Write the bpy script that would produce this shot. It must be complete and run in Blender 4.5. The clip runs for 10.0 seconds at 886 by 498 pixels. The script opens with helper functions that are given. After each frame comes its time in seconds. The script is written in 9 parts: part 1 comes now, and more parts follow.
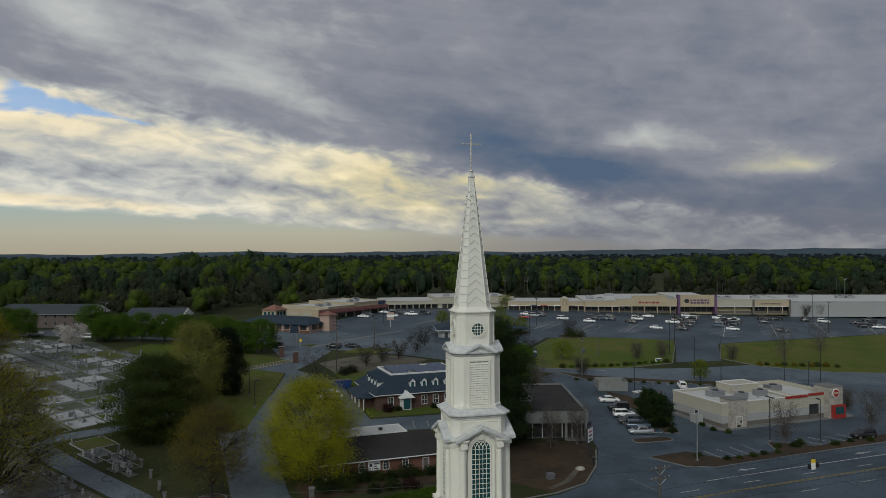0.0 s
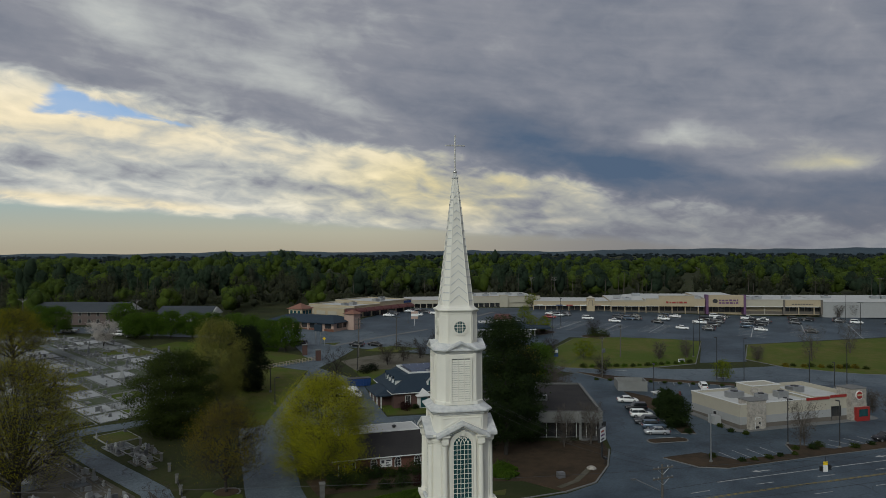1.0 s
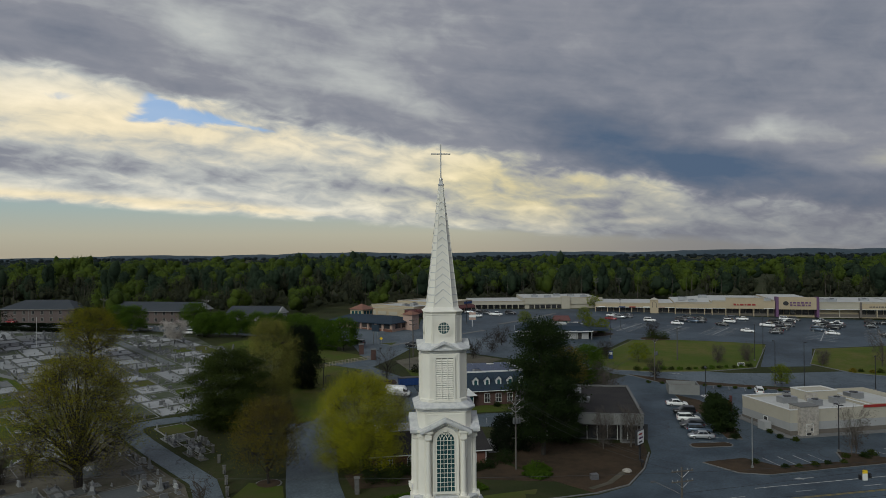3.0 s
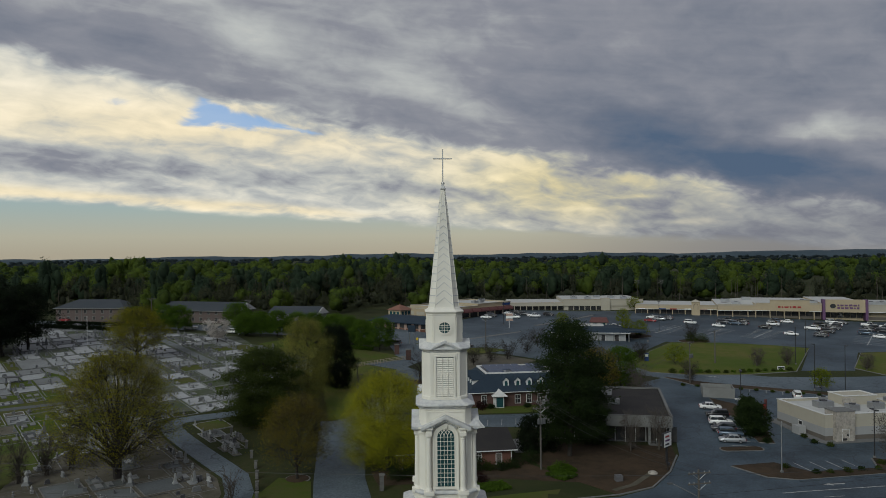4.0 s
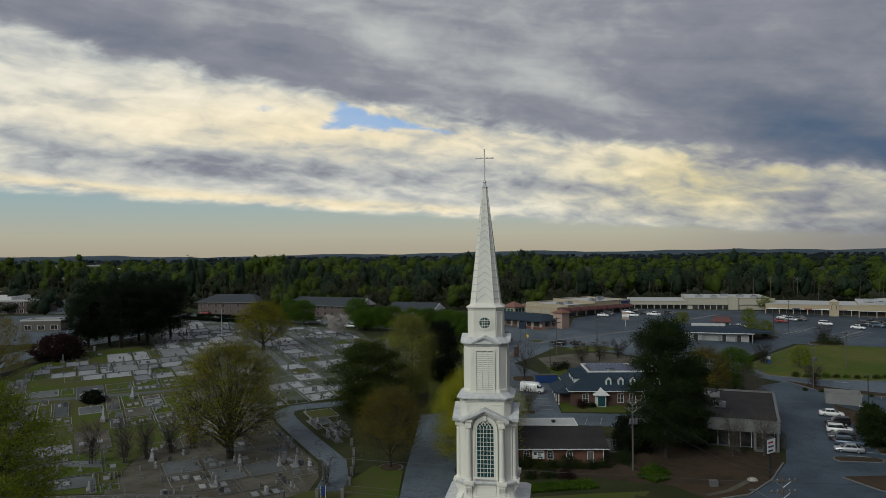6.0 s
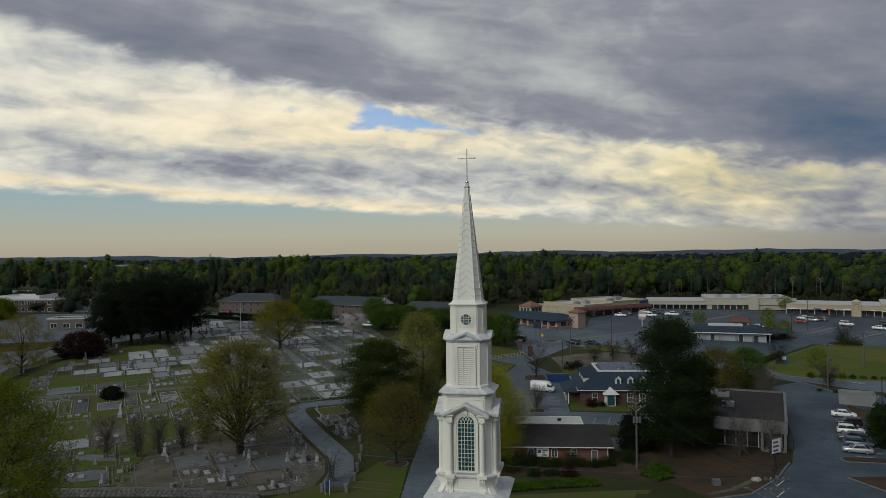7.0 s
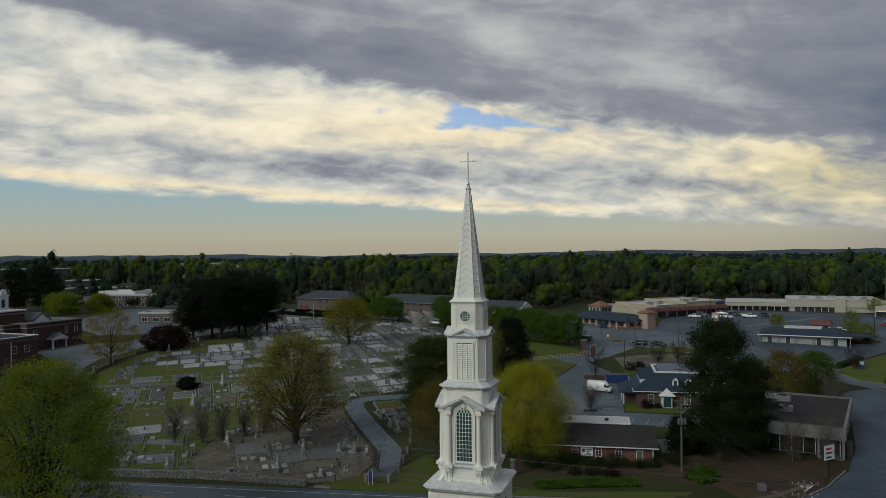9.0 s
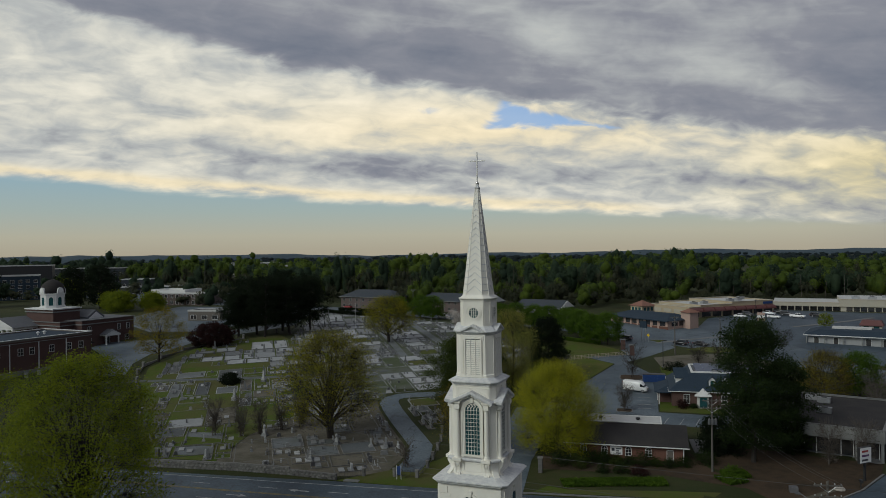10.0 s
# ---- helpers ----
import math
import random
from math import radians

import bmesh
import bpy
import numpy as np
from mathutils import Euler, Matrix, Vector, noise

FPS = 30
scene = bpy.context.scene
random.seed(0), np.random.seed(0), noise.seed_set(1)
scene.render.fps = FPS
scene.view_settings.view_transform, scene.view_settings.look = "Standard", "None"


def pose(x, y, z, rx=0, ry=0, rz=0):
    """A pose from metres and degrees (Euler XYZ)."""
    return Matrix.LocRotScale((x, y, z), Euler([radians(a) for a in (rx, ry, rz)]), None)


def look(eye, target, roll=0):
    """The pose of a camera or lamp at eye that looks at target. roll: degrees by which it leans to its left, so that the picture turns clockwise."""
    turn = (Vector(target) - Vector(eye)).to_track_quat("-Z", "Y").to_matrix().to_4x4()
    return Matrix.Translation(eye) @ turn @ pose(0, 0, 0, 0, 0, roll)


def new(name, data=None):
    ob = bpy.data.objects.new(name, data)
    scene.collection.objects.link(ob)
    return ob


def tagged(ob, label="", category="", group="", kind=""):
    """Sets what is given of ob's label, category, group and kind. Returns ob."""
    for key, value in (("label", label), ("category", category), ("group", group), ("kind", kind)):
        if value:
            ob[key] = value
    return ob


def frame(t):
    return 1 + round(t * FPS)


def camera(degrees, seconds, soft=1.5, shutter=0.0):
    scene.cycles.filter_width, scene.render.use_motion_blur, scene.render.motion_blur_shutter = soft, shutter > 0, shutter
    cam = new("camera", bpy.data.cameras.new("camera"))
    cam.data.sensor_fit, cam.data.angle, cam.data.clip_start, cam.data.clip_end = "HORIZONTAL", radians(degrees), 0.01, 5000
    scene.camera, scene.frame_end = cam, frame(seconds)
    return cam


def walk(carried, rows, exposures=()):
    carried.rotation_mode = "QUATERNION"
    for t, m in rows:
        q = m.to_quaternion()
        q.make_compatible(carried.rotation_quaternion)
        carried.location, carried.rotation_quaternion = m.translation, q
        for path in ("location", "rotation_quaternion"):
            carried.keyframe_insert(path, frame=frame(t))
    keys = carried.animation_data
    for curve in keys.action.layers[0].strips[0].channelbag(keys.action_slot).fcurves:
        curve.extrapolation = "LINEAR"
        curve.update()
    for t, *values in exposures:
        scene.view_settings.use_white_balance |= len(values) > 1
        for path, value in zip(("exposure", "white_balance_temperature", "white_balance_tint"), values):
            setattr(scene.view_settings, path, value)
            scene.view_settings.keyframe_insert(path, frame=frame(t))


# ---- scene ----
cam = camera(62.2, 10.0, soft=0.65)
PATH = [
    (0, (0.782, 1.314, 37.034), (1.475, 3.19, 37.034), -0.3),
    (0.5, (2.422, 0.201, 36.938), (3.072, 2.092, 36.938), -0.3),
    (1, (3.994, -0.972, 37.015), (4.6, 0.934, 37.014), -0.3),
    (1.5, (5.471, -2.18, 37.105), (6.032, -0.261, 37.105), -0.3),
    (2, (7.086, -3.215, 37.192), (7.597, -1.282, 37.193), -0.4),
    (3.3, (11.098, -5.939, 37.233), (11.468, -3.973, 37.237), -0.5),
    (3.5, (11.744, -6.46, 37.248), (12.089, -4.49, 37.253), -0.5),
    (4, (13.437, -7.532, 37.257), (13.718, -5.552, 37.264), -0.5),
    (4.5, (15.13, -8.224, 37.103), (15.324, -6.233, 37.11), -0.6),
    (5, (16.818, -8.882, 37.039), (16.918, -6.884, 37.047), -0.6),
    (5.5, (18.796, -9.367, 37.198), (18.796, -7.367, 37.204), -0.6),
    (5.7, (19.65, -9.527, 37.202), (19.61, -7.527, 37.206), -0.6),
    (6.8, (23.8, -10.79, 37.011), (23.671, -8.794, 37.014), -0.8),
    (7, (24.573, -11.007, 36.984), (24.424, -9.012, 36.988), -0.7),
    (7.5, (26.583, -11.455, 36.796), (26.381, -9.466, 36.8), -0.6),
    (8, (28.542, -11.827, 36.77), (28.283, -9.844, 36.775), -0.6),
    (8.5, (30.454, -12.335, 36.912), (30.137, -10.36, 36.917), -0.7),
    (9, (32.368, -12.755, 36.933), (31.984, -10.792, 36.937), -0.6),
    (9.5, (34.323, -13.064, 36.841), (33.876, -11.114, 36.845), -0.6),
    (10, (36.176, -13.406, 36.759), (35.662, -11.473, 36.763), -0.7),
]
walk(cam, [(t, look(eye, target, roll)) for t, eye, target, roll in PATH], [(0.0, 0.0, 6340, 7), (10.0, 0.0, 6340, 7)])


# ---- node helpers ----
class Nodes:
    def __init__(self, tree):
        self.t = tree
        tree.nodes.clear()

    def n(self, kind, **props):
        node = self.t.nodes.new(kind)
        for k, v in props.items():
            setattr(node, k, v)
        return node

    def put(self, sock, v):
        if isinstance(v, bpy.types.NodeSocket):
            self.t.links.new(v, sock)
        elif isinstance(v, (tuple, list)) and len(v) == 3 and sock.type == "RGBA":
            sock.default_value = (*v, 1)
        else:
            sock.default_value = v

    def m(self, op, a, b=0.0, c=0.0, clamp=False):
        node = self.n("ShaderNodeMath", operation=op, use_clamp=clamp)
        for s, v in zip(node.inputs, (a, b, c)):
            self.put(s, v)
        return node.outputs[0]

    def step(self, v, a, b):
        """Smoothly 0 to 1 as v goes from a to b."""
        node = self.n("ShaderNodeMapRange", interpolation_type="SMOOTHSTEP")
        for s, x in zip(node.inputs, (v, a, b, 0.0, 1.0)):
            self.put(s, x)
        return node.outputs[0]

    def mix(self, f, a, b, how="MIX"):
        node = self.n("ShaderNodeMix", data_type="RGBA", blend_type=how)
        self.put(node.inputs[0], f)
        self.put(node.inputs[6], a)
        self.put(node.inputs[7], b)
        return node.outputs[2]

    def ramp(self, f, stops):
        node = self.n("ShaderNodeValToRGB")
        el = node.color_ramp.elements
        while len(el) < len(stops):
            el.new(0.5)
        for e, (p, c) in zip(el, stops):
            e.position, e.color = p, (*c, 1)
        self.put(node.inputs[0], f)
        return node.outputs[0]

    def noise(self, vec, scale, detail=4.0, rough=0.5, distort=0.0):
        node = self.n("ShaderNodeTexNoise")
        self.put(node.inputs["Vector"], vec)
        for k, v in (("Scale", scale), ("Detail", detail), ("Roughness", rough), ("Distortion", distort)):
            self.put(node.inputs[k], v)
        return node.outputs[0]

    def vec(self, x, y, z=0.0):
        node = self.n("ShaderNodeCombineXYZ")
        for s, v in zip(node.inputs, (x, y, z)):
            self.put(s, v)
        return node.outputs[0]


# ---- sky: high broken cloud over a pale clear strip ----
SUN_AZ, SUN_EL = 220.0, 34.0        # compass bearing of the brightest cloud, clockwise from +y, and its height
world = bpy.data.worlds.new("sky")
scene.world = world
world.use_nodes = True
S = Nodes(world.node_tree)
direction = S.n("ShaderNodeTexCoord").outputs["Generated"]
sep = S.n("ShaderNodeSeparateXYZ")
S.put(sep.inputs[0], direction)
dx, dy, dz = sep.outputs
az = S.m("MULTIPLY", S.m("ARCTAN2", dx, dy), 57.2958)
el = S.m("MULTIPLY", S.m("ARCSINE", dz), 57.2958)


def sheet(lift, turn, stretch, layer):
    """Places on a cloud sheet seen from below; lift: how little it flattens towards the horizon; turn: the way of its streaks."""
    depth = S.m("ADD", S.m("MAXIMUM", dz, 0.0), lift)
    px, py = S.m("DIVIDE", dx, depth), S.m("DIVIDE", dy, depth)
    c, s = math.cos(radians(turn)), math.sin(radians(turn))
    along = S.m("ADD", S.m("MULTIPLY", px, c), S.m("MULTIPLY", py, s))
    across = S.m("SUBTRACT", S.m("MULTIPLY", py, c), S.m("MULTIPLY", px, s))
    return S.vec(S.m("MULTIPLY", along, stretch), across, layer)


def bump(a, e, sa, se, lean=0.0):
    """A soft oval in the sky round azimuth a and height e, leaning by so many degrees up per degree across."""
    da = S.m("DIVIDE", S.m("SUBTRACT", az, a), sa)
    de = S.m("DIVIDE", S.m("SUBTRACT", S.m("SUBTRACT", el, e), S.m("MULTIPLY", S.m("SUBTRACT", az, a), lean)), se)
    r2 = S.m("ADD", S.m("MULTIPLY", da, da), S.m("MULTIPLY", de, de))
    return S.m("EXPONENT", S.m("MULTIPLY", r2, -1.0))


def total(first, *more):
    for m in more:
        first = S.m("ADD", first, m)
    return first


def sway(noise, amount):
    return S.m("MULTIPLY", S.m("SUBTRACT", noise, 0.5), amount)


def banks(*ovals):
    """The sum of soft ovals, each given with its strength first."""
    return total(*[S.m("MULTIPLY", bump(*o[1:]), o[0]) for o in ovals])


broad = S.noise(sheet(0.11, 37, 0.5, 1.0), 1.3, 3.0, 0.5, 0.3)
lumps = S.noise(sheet(0.32, 27, 0.75, 4.0), 5.0, 4.0, 0.5, 0.5)
puffs = S.noise(sheet(0.34, 27, 0.85, 8.0), 12.5, 5.0, 0.55, 0.5)
wisp = S.noise(S.vec(S.m("MULTIPLY", az, 0.05), S.m("MULTIPLY", el, 0.35), 3.0), 1.6, 6.0, 0.55, 0.4)
streak = S.noise(S.vec(S.m("MULTIPLY", az, 0.10), S.m("MULTIPLY_ADD", az, 0.09, S.m("MULTIPLY", el, 0.85)), 6.0), 1.0, 5.0, 0.55, 0.3)
edge = S.m("MULTIPLY_ADD", az, -0.175, 9.7)
over = S.m("SUBTRACT", total(el, sway(broad, 1.6), sway(lumps, 2.2), sway(puffs, 1.5)), edge)
above = S.step(over, -0.55, 0.85)
open_part = S.m("SUBTRACT", 1.0, S.m("MULTIPLY", above, 0.50))
dark_banks = banks(
    (0.20, -13, 5.9, 15, 1.0, -0.06), (0.13, -24, 7.3, 9, 1.0, -0.04), (0.12, -44, 7.6, 6, 1.0), (0.10, -4, 7.3, 8, 0.7, -0.06),
    (0.20, 25, 8.0, 7, 1.5, -0.2), (0.27, 31, 6.0, 5.5, 1.1, -0.08), (0.10, 44, 3.0, 10, 1.5), (0.10, -26, 15.2, 9, 1.6, -0.16))
pale_banks = banks(
    (-0.20, -12, 9.4, 15, 1.6, -0.12), (-0.10, -34, 11.5, 12, 3.0, -0.1), (-0.13, -6, 16.4, 6, 2.0, -0.28), (-0.13, 5.5, 12.9, 5, 1.3, -0.25),
    (-0.15, 10.5, 10.9, 3.5, 0.9, -0.3), (-0.09, 23.5, 11.2, 2.6, 0.8, -0.25), (-0.30, 34.6, 8.2, 3.6, 1.0, 0.06), (-0.15, 41, 7.7, 5, 1.3), (-0.26, 45.5, 5.9, 4.5, 0.8))
glow_banks = banks((-0.15, 14, 7.0, 7, 1.3, -0.14), (-0.10, 18, 4.5, 7, 1.2, -0.1), (-0.20, 23.2, 4.0, 1.5, 0.24), (-0.18, 18, 3.2, 2.2, 0.22), (-0.24, 26, 2.1, 3.0, 0.24), (-0.18, 12.4, 5.6, 1.0, 0.28))
rim = total(S.m("MULTIPLY_ADD", az, -0.062, 2.45), sway(wisp, 0.9), sway(lumps, 1.1), sway(puffs, 0.5))
lip = S.m("SUBTRACT", S.m("SUBTRACT", el, rim), 0.55)
lip = S.m("MULTIPLY", S.m("EXPONENT", S.m("MULTIPLY", S.m("MULTIPLY", lip, lip), -4.0)), S.step(az, 6.0, -4.0))
thick = total(
    0.325,
    S.m("MULTIPLY", above, 0.275),
    S.m("MULTIPLY", S.step(over, 3.0, 9.0), -0.05),
    S.m("MULTIPLY", S.step(az, -2.0, 26.0), 0.14),
    sway(broad, 0.20), sway(streak, 0.20),
    S.m("MULTIPLY", sway(lumps, 0.72), open_part),
    S.m("MULTIPLY", sway(puffs, 0.50), open_part),
    S.m("MULTIPLY", lip, -0.16),
    dark_banks, pale_banks, glow_banks)
cloud = S.ramp(thick, [(0.0, (0.95, 0.88, 0.75)), (0.20, (0.77, 0.73, 0.635)), (0.40, (0.485, 0.49, 0.48)), (0.60, (0.262, 0.265, 0.302)), (0.80, (0.160, 0.178, 0.228)), (1.0, (0.085, 0.125, 0.195))])
peach = S.m("MULTIPLY", total(bump(-10, 9.0, 22, 3.0), lip), S.step(thick, 0.55, 0.15), clamp=True)
cloud = S.mix(peach, cloud, S.mix(1.0, cloud, (1.09, 0.985, 0.80), "MULTIPLY"))
amber = S.m("MULTIPLY", total(bump(19, 5.0, 11.5, 3.4), bump(44, 6.0, 8, 1.6)), S.step(thick, 0.66, 0.25), clamp=True)
cloud = S.mix(amber, cloud, S.mix(1.0, cloud, (1.05, 0.93, 0.62), "MULTIPLY"))
clear = S.ramp(S.m("DIVIDE", el, 14.0), [(0.0, (0.42, 0.365, 0.275)), (0.09, (0.44, 0.41, 0.32)), (0.22, (0.35, 0.41, 0.39)), (0.38, (0.28, 0.40, 0.46)), (0.62, (0.30, 0.46, 0.72)), (1.0, (0.26, 0.42, 0.72))])
nishita = S.n("ShaderNodeTexSky", sky_type="NISHITA", sun_disc=False, sun_elevation=radians(SUN_EL), sun_rotation=radians(SUN_AZ))
clear = S.mix(0.12, clear, S.mix(1.0, nishita.outputs[0], (0.1, 0.1, 0.1), "MULTIPLY"))
torn = total(sway(puffs, 1.6), sway(lumps, 0.5), 0.12)
slant = S.m("MULTIPLY_ADD", az, -0.30, 8.35)                # the upper edge of the blue opening
inside_gap = S.m("MINIMUM", S.m("SUBTRACT", el, 9.35), S.m("MINIMUM", S.m("SUBTRACT", slant, el), S.m("SUBTRACT", S.m("MULTIPLY_ADD", az, 0.45, 7.9), S.m("MULTIPLY", el, 0.30))))
hole = S.m("MAXIMUM", S.step(S.m("ADD", inside_gap, torn), -0.12, 0.42), S.m("MULTIPLY", S.step(S.m("ADD", bump(-16, 10.8, 3.2, 0.8, -0.1), torn), 0.85, 1.3), 0.6))
covered = S.m("MULTIPLY", S.step(S.m("SUBTRACT", el, rim), -0.35, 0.4), S.m("SUBTRACT", 1.0, S.m("MULTIPLY", hole, 0.9)))
sky = S.mix(covered, clear, cloud)
low = S.m("MULTIPLY", S.step(el, 6.0, 0.3), S.step(az, 10.0, 34.0))
sky = S.mix(S.m("MULTIPLY", low, 0.72), sky, (0.165, 0.168, 0.198))
bg = S.n("ShaderNodeBackground")
S.put(bg.inputs[0], sky)
S.put(bg.inputs[1], 1.0)
S.put(S.n("ShaderNodeOutputWorld").inputs[0], bg.outputs[0])

sun = new("sun", bpy.data.lights.new("sun", "SUN"))
sun.data.energy, sun.data.angle, sun.data.color = 1.4, radians(28), (0.96, 0.985, 0.93)
sa, se = radians(SUN_AZ), radians(SUN_EL)
sun.matrix_world = look((200 * math.sin(sa) * math.cos(se), 200 * math.cos(sa) * math.cos(se), 200 * math.sin(se)), (0, 0, 0))

# ---- materials ----
def material(name, colour, rough=0.8, metal=0.0, grain=None, stain=None, relief=None, leaf=False, island=0.0, per_object=0.0, cracks=None, spec=0.5):
    """A procedural surface. grain, stain: (scale per metre, strength, second colour); relief: (scale, height in metres)."""
    mat = bpy.data.materials.new(name)
    mat.use_nodes = True
    g = Nodes(mat.node_tree)
    out = g.n("ShaderNodeOutputMaterial")
    b = g.n("ShaderNodeBsdfPrincipled")
    where = g.n("ShaderNodeNewGeometry").outputs["Position"]
    c = g.n("ShaderNodeRGB").outputs[0]
    c.default_value = (*colour, 1)
    for spread in (grain, stain):
        if spread:
            f = g.step(g.noise(where, spread[0], 5.0, 0.6), 0.36, 0.66)
            c = g.mix(g.m("MULTIPLY", f, spread[1]), c, spread[2])
    if cracks:                                   # a wandering net of thin dark lines: (cells per metre, line width, strength, colour)
        bend = g.n("ShaderNodeVectorMath", operation="ADD")
        g.put(bend.inputs[0], where)
        shift = g.n("ShaderNodeTexNoise")
        g.put(shift.inputs["Vector"], where)
        shift.inputs["Scale"].default_value = cracks[0] * 2
        scale_up = g.n("ShaderNodeVectorMath", operation="SCALE")
        g.put(scale_up.inputs[0], shift.outputs["Color"])
        scale_up.inputs["Scale"].default_value = 0.9 / cracks[0]
        g.put(bend.inputs[1], scale_up.outputs[0])
        net = g.n("ShaderNodeTexVoronoi", feature="DISTANCE_TO_EDGE")
        g.put(net.inputs["Vector"], bend.outputs[0])
        net.inputs["Scale"].default_value = cracks[0]
        line = g.step(net.outputs["Distance"], cracks[1] * cracks[0] * 1.6, cracks[1] * cracks[0] * 0.4)
        some = g.step(g.noise(where, 0.035, 3.0, 0.6), 0.42, 0.58)
        c = g.mix(g.m("MULTIPLY", g.m("MULTIPLY", line, some), cracks[2]), c, cracks[3])
        speck = g.step(g.noise(where, 2.6, 3.0, 0.7), 0.30, 0.72)
        c = g.mix(1.0, c, g.ramp(speck, [(0.0, (0.72, 0.72, 0.72)), (1.0, (1.28, 1.28, 1.28))]), "MULTIPLY")
    if island:
        r = g.n("ShaderNodeNewGeometry").outputs["Random Per Island"]
        c = g.mix(1.0, c, g.ramp(r, [(0.0, (1 - island,) * 3), (1.0, (1 + island,) * 3)]), "MULTIPLY")
    if per_object:
        r = g.n("ShaderNodeObjectInfo").outputs["Random"]
        c = g.mix(1.0, c, g.ramp(r, [(0.0, (1 - per_object,) * 3), (1.0, (1 + per_object,) * 3)]), "MULTIPLY")
    g.put(b.inputs["Base Color"], c)
    b.inputs["Roughness"].default_value = rough
    b.inputs["Metallic"].default_value = metal
    b.inputs["Specular IOR Level"].default_value = spec
    if relief:
        bump_node = g.n("ShaderNodeBump")
        bump_node.inputs["Distance"].default_value = relief[1]
        bump_node.inputs["Strength"].default_value = 0.8
        g.put(bump_node.inputs["Height"], g.noise(where, relief[0], 4.0, 0.6))
        g.put(b.inputs["Normal"], bump_node.outputs[0])
    shader = b.outputs[0]
    if leaf:
        tr = g.n("ShaderNodeBsdfTranslucent")
        g.put(tr.inputs[0], c)
        mx = g.n("ShaderNodeMixShader")
        mx.inputs[0].default_value = 0.58
        g.put(mx.inputs[1], shader)
        g.put(mx.inputs[2], tr.outputs[0])
        shader = mx.outputs[0]
    g.put(out.inputs[0], shader)
    return mat


paint_white = material("white_paint", (0.75, 0.725, 0.645), 0.55, grain=(1.3, 0.22, (0.63, 0.61, 0.55)), stain=(0.35, 0.22, (0.58, 0.565, 0.515)), relief=(9, 0.002))
paint_weathered = material("weathered_white_paint", (0.62, 0.62, 0.595), 0.6, grain=(2.2, 0.6, (0.36, 0.37, 0.40)), stain=(0.7, 0.4, (0.42, 0.425, 0.44)))
window_dark = material("dark_window_glass", (0.016, 0.058, 0.064), 0.10, spec=0.45, stain=(0.6, 0.5, (0.026, 0.085, 0.092)))
window_shop = material("shop_window_glass", (0.02, 0.022, 0.025), 0.12, spec=0.6, stain=(0.25, 0.8, (0.06, 0.055, 0.05)))
# backing of the white louvres, greyed to carry the shade between the slats
louvre_dark = material("louvre_shadow", (0.30, 0.30, 0.29), 0.9, stain=(1.5, 0.3, (0.22, 0.22, 0.21)))
metal_grey = material("galvanised_metal", (0.42, 0.43, 0.44), 0.42, 0.8, grain=(6, 0.4, (0.3, 0.3, 0.31)))
metal_dull = material("dull_painted_steel", (0.11, 0.115, 0.12), 0.6, 0.3, grain=(6, 0.4, (0.08, 0.083, 0.087)))
gilt = material("brushed_steel", (0.62, 0.60, 0.55), 0.35, 0.7)
asphalt = material("asphalt", (0.030, 0.047, 0.064), 0.6, grain=(0.35, 0.8, (0.016, 0.026, 0.037)), stain=(0.075, 0.85, (0.060, 0.085, 0.108)), relief=(14, 0.01), cracks=(0.10, 0.16, 0.6, (0.011, 0.016, 0.022)), spec=0.4)
asphalt_old = material("pale_old_asphalt", (0.062, 0.084, 0.103), 0.65, grain=(0.4, 0.65, (0.037, 0.052, 0.067)), stain=(0.055, 0.85, (0.106, 0.133, 0.155)), relief=(14, 0.01), cracks=(0.13, 0.16, 0.65, (0.021, 0.028, 0.036)), spec=0.4)
concrete = material("concrete", (0.155, 0.156, 0.153), 0.85, grain=(1.2, 0.4, (0.11, 0.11, 0.108)), stain=(0.2, 0.5, (0.12, 0.12, 0.116)))
line_white = material("white_road_paint", (0.40, 0.40, 0.39), 0.7, grain=(1.5, 0.8, (0.16, 0.165, 0.17)))
line_yellow = material("yellow_road_paint", (0.24, 0.18, 0.045), 0.7, grain=(1.5, 0.7, (0.10, 0.09, 0.05)))
lawn = material("spring_lawn", (0.050, 0.084, 0.007), 0.95, grain=(0.6, 0.7, (0.066, 0.078, 0.013)), stain=(0.09, 0.7, (0.080, 0.068, 0.030)), relief=(6, 0.05), spec=0.15)
dry_lawn = material("dry_spring_lawn", (0.078, 0.094, 0.014), 0.95, grain=(0.35, 0.75, (0.118, 0.100, 0.036)), stain=(0.05, 0.8, (0.050, 0.082, 0.009)), relief=(6, 0.05), spec=0.15)
land = material("rough_ground", (0.030, 0.038, 0.009), 0.95, grain=(0.8, 0.7, (0.046, 0.042, 0.017)), stain=(0.07, 0.7, (0.016, 0.024, 0.006)), relief=(4, 0.06), spec=0.2)
mulch = material("pine_straw", (0.046, 0.031, 0.019), 0.95, grain=(0.7, 0.75, (0.022, 0.018, 0.011)), stain=(0.12, 0.6, (0.070, 0.046, 0.028)), relief=(9, 0.03), spec=0.2)
dirt = material("bare_earth", (0.085, 0.076, 0.058), 0.95, grain=(0.8, 0.7, (0.050, 0.050, 0.030)), stain=(0.14, 0.7, (0.135, 0.122, 0.098)), relief=(6, 0.04), spec=0.2)
brick_red = material("red_brick", (0.125, 0.052, 0.034), 0.85, grain=(7, 0.5, (0.08, 0.034, 0.025)), stain=(0.3, 0.4, (0.15, 0.075, 0.053)), relief=(12, 0.01))
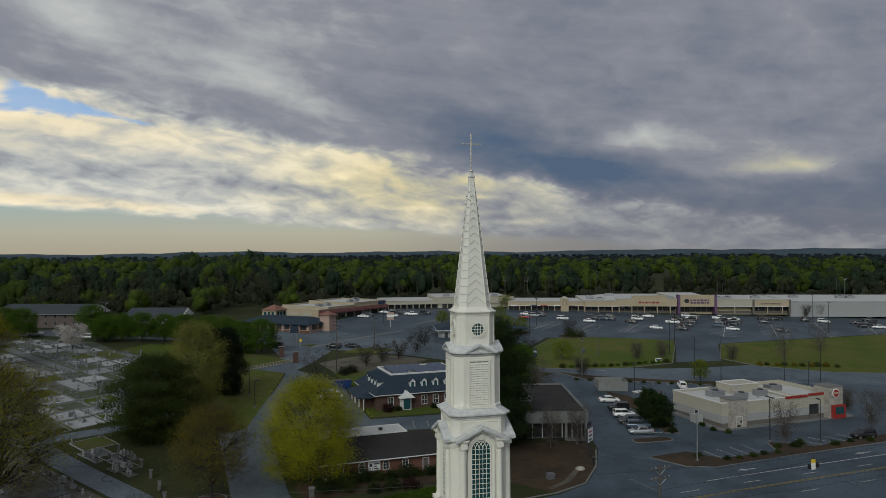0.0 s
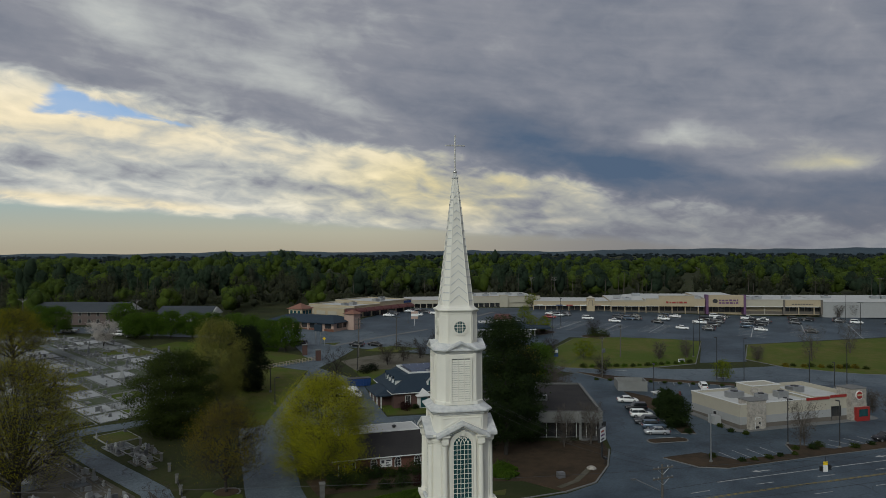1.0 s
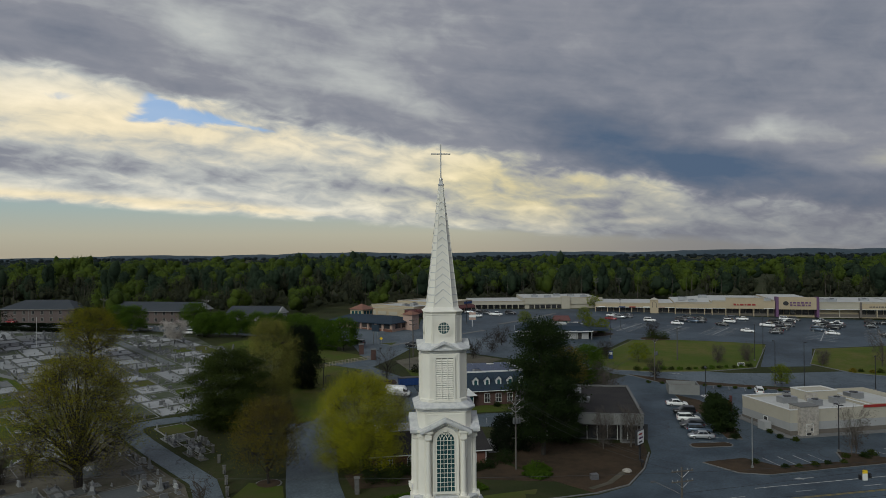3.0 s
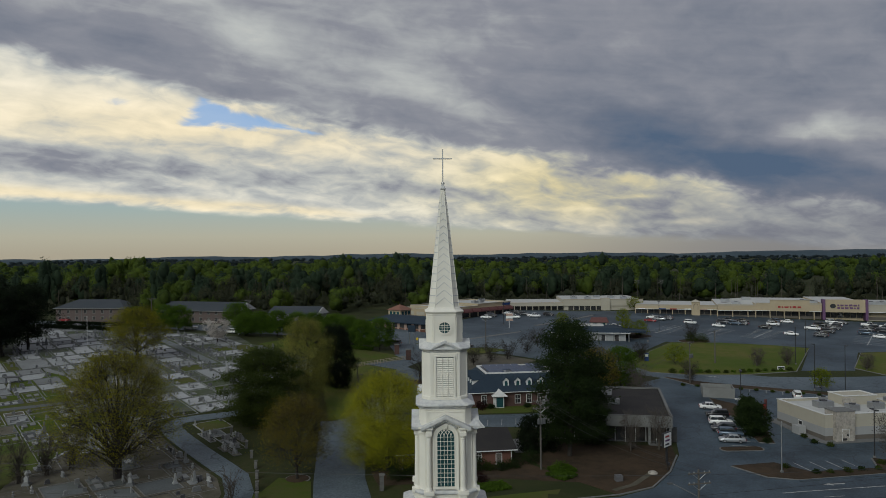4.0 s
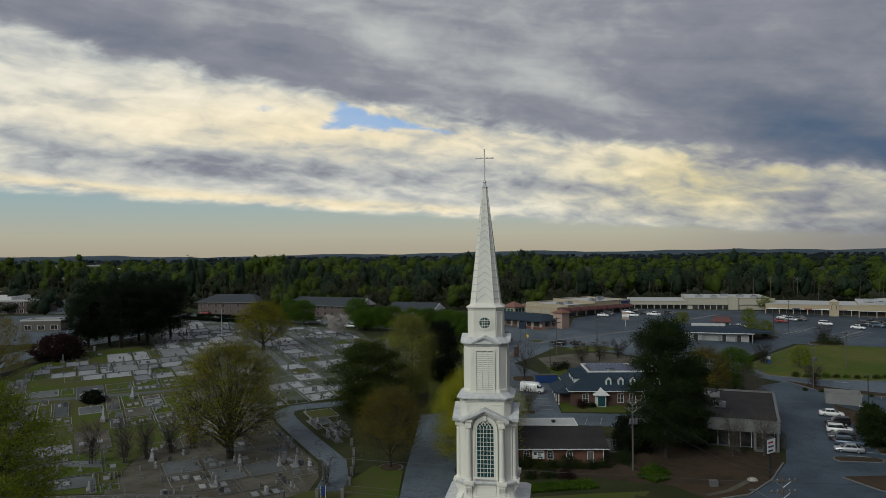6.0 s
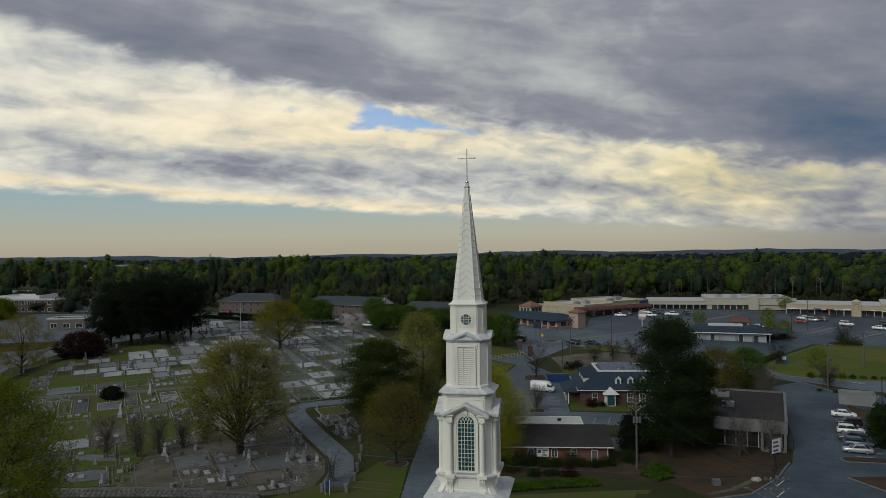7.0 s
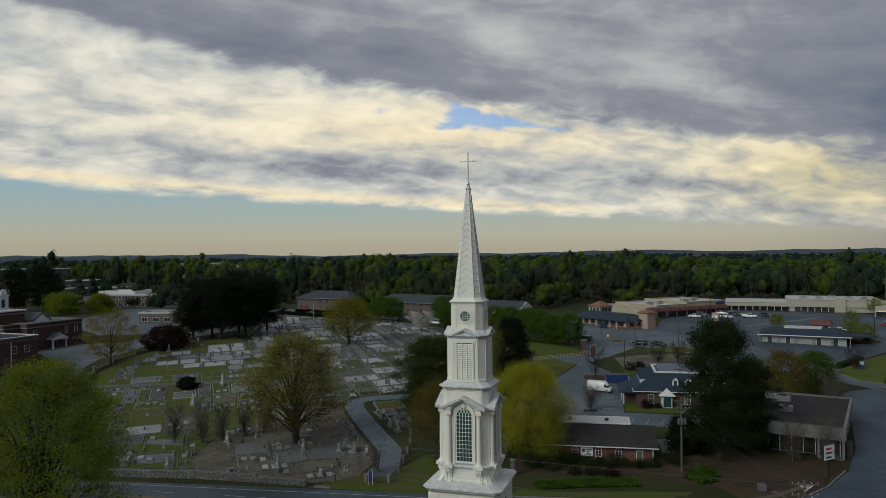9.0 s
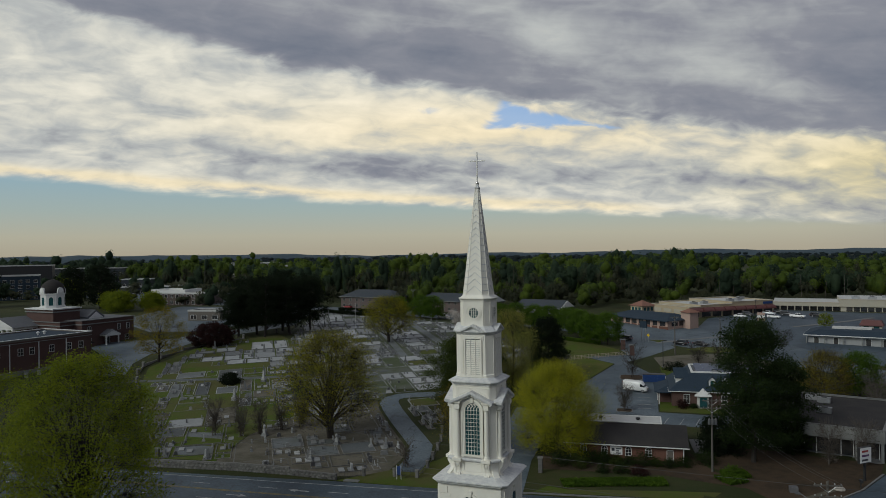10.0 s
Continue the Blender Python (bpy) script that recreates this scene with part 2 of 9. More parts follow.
brick_dark = material("dark_red_brick", (0.075, 0.038, 0.031), 0.85, grain=(5, 0.5, (0.05, 0.027, 0.023)), stain=(0.2, 0.4, (0.092, 0.052, 0.043)))
brick_dull = material("dull_brown_brick", (0.105, 0.078, 0.070), 0.85, grain=(3, 0.5, (0.075, 0.056, 0.052)), stain=(0.15, 0.5, (0.12, 0.095, 0.09)))
plot_pale = material("pale_plot_slabs", (0.24, 0.25, 0.258), 0.9, grain=(1.4, 0.5, (0.16, 0.168, 0.175)), stain=(0.15, 0.6, (0.16, 0.166, 0.162)), island=0.35)
plot_white = material("white_plot_gravel", (0.326, 0.334, 0.343), 0.9, grain=(3.0, 0.5, (0.26, 0.27, 0.278)), stain=(0.2, 0.5, (0.21, 0.215, 0.21)), relief=(10, 0.02))
old_turf = material("worn_grey_turf", (0.078, 0.086, 0.066), 0.95, grain=(0.5, 0.7, (0.105, 0.11, 0.095)), stain=(0.10, 0.7, (0.046, 0.064, 0.020)), relief=(6, 0.04), spec=0.2)
# these two greys are darkened for the shaded office front, besides their staining
render_shade = material("weathered_shaded_render", (0.20, 0.205, 0.20), 0.85, grain=(1.0, 0.4, (0.14, 0.145, 0.142)), stain=(0.2, 0.5, (0.15, 0.15, 0.14)))
fascia_dull = material("weathered_shaded_fascia", (0.20, 0.203, 0.196), 0.85, grain=(1.0, 0.4, (0.14, 0.143, 0.14)), stain=(0.2, 0.5, (0.15, 0.15, 0.14)))
stucco_tan = material("tan_stucco", (0.374, 0.305, 0.202), 0.85, grain=(1.0, 0.3, (0.308, 0.253, 0.173)), stain=(0.12, 0.4, (0.421, 0.355, 0.253)))
stucco_cream = material("cream_stucco", (0.380, 0.351, 0.283), 0.85, grain=(1.0, 0.3, (0.321, 0.293, 0.239)), stain=(0.12, 0.35, (0.341, 0.321, 0.269)))
stucco_grey = material("pale_grey_stucco", (0.296, 0.300, 0.300), 0.85, grain=(1.0, 0.3, (0.242, 0.246, 0.246)), stain=(0.15, 0.35, (0.257, 0.261, 0.261)))
stucco_pink = material("pinkish_stucco", (0.374, 0.265, 0.218), 0.85, stain=(0.2, 0.4, (0.312, 0.218, 0.179)))
stucco_dark = material("brown_base_render", (0.12, 0.105, 0.09), 0.85, stain=(0.4, 0.4, (0.09, 0.08, 0.07)))
stone_clad = material("ledge_stone", (0.34, 0.31, 0.27), 0.9, grain=(2.5, 0.75, (0.17, 0.155, 0.14)), stain=(0.8, 0.5, (0.45, 0.42, 0.37)), relief=(4, 0.05))
stone_grey = material("grey_granite", (0.19, 0.196, 0.20), 0.85, grain=(2.0, 0.5, (0.115, 0.118, 0.12)), stain=(0.25, 0.5, (0.24, 0.245, 0.245)), per_object=0.35)
stone_pale = material("pale_marble", (0.28, 0.285, 0.284), 0.75, grain=(2.0, 0.5, (0.18, 0.185, 0.186)), stain=(0.4, 0.5, (0.20, 0.203, 0.20)), per_object=0.35)
stone_dark = material("dark_granite", (0.10, 0.10, 0.105), 0.4, grain=(3.0, 0.4, (0.06, 0.06, 0.065)), per_object=0.3)
gravel = material("plot_gravel", (0.115, 0.125, 0.132), 0.95, grain=(3.5, 0.5, (0.08, 0.087, 0.092)), stain=(0.16, 0.6, (0.072, 0.076, 0.066)), relief=(10, 0.02), per_object=0.35, spec=0.3)
wall_stone = material("field_stone", (0.135, 0.132, 0.126), 0.9, grain=(2.2, 0.7, (0.07, 0.068, 0.065)), stain=(0.5, 0.4, (0.18, 0.174, 0.16)), relief=(3, 0.05), per_object=0.35)
roof_dark = material("dark_shingle", (0.030, 0.028, 0.029), 0.95, grain=(3.0, 0.4, (0.02, 0.019, 0.02)), stain=(0.25, 0.5, (0.044, 0.04, 0.037)), relief=(5, 0.02), spec=0.2)
roof_blue = material("blue_grey_shingle", (0.022, 0.036, 0.054), 0.9, grain=(3.0, 0.4, (0.015, 0.025, 0.038)), stain=(0.25, 0.4, (0.030, 0.046, 0.064)), relief=(5, 0.02), spec=0.25)
roof_grey = material("grey_shingle", (0.095, 0.10, 0.112), 0.9, grain=(2.0, 0.4, (0.07, 0.074, 0.084)), stain=(0.15, 0.4, (0.12, 0.122, 0.13)))
roof_slate = material("dark_slate_roof", (0.042, 0.050, 0.060), 0.9, grain=(2.0, 0.4, (0.03, 0.036, 0.044)), stain=(0.15, 0.4, (0.055, 0.062, 0.07)), spec=0.3)
roof_white = material("white_membrane_roof", (0.464, 0.464, 0.450), 0.7, grain=(0.7, 0.4, (0.353, 0.353, 0.340)), stain=(0.2, 0.4, (0.390, 0.385, 0.367)))
roof_red = material("terracotta_roof", (0.20, 0.095, 0.065), 0.85, grain=(3, 0.4, (0.14, 0.065, 0.046)))
awning_maroon = material("maroon_awning", (0.10, 0.032, 0.03), 0.7, stain=(0.6, 0.3, (0.075, 0.026, 0.024)))
solar_blue = material("solar_panel", (0.018, 0.035, 0.075), 0.18, 0.0, spec=0.6, grain=(1.5, 0.3, (0.03, 0.05, 0.09)))
trim_white = material("white_trim", (0.60, 0.60, 0.585), 0.6, stain=(0.8, 0.35, (0.46, 0.46, 0.45)))
purple = material("purple_fascia", (0.11, 0.05, 0.12), 0.6, stain=(0.5, 0.3, (0.09, 0.04, 0.10)))
red_paint = material("red_fascia", (0.27, 0.024, 0.02), 0.5, stain=(0.5, 0.3, (0.21, 0.02, 0.018)))
yellow_paint = material("yellow_sign_face", (0.72, 0.50, 0.02), 0.5)
sign_white = material("white_sign_face", (0.70, 0.70, 0.68), 0.5, stain=(1.0, 0.2, (0.60, 0.60, 0.58)))
sign_ink = material("dark_sign_lettering", (0.04, 0.04, 0.05), 0.6)
black_metal = material("black_painted_metal", (0.018, 0.018, 0.020), 0.5, stain=(2, 0.3, (0.03, 0.03, 0.03)))
pole_wood = material("weathered_pole_wood", (0.098, 0.090, 0.080), 0.9, grain=(4, 0.5, (0.062, 0.056, 0.05)), relief=(14, 0.01))
fence_wood = material("pale_fence_wood", (0.34, 0.29, 0.22), 0.85, grain=(4, 0.4, (0.24, 0.20, 0.155)))
bark = material("grey_bark", (0.028, 0.023, 0.019), 0.95, grain=(3, 0.5, (0.016, 0.014, 0.012)), relief=(8, 0.02))
bark_pale = material("pale_bark", (0.085, 0.072, 0.06), 0.95, grain=(3, 0.5, (0.05, 0.043, 0.036)), relief=(8, 0.02))
blue_paint = material("blue_painted_steel", (0.013, 0.045, 0.16), 0.5, stain=(0.8, 0.3, (0.01, 0.034, 0.12)))
tyre_black = material("tyre_rubber", (0.015, 0.015, 0.015), 0.85)
rim_metal = material("wheel_alloy", (0.45, 0.45, 0.46), 0.35, 0.8)
lamp_red = material("tail_lamp_lens", (0.28, 0.01, 0.01), 0.25)
lamp_clear = material("headlamp_lens", (0.65, 0.66, 0.66), 0.15)
car_glass = material("car_glass", (0.012, 0.014, 0.016), 0.06, spec=0.7)


def foliage(name, a, b, island=0.2, patch=0.35):
    return material(name, a, 0.75, grain=(patch, 0.8, b), island=island, leaf=True, spec=0.15)


leaf_yellow = foliage("yellow_green_leaves", (0.42, 0.405, 0.022), (0.28, 0.30, 0.018), 0.12)
leaf_bud = foliage("budding_olive_leaves", (0.26, 0.235, 0.015), (0.135, 0.142, 0.015), 0.15)
leaf_lime = foliage("fresh_green_leaves", (0.20, 0.235, 0.015), (0.10, 0.138, 0.013), 0.15)
leaf_rust = foliage("rusty_young_leaves", (0.215, 0.172, 0.020), (0.135, 0.118, 0.018), 0.15)
leaf_green = foliage("mid_green_leaves", (0.085, 0.150, 0.014), (0.048, 0.092, 0.011), 0.15)
leaf_pine = foliage("pine_needles", (0.034, 0.057, 0.014), (0.016, 0.029, 0.010), 0.2, 0.55)
leaf_dark = foliage("dark_evergreen_leaves", (0.016, 0.025, 0.011), (0.009, 0.015, 0.008))
leaf_cedar = foliage("olive_cedar_sprays", (0.064, 0.088, 0.016), (0.032, 0.048, 0.012))
leaf_twig = foliage("fine_bare_twigs", (0.085, 0.070, 0.058), (0.055, 0.046, 0.040))
leaf_blossom = foliage("white_blossom", (0.62, 0.58, 0.54), (0.44, 0.40, 0.36))
leaf_redbush = foliage("dark_red_leaves", (0.040, 0.016, 0.015), (0.022, 0.012, 0.011))
leaf_pale = foliage("pale_budding_leaves", (0.30, 0.29, 0.062), (0.18, 0.185, 0.042), 0.12)
# blue is raised a little in these wood colours to stand for haze
wood_spring = foliage("spring_wood_crowns", (0.115, 0.167, 0.034), (0.059, 0.095, 0.026), 0.10, 0.11)
wood_pine = foliage("pine_wood_crowns", (0.052, 0.082, 0.044), (0.030, 0.052, 0.034), 0.10, 0.11)
wood_bare = foliage("leafless_wood_crowns", (0.078, 0.082, 0.045), (0.042, 0.052, 0.030), 0.10, 0.11)
# far woods and hills: the haze of distance is put into their blue
wood_far = foliage("hazy_far_crowns", (0.045, 0.062, 0.062), (0.030, 0.044, 0.050), 0.12)
hill_haze = material("hazy_hill_woods", (0.052, 0.074, 0.092), 0.95, grain=(0.02, 0.5, (0.038, 0.056, 0.074)), stain=(0.004, 0.6, (0.062, 0.084, 0.10)), spec=0.1)
# darker copies for the inner lumps: shade inside the crowns put into the colour
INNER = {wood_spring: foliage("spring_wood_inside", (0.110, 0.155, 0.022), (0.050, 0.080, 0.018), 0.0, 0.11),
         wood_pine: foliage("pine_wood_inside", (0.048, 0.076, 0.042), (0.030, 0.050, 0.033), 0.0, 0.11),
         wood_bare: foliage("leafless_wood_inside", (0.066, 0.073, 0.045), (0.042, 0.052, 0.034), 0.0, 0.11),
         wood_far: foliage("hazy_far_inside", (0.036, 0.050, 0.054), (0.025, 0.037, 0.045), 0.0)}

# ---- mesh helpers ----
class Mesh:
    """Collects faces; at() sets the frame in which the next ones are given."""
    def __init__(self):
        self.v, self.f, self.x = [], [], Matrix.Identity(4)

    def at(self, m):
        self.x = m
        return self

    def add(self, verts, faces):
        k = len(self.v)
        self.v += [tuple(self.x @ Vector(p)) for p in verts]
        self.f += [tuple(k + i for i in f) for f in faces]
        return self

    def box(self, x0, x1, y0, y1, z0, z1):
        v = [(x, y, z) for z in (z0, z1) for y in (y0, y1) for x in (x0, x1)]
        return self.add(v, [(0, 2, 3, 1), (4, 5, 7, 6), (0, 1, 5, 4), (2, 6, 7, 3), (0, 4, 6, 2), (1, 3, 7, 5)])

    def loft(self, rings, cap=True):
        """Joins closed rings of equally many points, given from below upwards, counter-clockwise."""
        n, v, f = len(rings[0]), [p for r in rings for p in r], []
        for k in range(len(rings) - 1):
            for i in range(n):
                j = (i + 1) % n
                f.append((k * n + i, k * n + j, k * n + n + j, k * n + n + i))
        if cap:
            f += [tuple(range(n - 1, -1, -1)), tuple(range((len(rings) - 1) * n, len(rings) * n))]
        return self.add(v, f)

    def prism(self, pts, z0, z1):
        return self.loft([[(x, y, z) for x, y in pts] for z in (z0, z1)])

    def cyl(self, x, y, z0, z1, r0, r1=None, n=12):
        r1 = r0 if r1 is None else r1
        return self.loft([[(x + r * math.cos(2 * math.pi * i / n), y + r * math.sin(2 * math.pi * i / n), z) for i in range(n)] for z, r in ((z0, r0), (z1, r1))])

    def turned(self, x, y, profile, n=12):
        """A round thing from (height, radius) pairs."""
        return self.loft([[(x + r * math.cos(2 * math.pi * i / n), y + r * math.sin(2 * math.pi * i / n), z) for i in range(n)] for z, r in profile])

    def tube(self, a, b, r0, r1=None, n=6):
        a, b = Vector(a), Vector(b)
        r1 = r0 if r1 is None else r1
        q = (b - a).to_track_quat("Z", "Y")
        rings = []
        for p, r in ((a, r0), (b, r1)):
            rings.append([tuple(p + q @ Vector((r * math.cos(2 * math.pi * i / n), r * math.sin(2 * math.pi * i / n), 0))) for i in range(n)])
        return self.loft(rings)

    def plate(self, outline, y0, y1):
        """An upright plate: an outline of (x, z) points, counter-clockwise seen from -y, from depth y0 to y1 (y0 in front)."""
        n = len(outline)
        v = [(x, y0, z) for x, z in outline] + [(x, y1, z) for x, z in outline]
        f = [tuple(range(n)), tuple(range(2 * n - 1, n - 1, -1))] + [(i, n + i, n + (i + 1) % n, (i + 1) % n) for i in range(n)]
        return self.add(v, f)

    def band(self, inner, outer, y0, y1):
        """An upright flat frame between two open or closed outlines of equally many (x, z) points, with thickness."""
        n = len(inner)
        v = [(x, y, z) for y in (y0, y1) for line in (inner, outer) for x, z in line]
        f = []
        for i in range(n - 1):
            a, b, c, d = i, i + 1, n + i, n + i + 1
            f += [(a, c, d, b), (2 * n + a, 2 * n + b, 2 * n + d, 2 * n + c), (c, 2 * n + c, 2 * n + d, d), (b, 2 * n + b, 2 * n + a, a)]
        return self.add(v, f)

    def data(self, name, mat, smooth=False):
        me = bpy.data.meshes.new(name)
        me.from_pydata(self.v, [], self.f)
        me.materials.append(mat)
        if smooth:
            me.shade_smooth()
        me.update()
        return me


def thing(name, label, category, m=None, group="", kind=""):
    ob = tagged(new(name), label, category, group, kind)
    ob.matrix_world = m or Matrix.Identity(4)
    return ob


def part(name, mesh, mat, parent, label="", smooth=False, bevel=0.0):
    """One mesh under a thing or a part, given in the parent's own frame."""
    ob = new(name, mesh if isinstance(mesh, bpy.types.Mesh) else mesh.data(name, mat, smooth))
    ob.parent = parent
    if bevel:
        b = ob.modifiers.new("worn_edges", "BEVEL")
        b.width, b.segments, b.limit_method = bevel, 2, "ANGLE"
    return tagged(ob, label)


def solid(name, mesh, mat, label, category, kind="", group="", smooth=False):
    return tagged(new(name, mesh.data(name, mat, smooth)), label, category, group, kind)


# ---- ground ----
def ss(a, b, v):
    t = min(1.0, max(0.0, (v - a) / (b - a)))
    return t * t * (3 - 2 * t)


def gz(x, y):
    """Height of the ground: nearly level by the road, rising behind it, falling away far off."""
    z = 9.5 * ss(100, 330, y) - 0.7 * (1 - ss(45, 85, x)) * (1 - ss(100, 180, y))
    r = math.hypot(x, y)
    return z - 9 * ss(700, 2600, r)


def on(x, y, z=0.0, rz=0.0):
    return pose(x, y, gz(x, y) + z, 0, 0, rz)


def lines(a, b, step, far):
    near = [a + step * i for i in range(int((b - a) / step) + 1)]
    out, d = [], step
    while sum(out) < far:
        d *= 1.35
        out.append(d)
    left, right, x = [], [], near[0]
    for d in out:
        x -= d
        left.append(x)
    x = near[-1]
    for d in out:
        x += d
        right.append(x)
    return left[::-1] + near + right


gx, gy = lines(-280, 360, 5, 3800), lines(-60, 420, 5, 4000)
verts = [(x, y, gz(x, y)) for y in gy for x in gx]
nx = len(gx)
faces = [(j * nx + i, j * nx + i + 1, (j + 1) * nx + i + 1, (j + 1) * nx + i) for j in range(len(gy) - 1) for i in range(nx - 1)]
ground = Mesh()
ground.v, ground.f = verts, faces
solid("ground", ground, land, "rough spring grass and earth sloping gently upwards", "ground", "structure", smooth=True)


def drape(name, outline, lift, mat, label, category, depth=0.3, kind="structure", cell=7.0):
    """A sheet that follows the ground, lift above it, with sides that go down into it."""
    bm = bmesh.new()
    bm.faces.new([bm.verts.new((x, y, 0)) for x, y in outline])
    bmesh.ops.recalc_face_normals(bm, faces=bm.faces)
    for axis in (0, 1):
        vals = [p[axis] for p in outline]
        k = math.ceil(min(vals) / cell) * cell
        while k < max(vals):
            co, no = [0, 0, 0], [0, 0, 0]
            co[axis], no[axis] = k + 0.013, 1
            bmesh.ops.bisect_plane(bm, geom=bm.verts[:] + bm.edges[:] + bm.faces[:], plane_co=co, plane_no=no)
            k += cell
    if bm.faces and sum(f.normal.z for f in bm.faces) < 0:
        bmesh.ops.reverse_faces(bm, faces=bm.faces)
    bmesh.ops.triangulate(bm, faces=bm.faces)
    for v in bm.verts:
        v.co.z = gz(v.co.x, v.co.y) + lift
    rim_edges = [e for e in bm.edges if e.is_boundary]
    ext = bmesh.ops.extrude_edge_only(bm, edges=rim_edges)
    for v in ext["geom"]:
        if isinstance(v, bmesh.types.BMVert):
            v.co.z -= depth
    me = bpy.data.meshes.new(name)
    bm.to_mesh(me)
    bm.free()
    me.materials.append(mat)
    return tagged(new(name, me), label, category, "", kind)


def around(path, width):
    """The outline of a strip of that width along a path."""
    left, right = [], []
    for i, p in enumerate(path):
        a, b = Vector(path[max(0, i - 1)]), Vector(path[min(len(path) - 1, i + 1)])
        d = (b - a).normalized()
        n = Vector((-d.y, d.x)) * width / 2
        left.append((p[0] + n.x, p[1] + n.y))
        right.append((p[0] - n.x, p[1] - n.y))
    return left + right[::-1]


def stripe(name, path, width, mat, label, lift=0.075):
    return drape(name, around(path, width), lift, mat, label, "road marking", 0.02)


def rounded(x0, y0, x1, y1, r=1.5, rz=0.0, n=4):
    """A rectangle with round corners, turned about its middle."""
    cx, cy, pts = (x0 + x1) / 2, (y0 + y1) / 2, []
    for ox, oy, a0 in ((x1 - r, y1 - r, 0), (x0 + r, y1 - r, 90), (x0 + r, y0 + r, 180), (x1 - r, y0 + r, 270)):
        for k in range(n + 1):
            a = radians(a0 + 90 * k / n)
            pts.append((ox + r * math.cos(a) - cx, oy + r * math.sin(a) - cy))
    c, s = math.cos(radians(rz)), math.sin(radians(rz))
    return [(cx + x * c - y * s, cy + x * s + y * c) for x, y in pts]


# the main road, the back road and the paved lots
drape("main_road", [(-260, 78), (260, 80.5), (260, 103), (128, 101.8), (86, 100.6), (79, 107), (74, 118), (68.5, 109.5), (62.5, 102.8), (56, 100.3), (25, 98.2), (18.5, 98), (-12, 97.7), (-41, 96.1), (-110, 95), (-260, 93.5)],
      0.05, asphalt, "wide grey asphalt main road beside the church", "road")
drape("side_lot", [(74, 117.9), (79, 106.9), (85.8, 100.8), (129, 101.9), (260, 103.2), (260, 160), (141, 150), (131.5, 158), (120.5, 165.3), (108, 172.5), (100, 180.5), (92, 176), (86, 165), (84.5, 150), (79, 130)],
      0.045, asphalt, "dark asphalt car park round the restaurant", "car park")
drape("back_road", around([(330, 110), (250, 118), (190, 142), (150, 160), (128, 170), (105, 184), (88, 203), (70, 222), (45, 240), (10, 263), (-30, 283), (-80, 305), (-140, 325), (-230, 350)], 13.5),
      0.052, asphalt_old, "pale asphalt two-way road across the slope", "road")
drape("shopping_car_park", [(100, 206), (124, 231), (166, 214), (142, 183), (157, 181), (176, 204.5), (260, 204), (330, 180), (330, 232), (291, 235), (252, 250), (208, 267), (174, 291), (146, 312), (124, 318), (92, 328), (87, 320), (62, 291), (57, 268), (60, 256), (80, 238), (88, 222)],
      0.048, asphalt, "large dark asphalt car park before the shops", "car park")
drape("church_drive", [(9.4, 97), (18.6, 97.6), (17.5, 116), (18.8, 150), (27, 150.2), (27, 146), (62, 140), (62, 151), (40, 152.4), (40.2, 170), (41, 186), (33, 203), (24, 214), (20, 210), (29.5, 201), (23.5, 181), (12.7, 152), (9.2, 152), (9, 116)],
      0.047, asphalt_old, "pale asphalt drive between the lawns", "drive")
drape("corner_forecourt", [(10, 266), (26, 255), (45, 243), (60, 256), (57, 268), (40, 272), (25, 282)], 0.047, asphalt_old, "worn pale forecourt before the corner diner", "car park")
drape("corner_forecourt", [(45, 243.5), (54, 238), (68, 227), (82, 213), (88.5, 221), (80.5, 238), (60.5, 256)], 0.044, asphalt_old, "worn pale paving between the road and the car park", "car park")
drape("drive_mouth", [(21, 211), (32.5, 203.5), (39, 213), (47, 227), (43, 241), (28, 251), (30, 236), (31, 222)], 0.043, asphalt_old, "pale mouth of the drive at the back road", "drive")

# ---- the church steeple ----
def csq(w, f, z):
    """A square of width w whose corners are cut so that each side is f long."""
    a, b = w / 2, f / 2
    return [(b, -a, z), (a, -b, z), (a, b, z), (b, a, z), (-b, a, z), (-a, b, z), (-a, -b, z), (-b, -a, z)]


def stage(*rings):
    return Mesh().loft([csq(w, f, z) for w, f, z in rings])


def arch(w, spring, bottom, n=14):
    """Open outline of a round-headed opening from its bottom left over the top to its bottom right."""
    pts = [(-w, bottom)]
    pts += [(-w * math.cos(math.pi * k / n), spring + w * math.sin(math.pi * k / n)) for k in range(n + 1)]
    return pts + [(w, bottom)]


STEEPLE = pose(21.98, 52.46, -0.7, 0, 0, -6.4)
steeple = thing("church_steeple", "tall white-painted church steeple with tiered stages and a chevron-panelled spire", "steeple", STEEPLE)
L = 0.7                                   # heights below are above the road; the foot lies 0.7 m lower
quarter = [pose(0, 0, L, 0, 0, 90 * k) for k in range(4)]


def up(*rings):
    return stage(*[(w, f, z + L) for w, f, z in rings])


part("tower_base", up((6.15, 5.7, -0.72), (6.15, 5.7, 16.1)), paint_white, steeple, bevel=0.03)
for k in range(4):
    for j in range(18):
        w = 1.05 if j % 2 else 0.75
        z = 15.85 - 0.62 * j
        for sx in (-1, 1):
            x0, x1 = sorted((sx * 2.84, sx * (2.84 - w)))
            part("quoin", Mesh().at(quarter[k]).box(x0, x1, -3.125, -3.05, z - 0.57, z), paint_white, steeple)
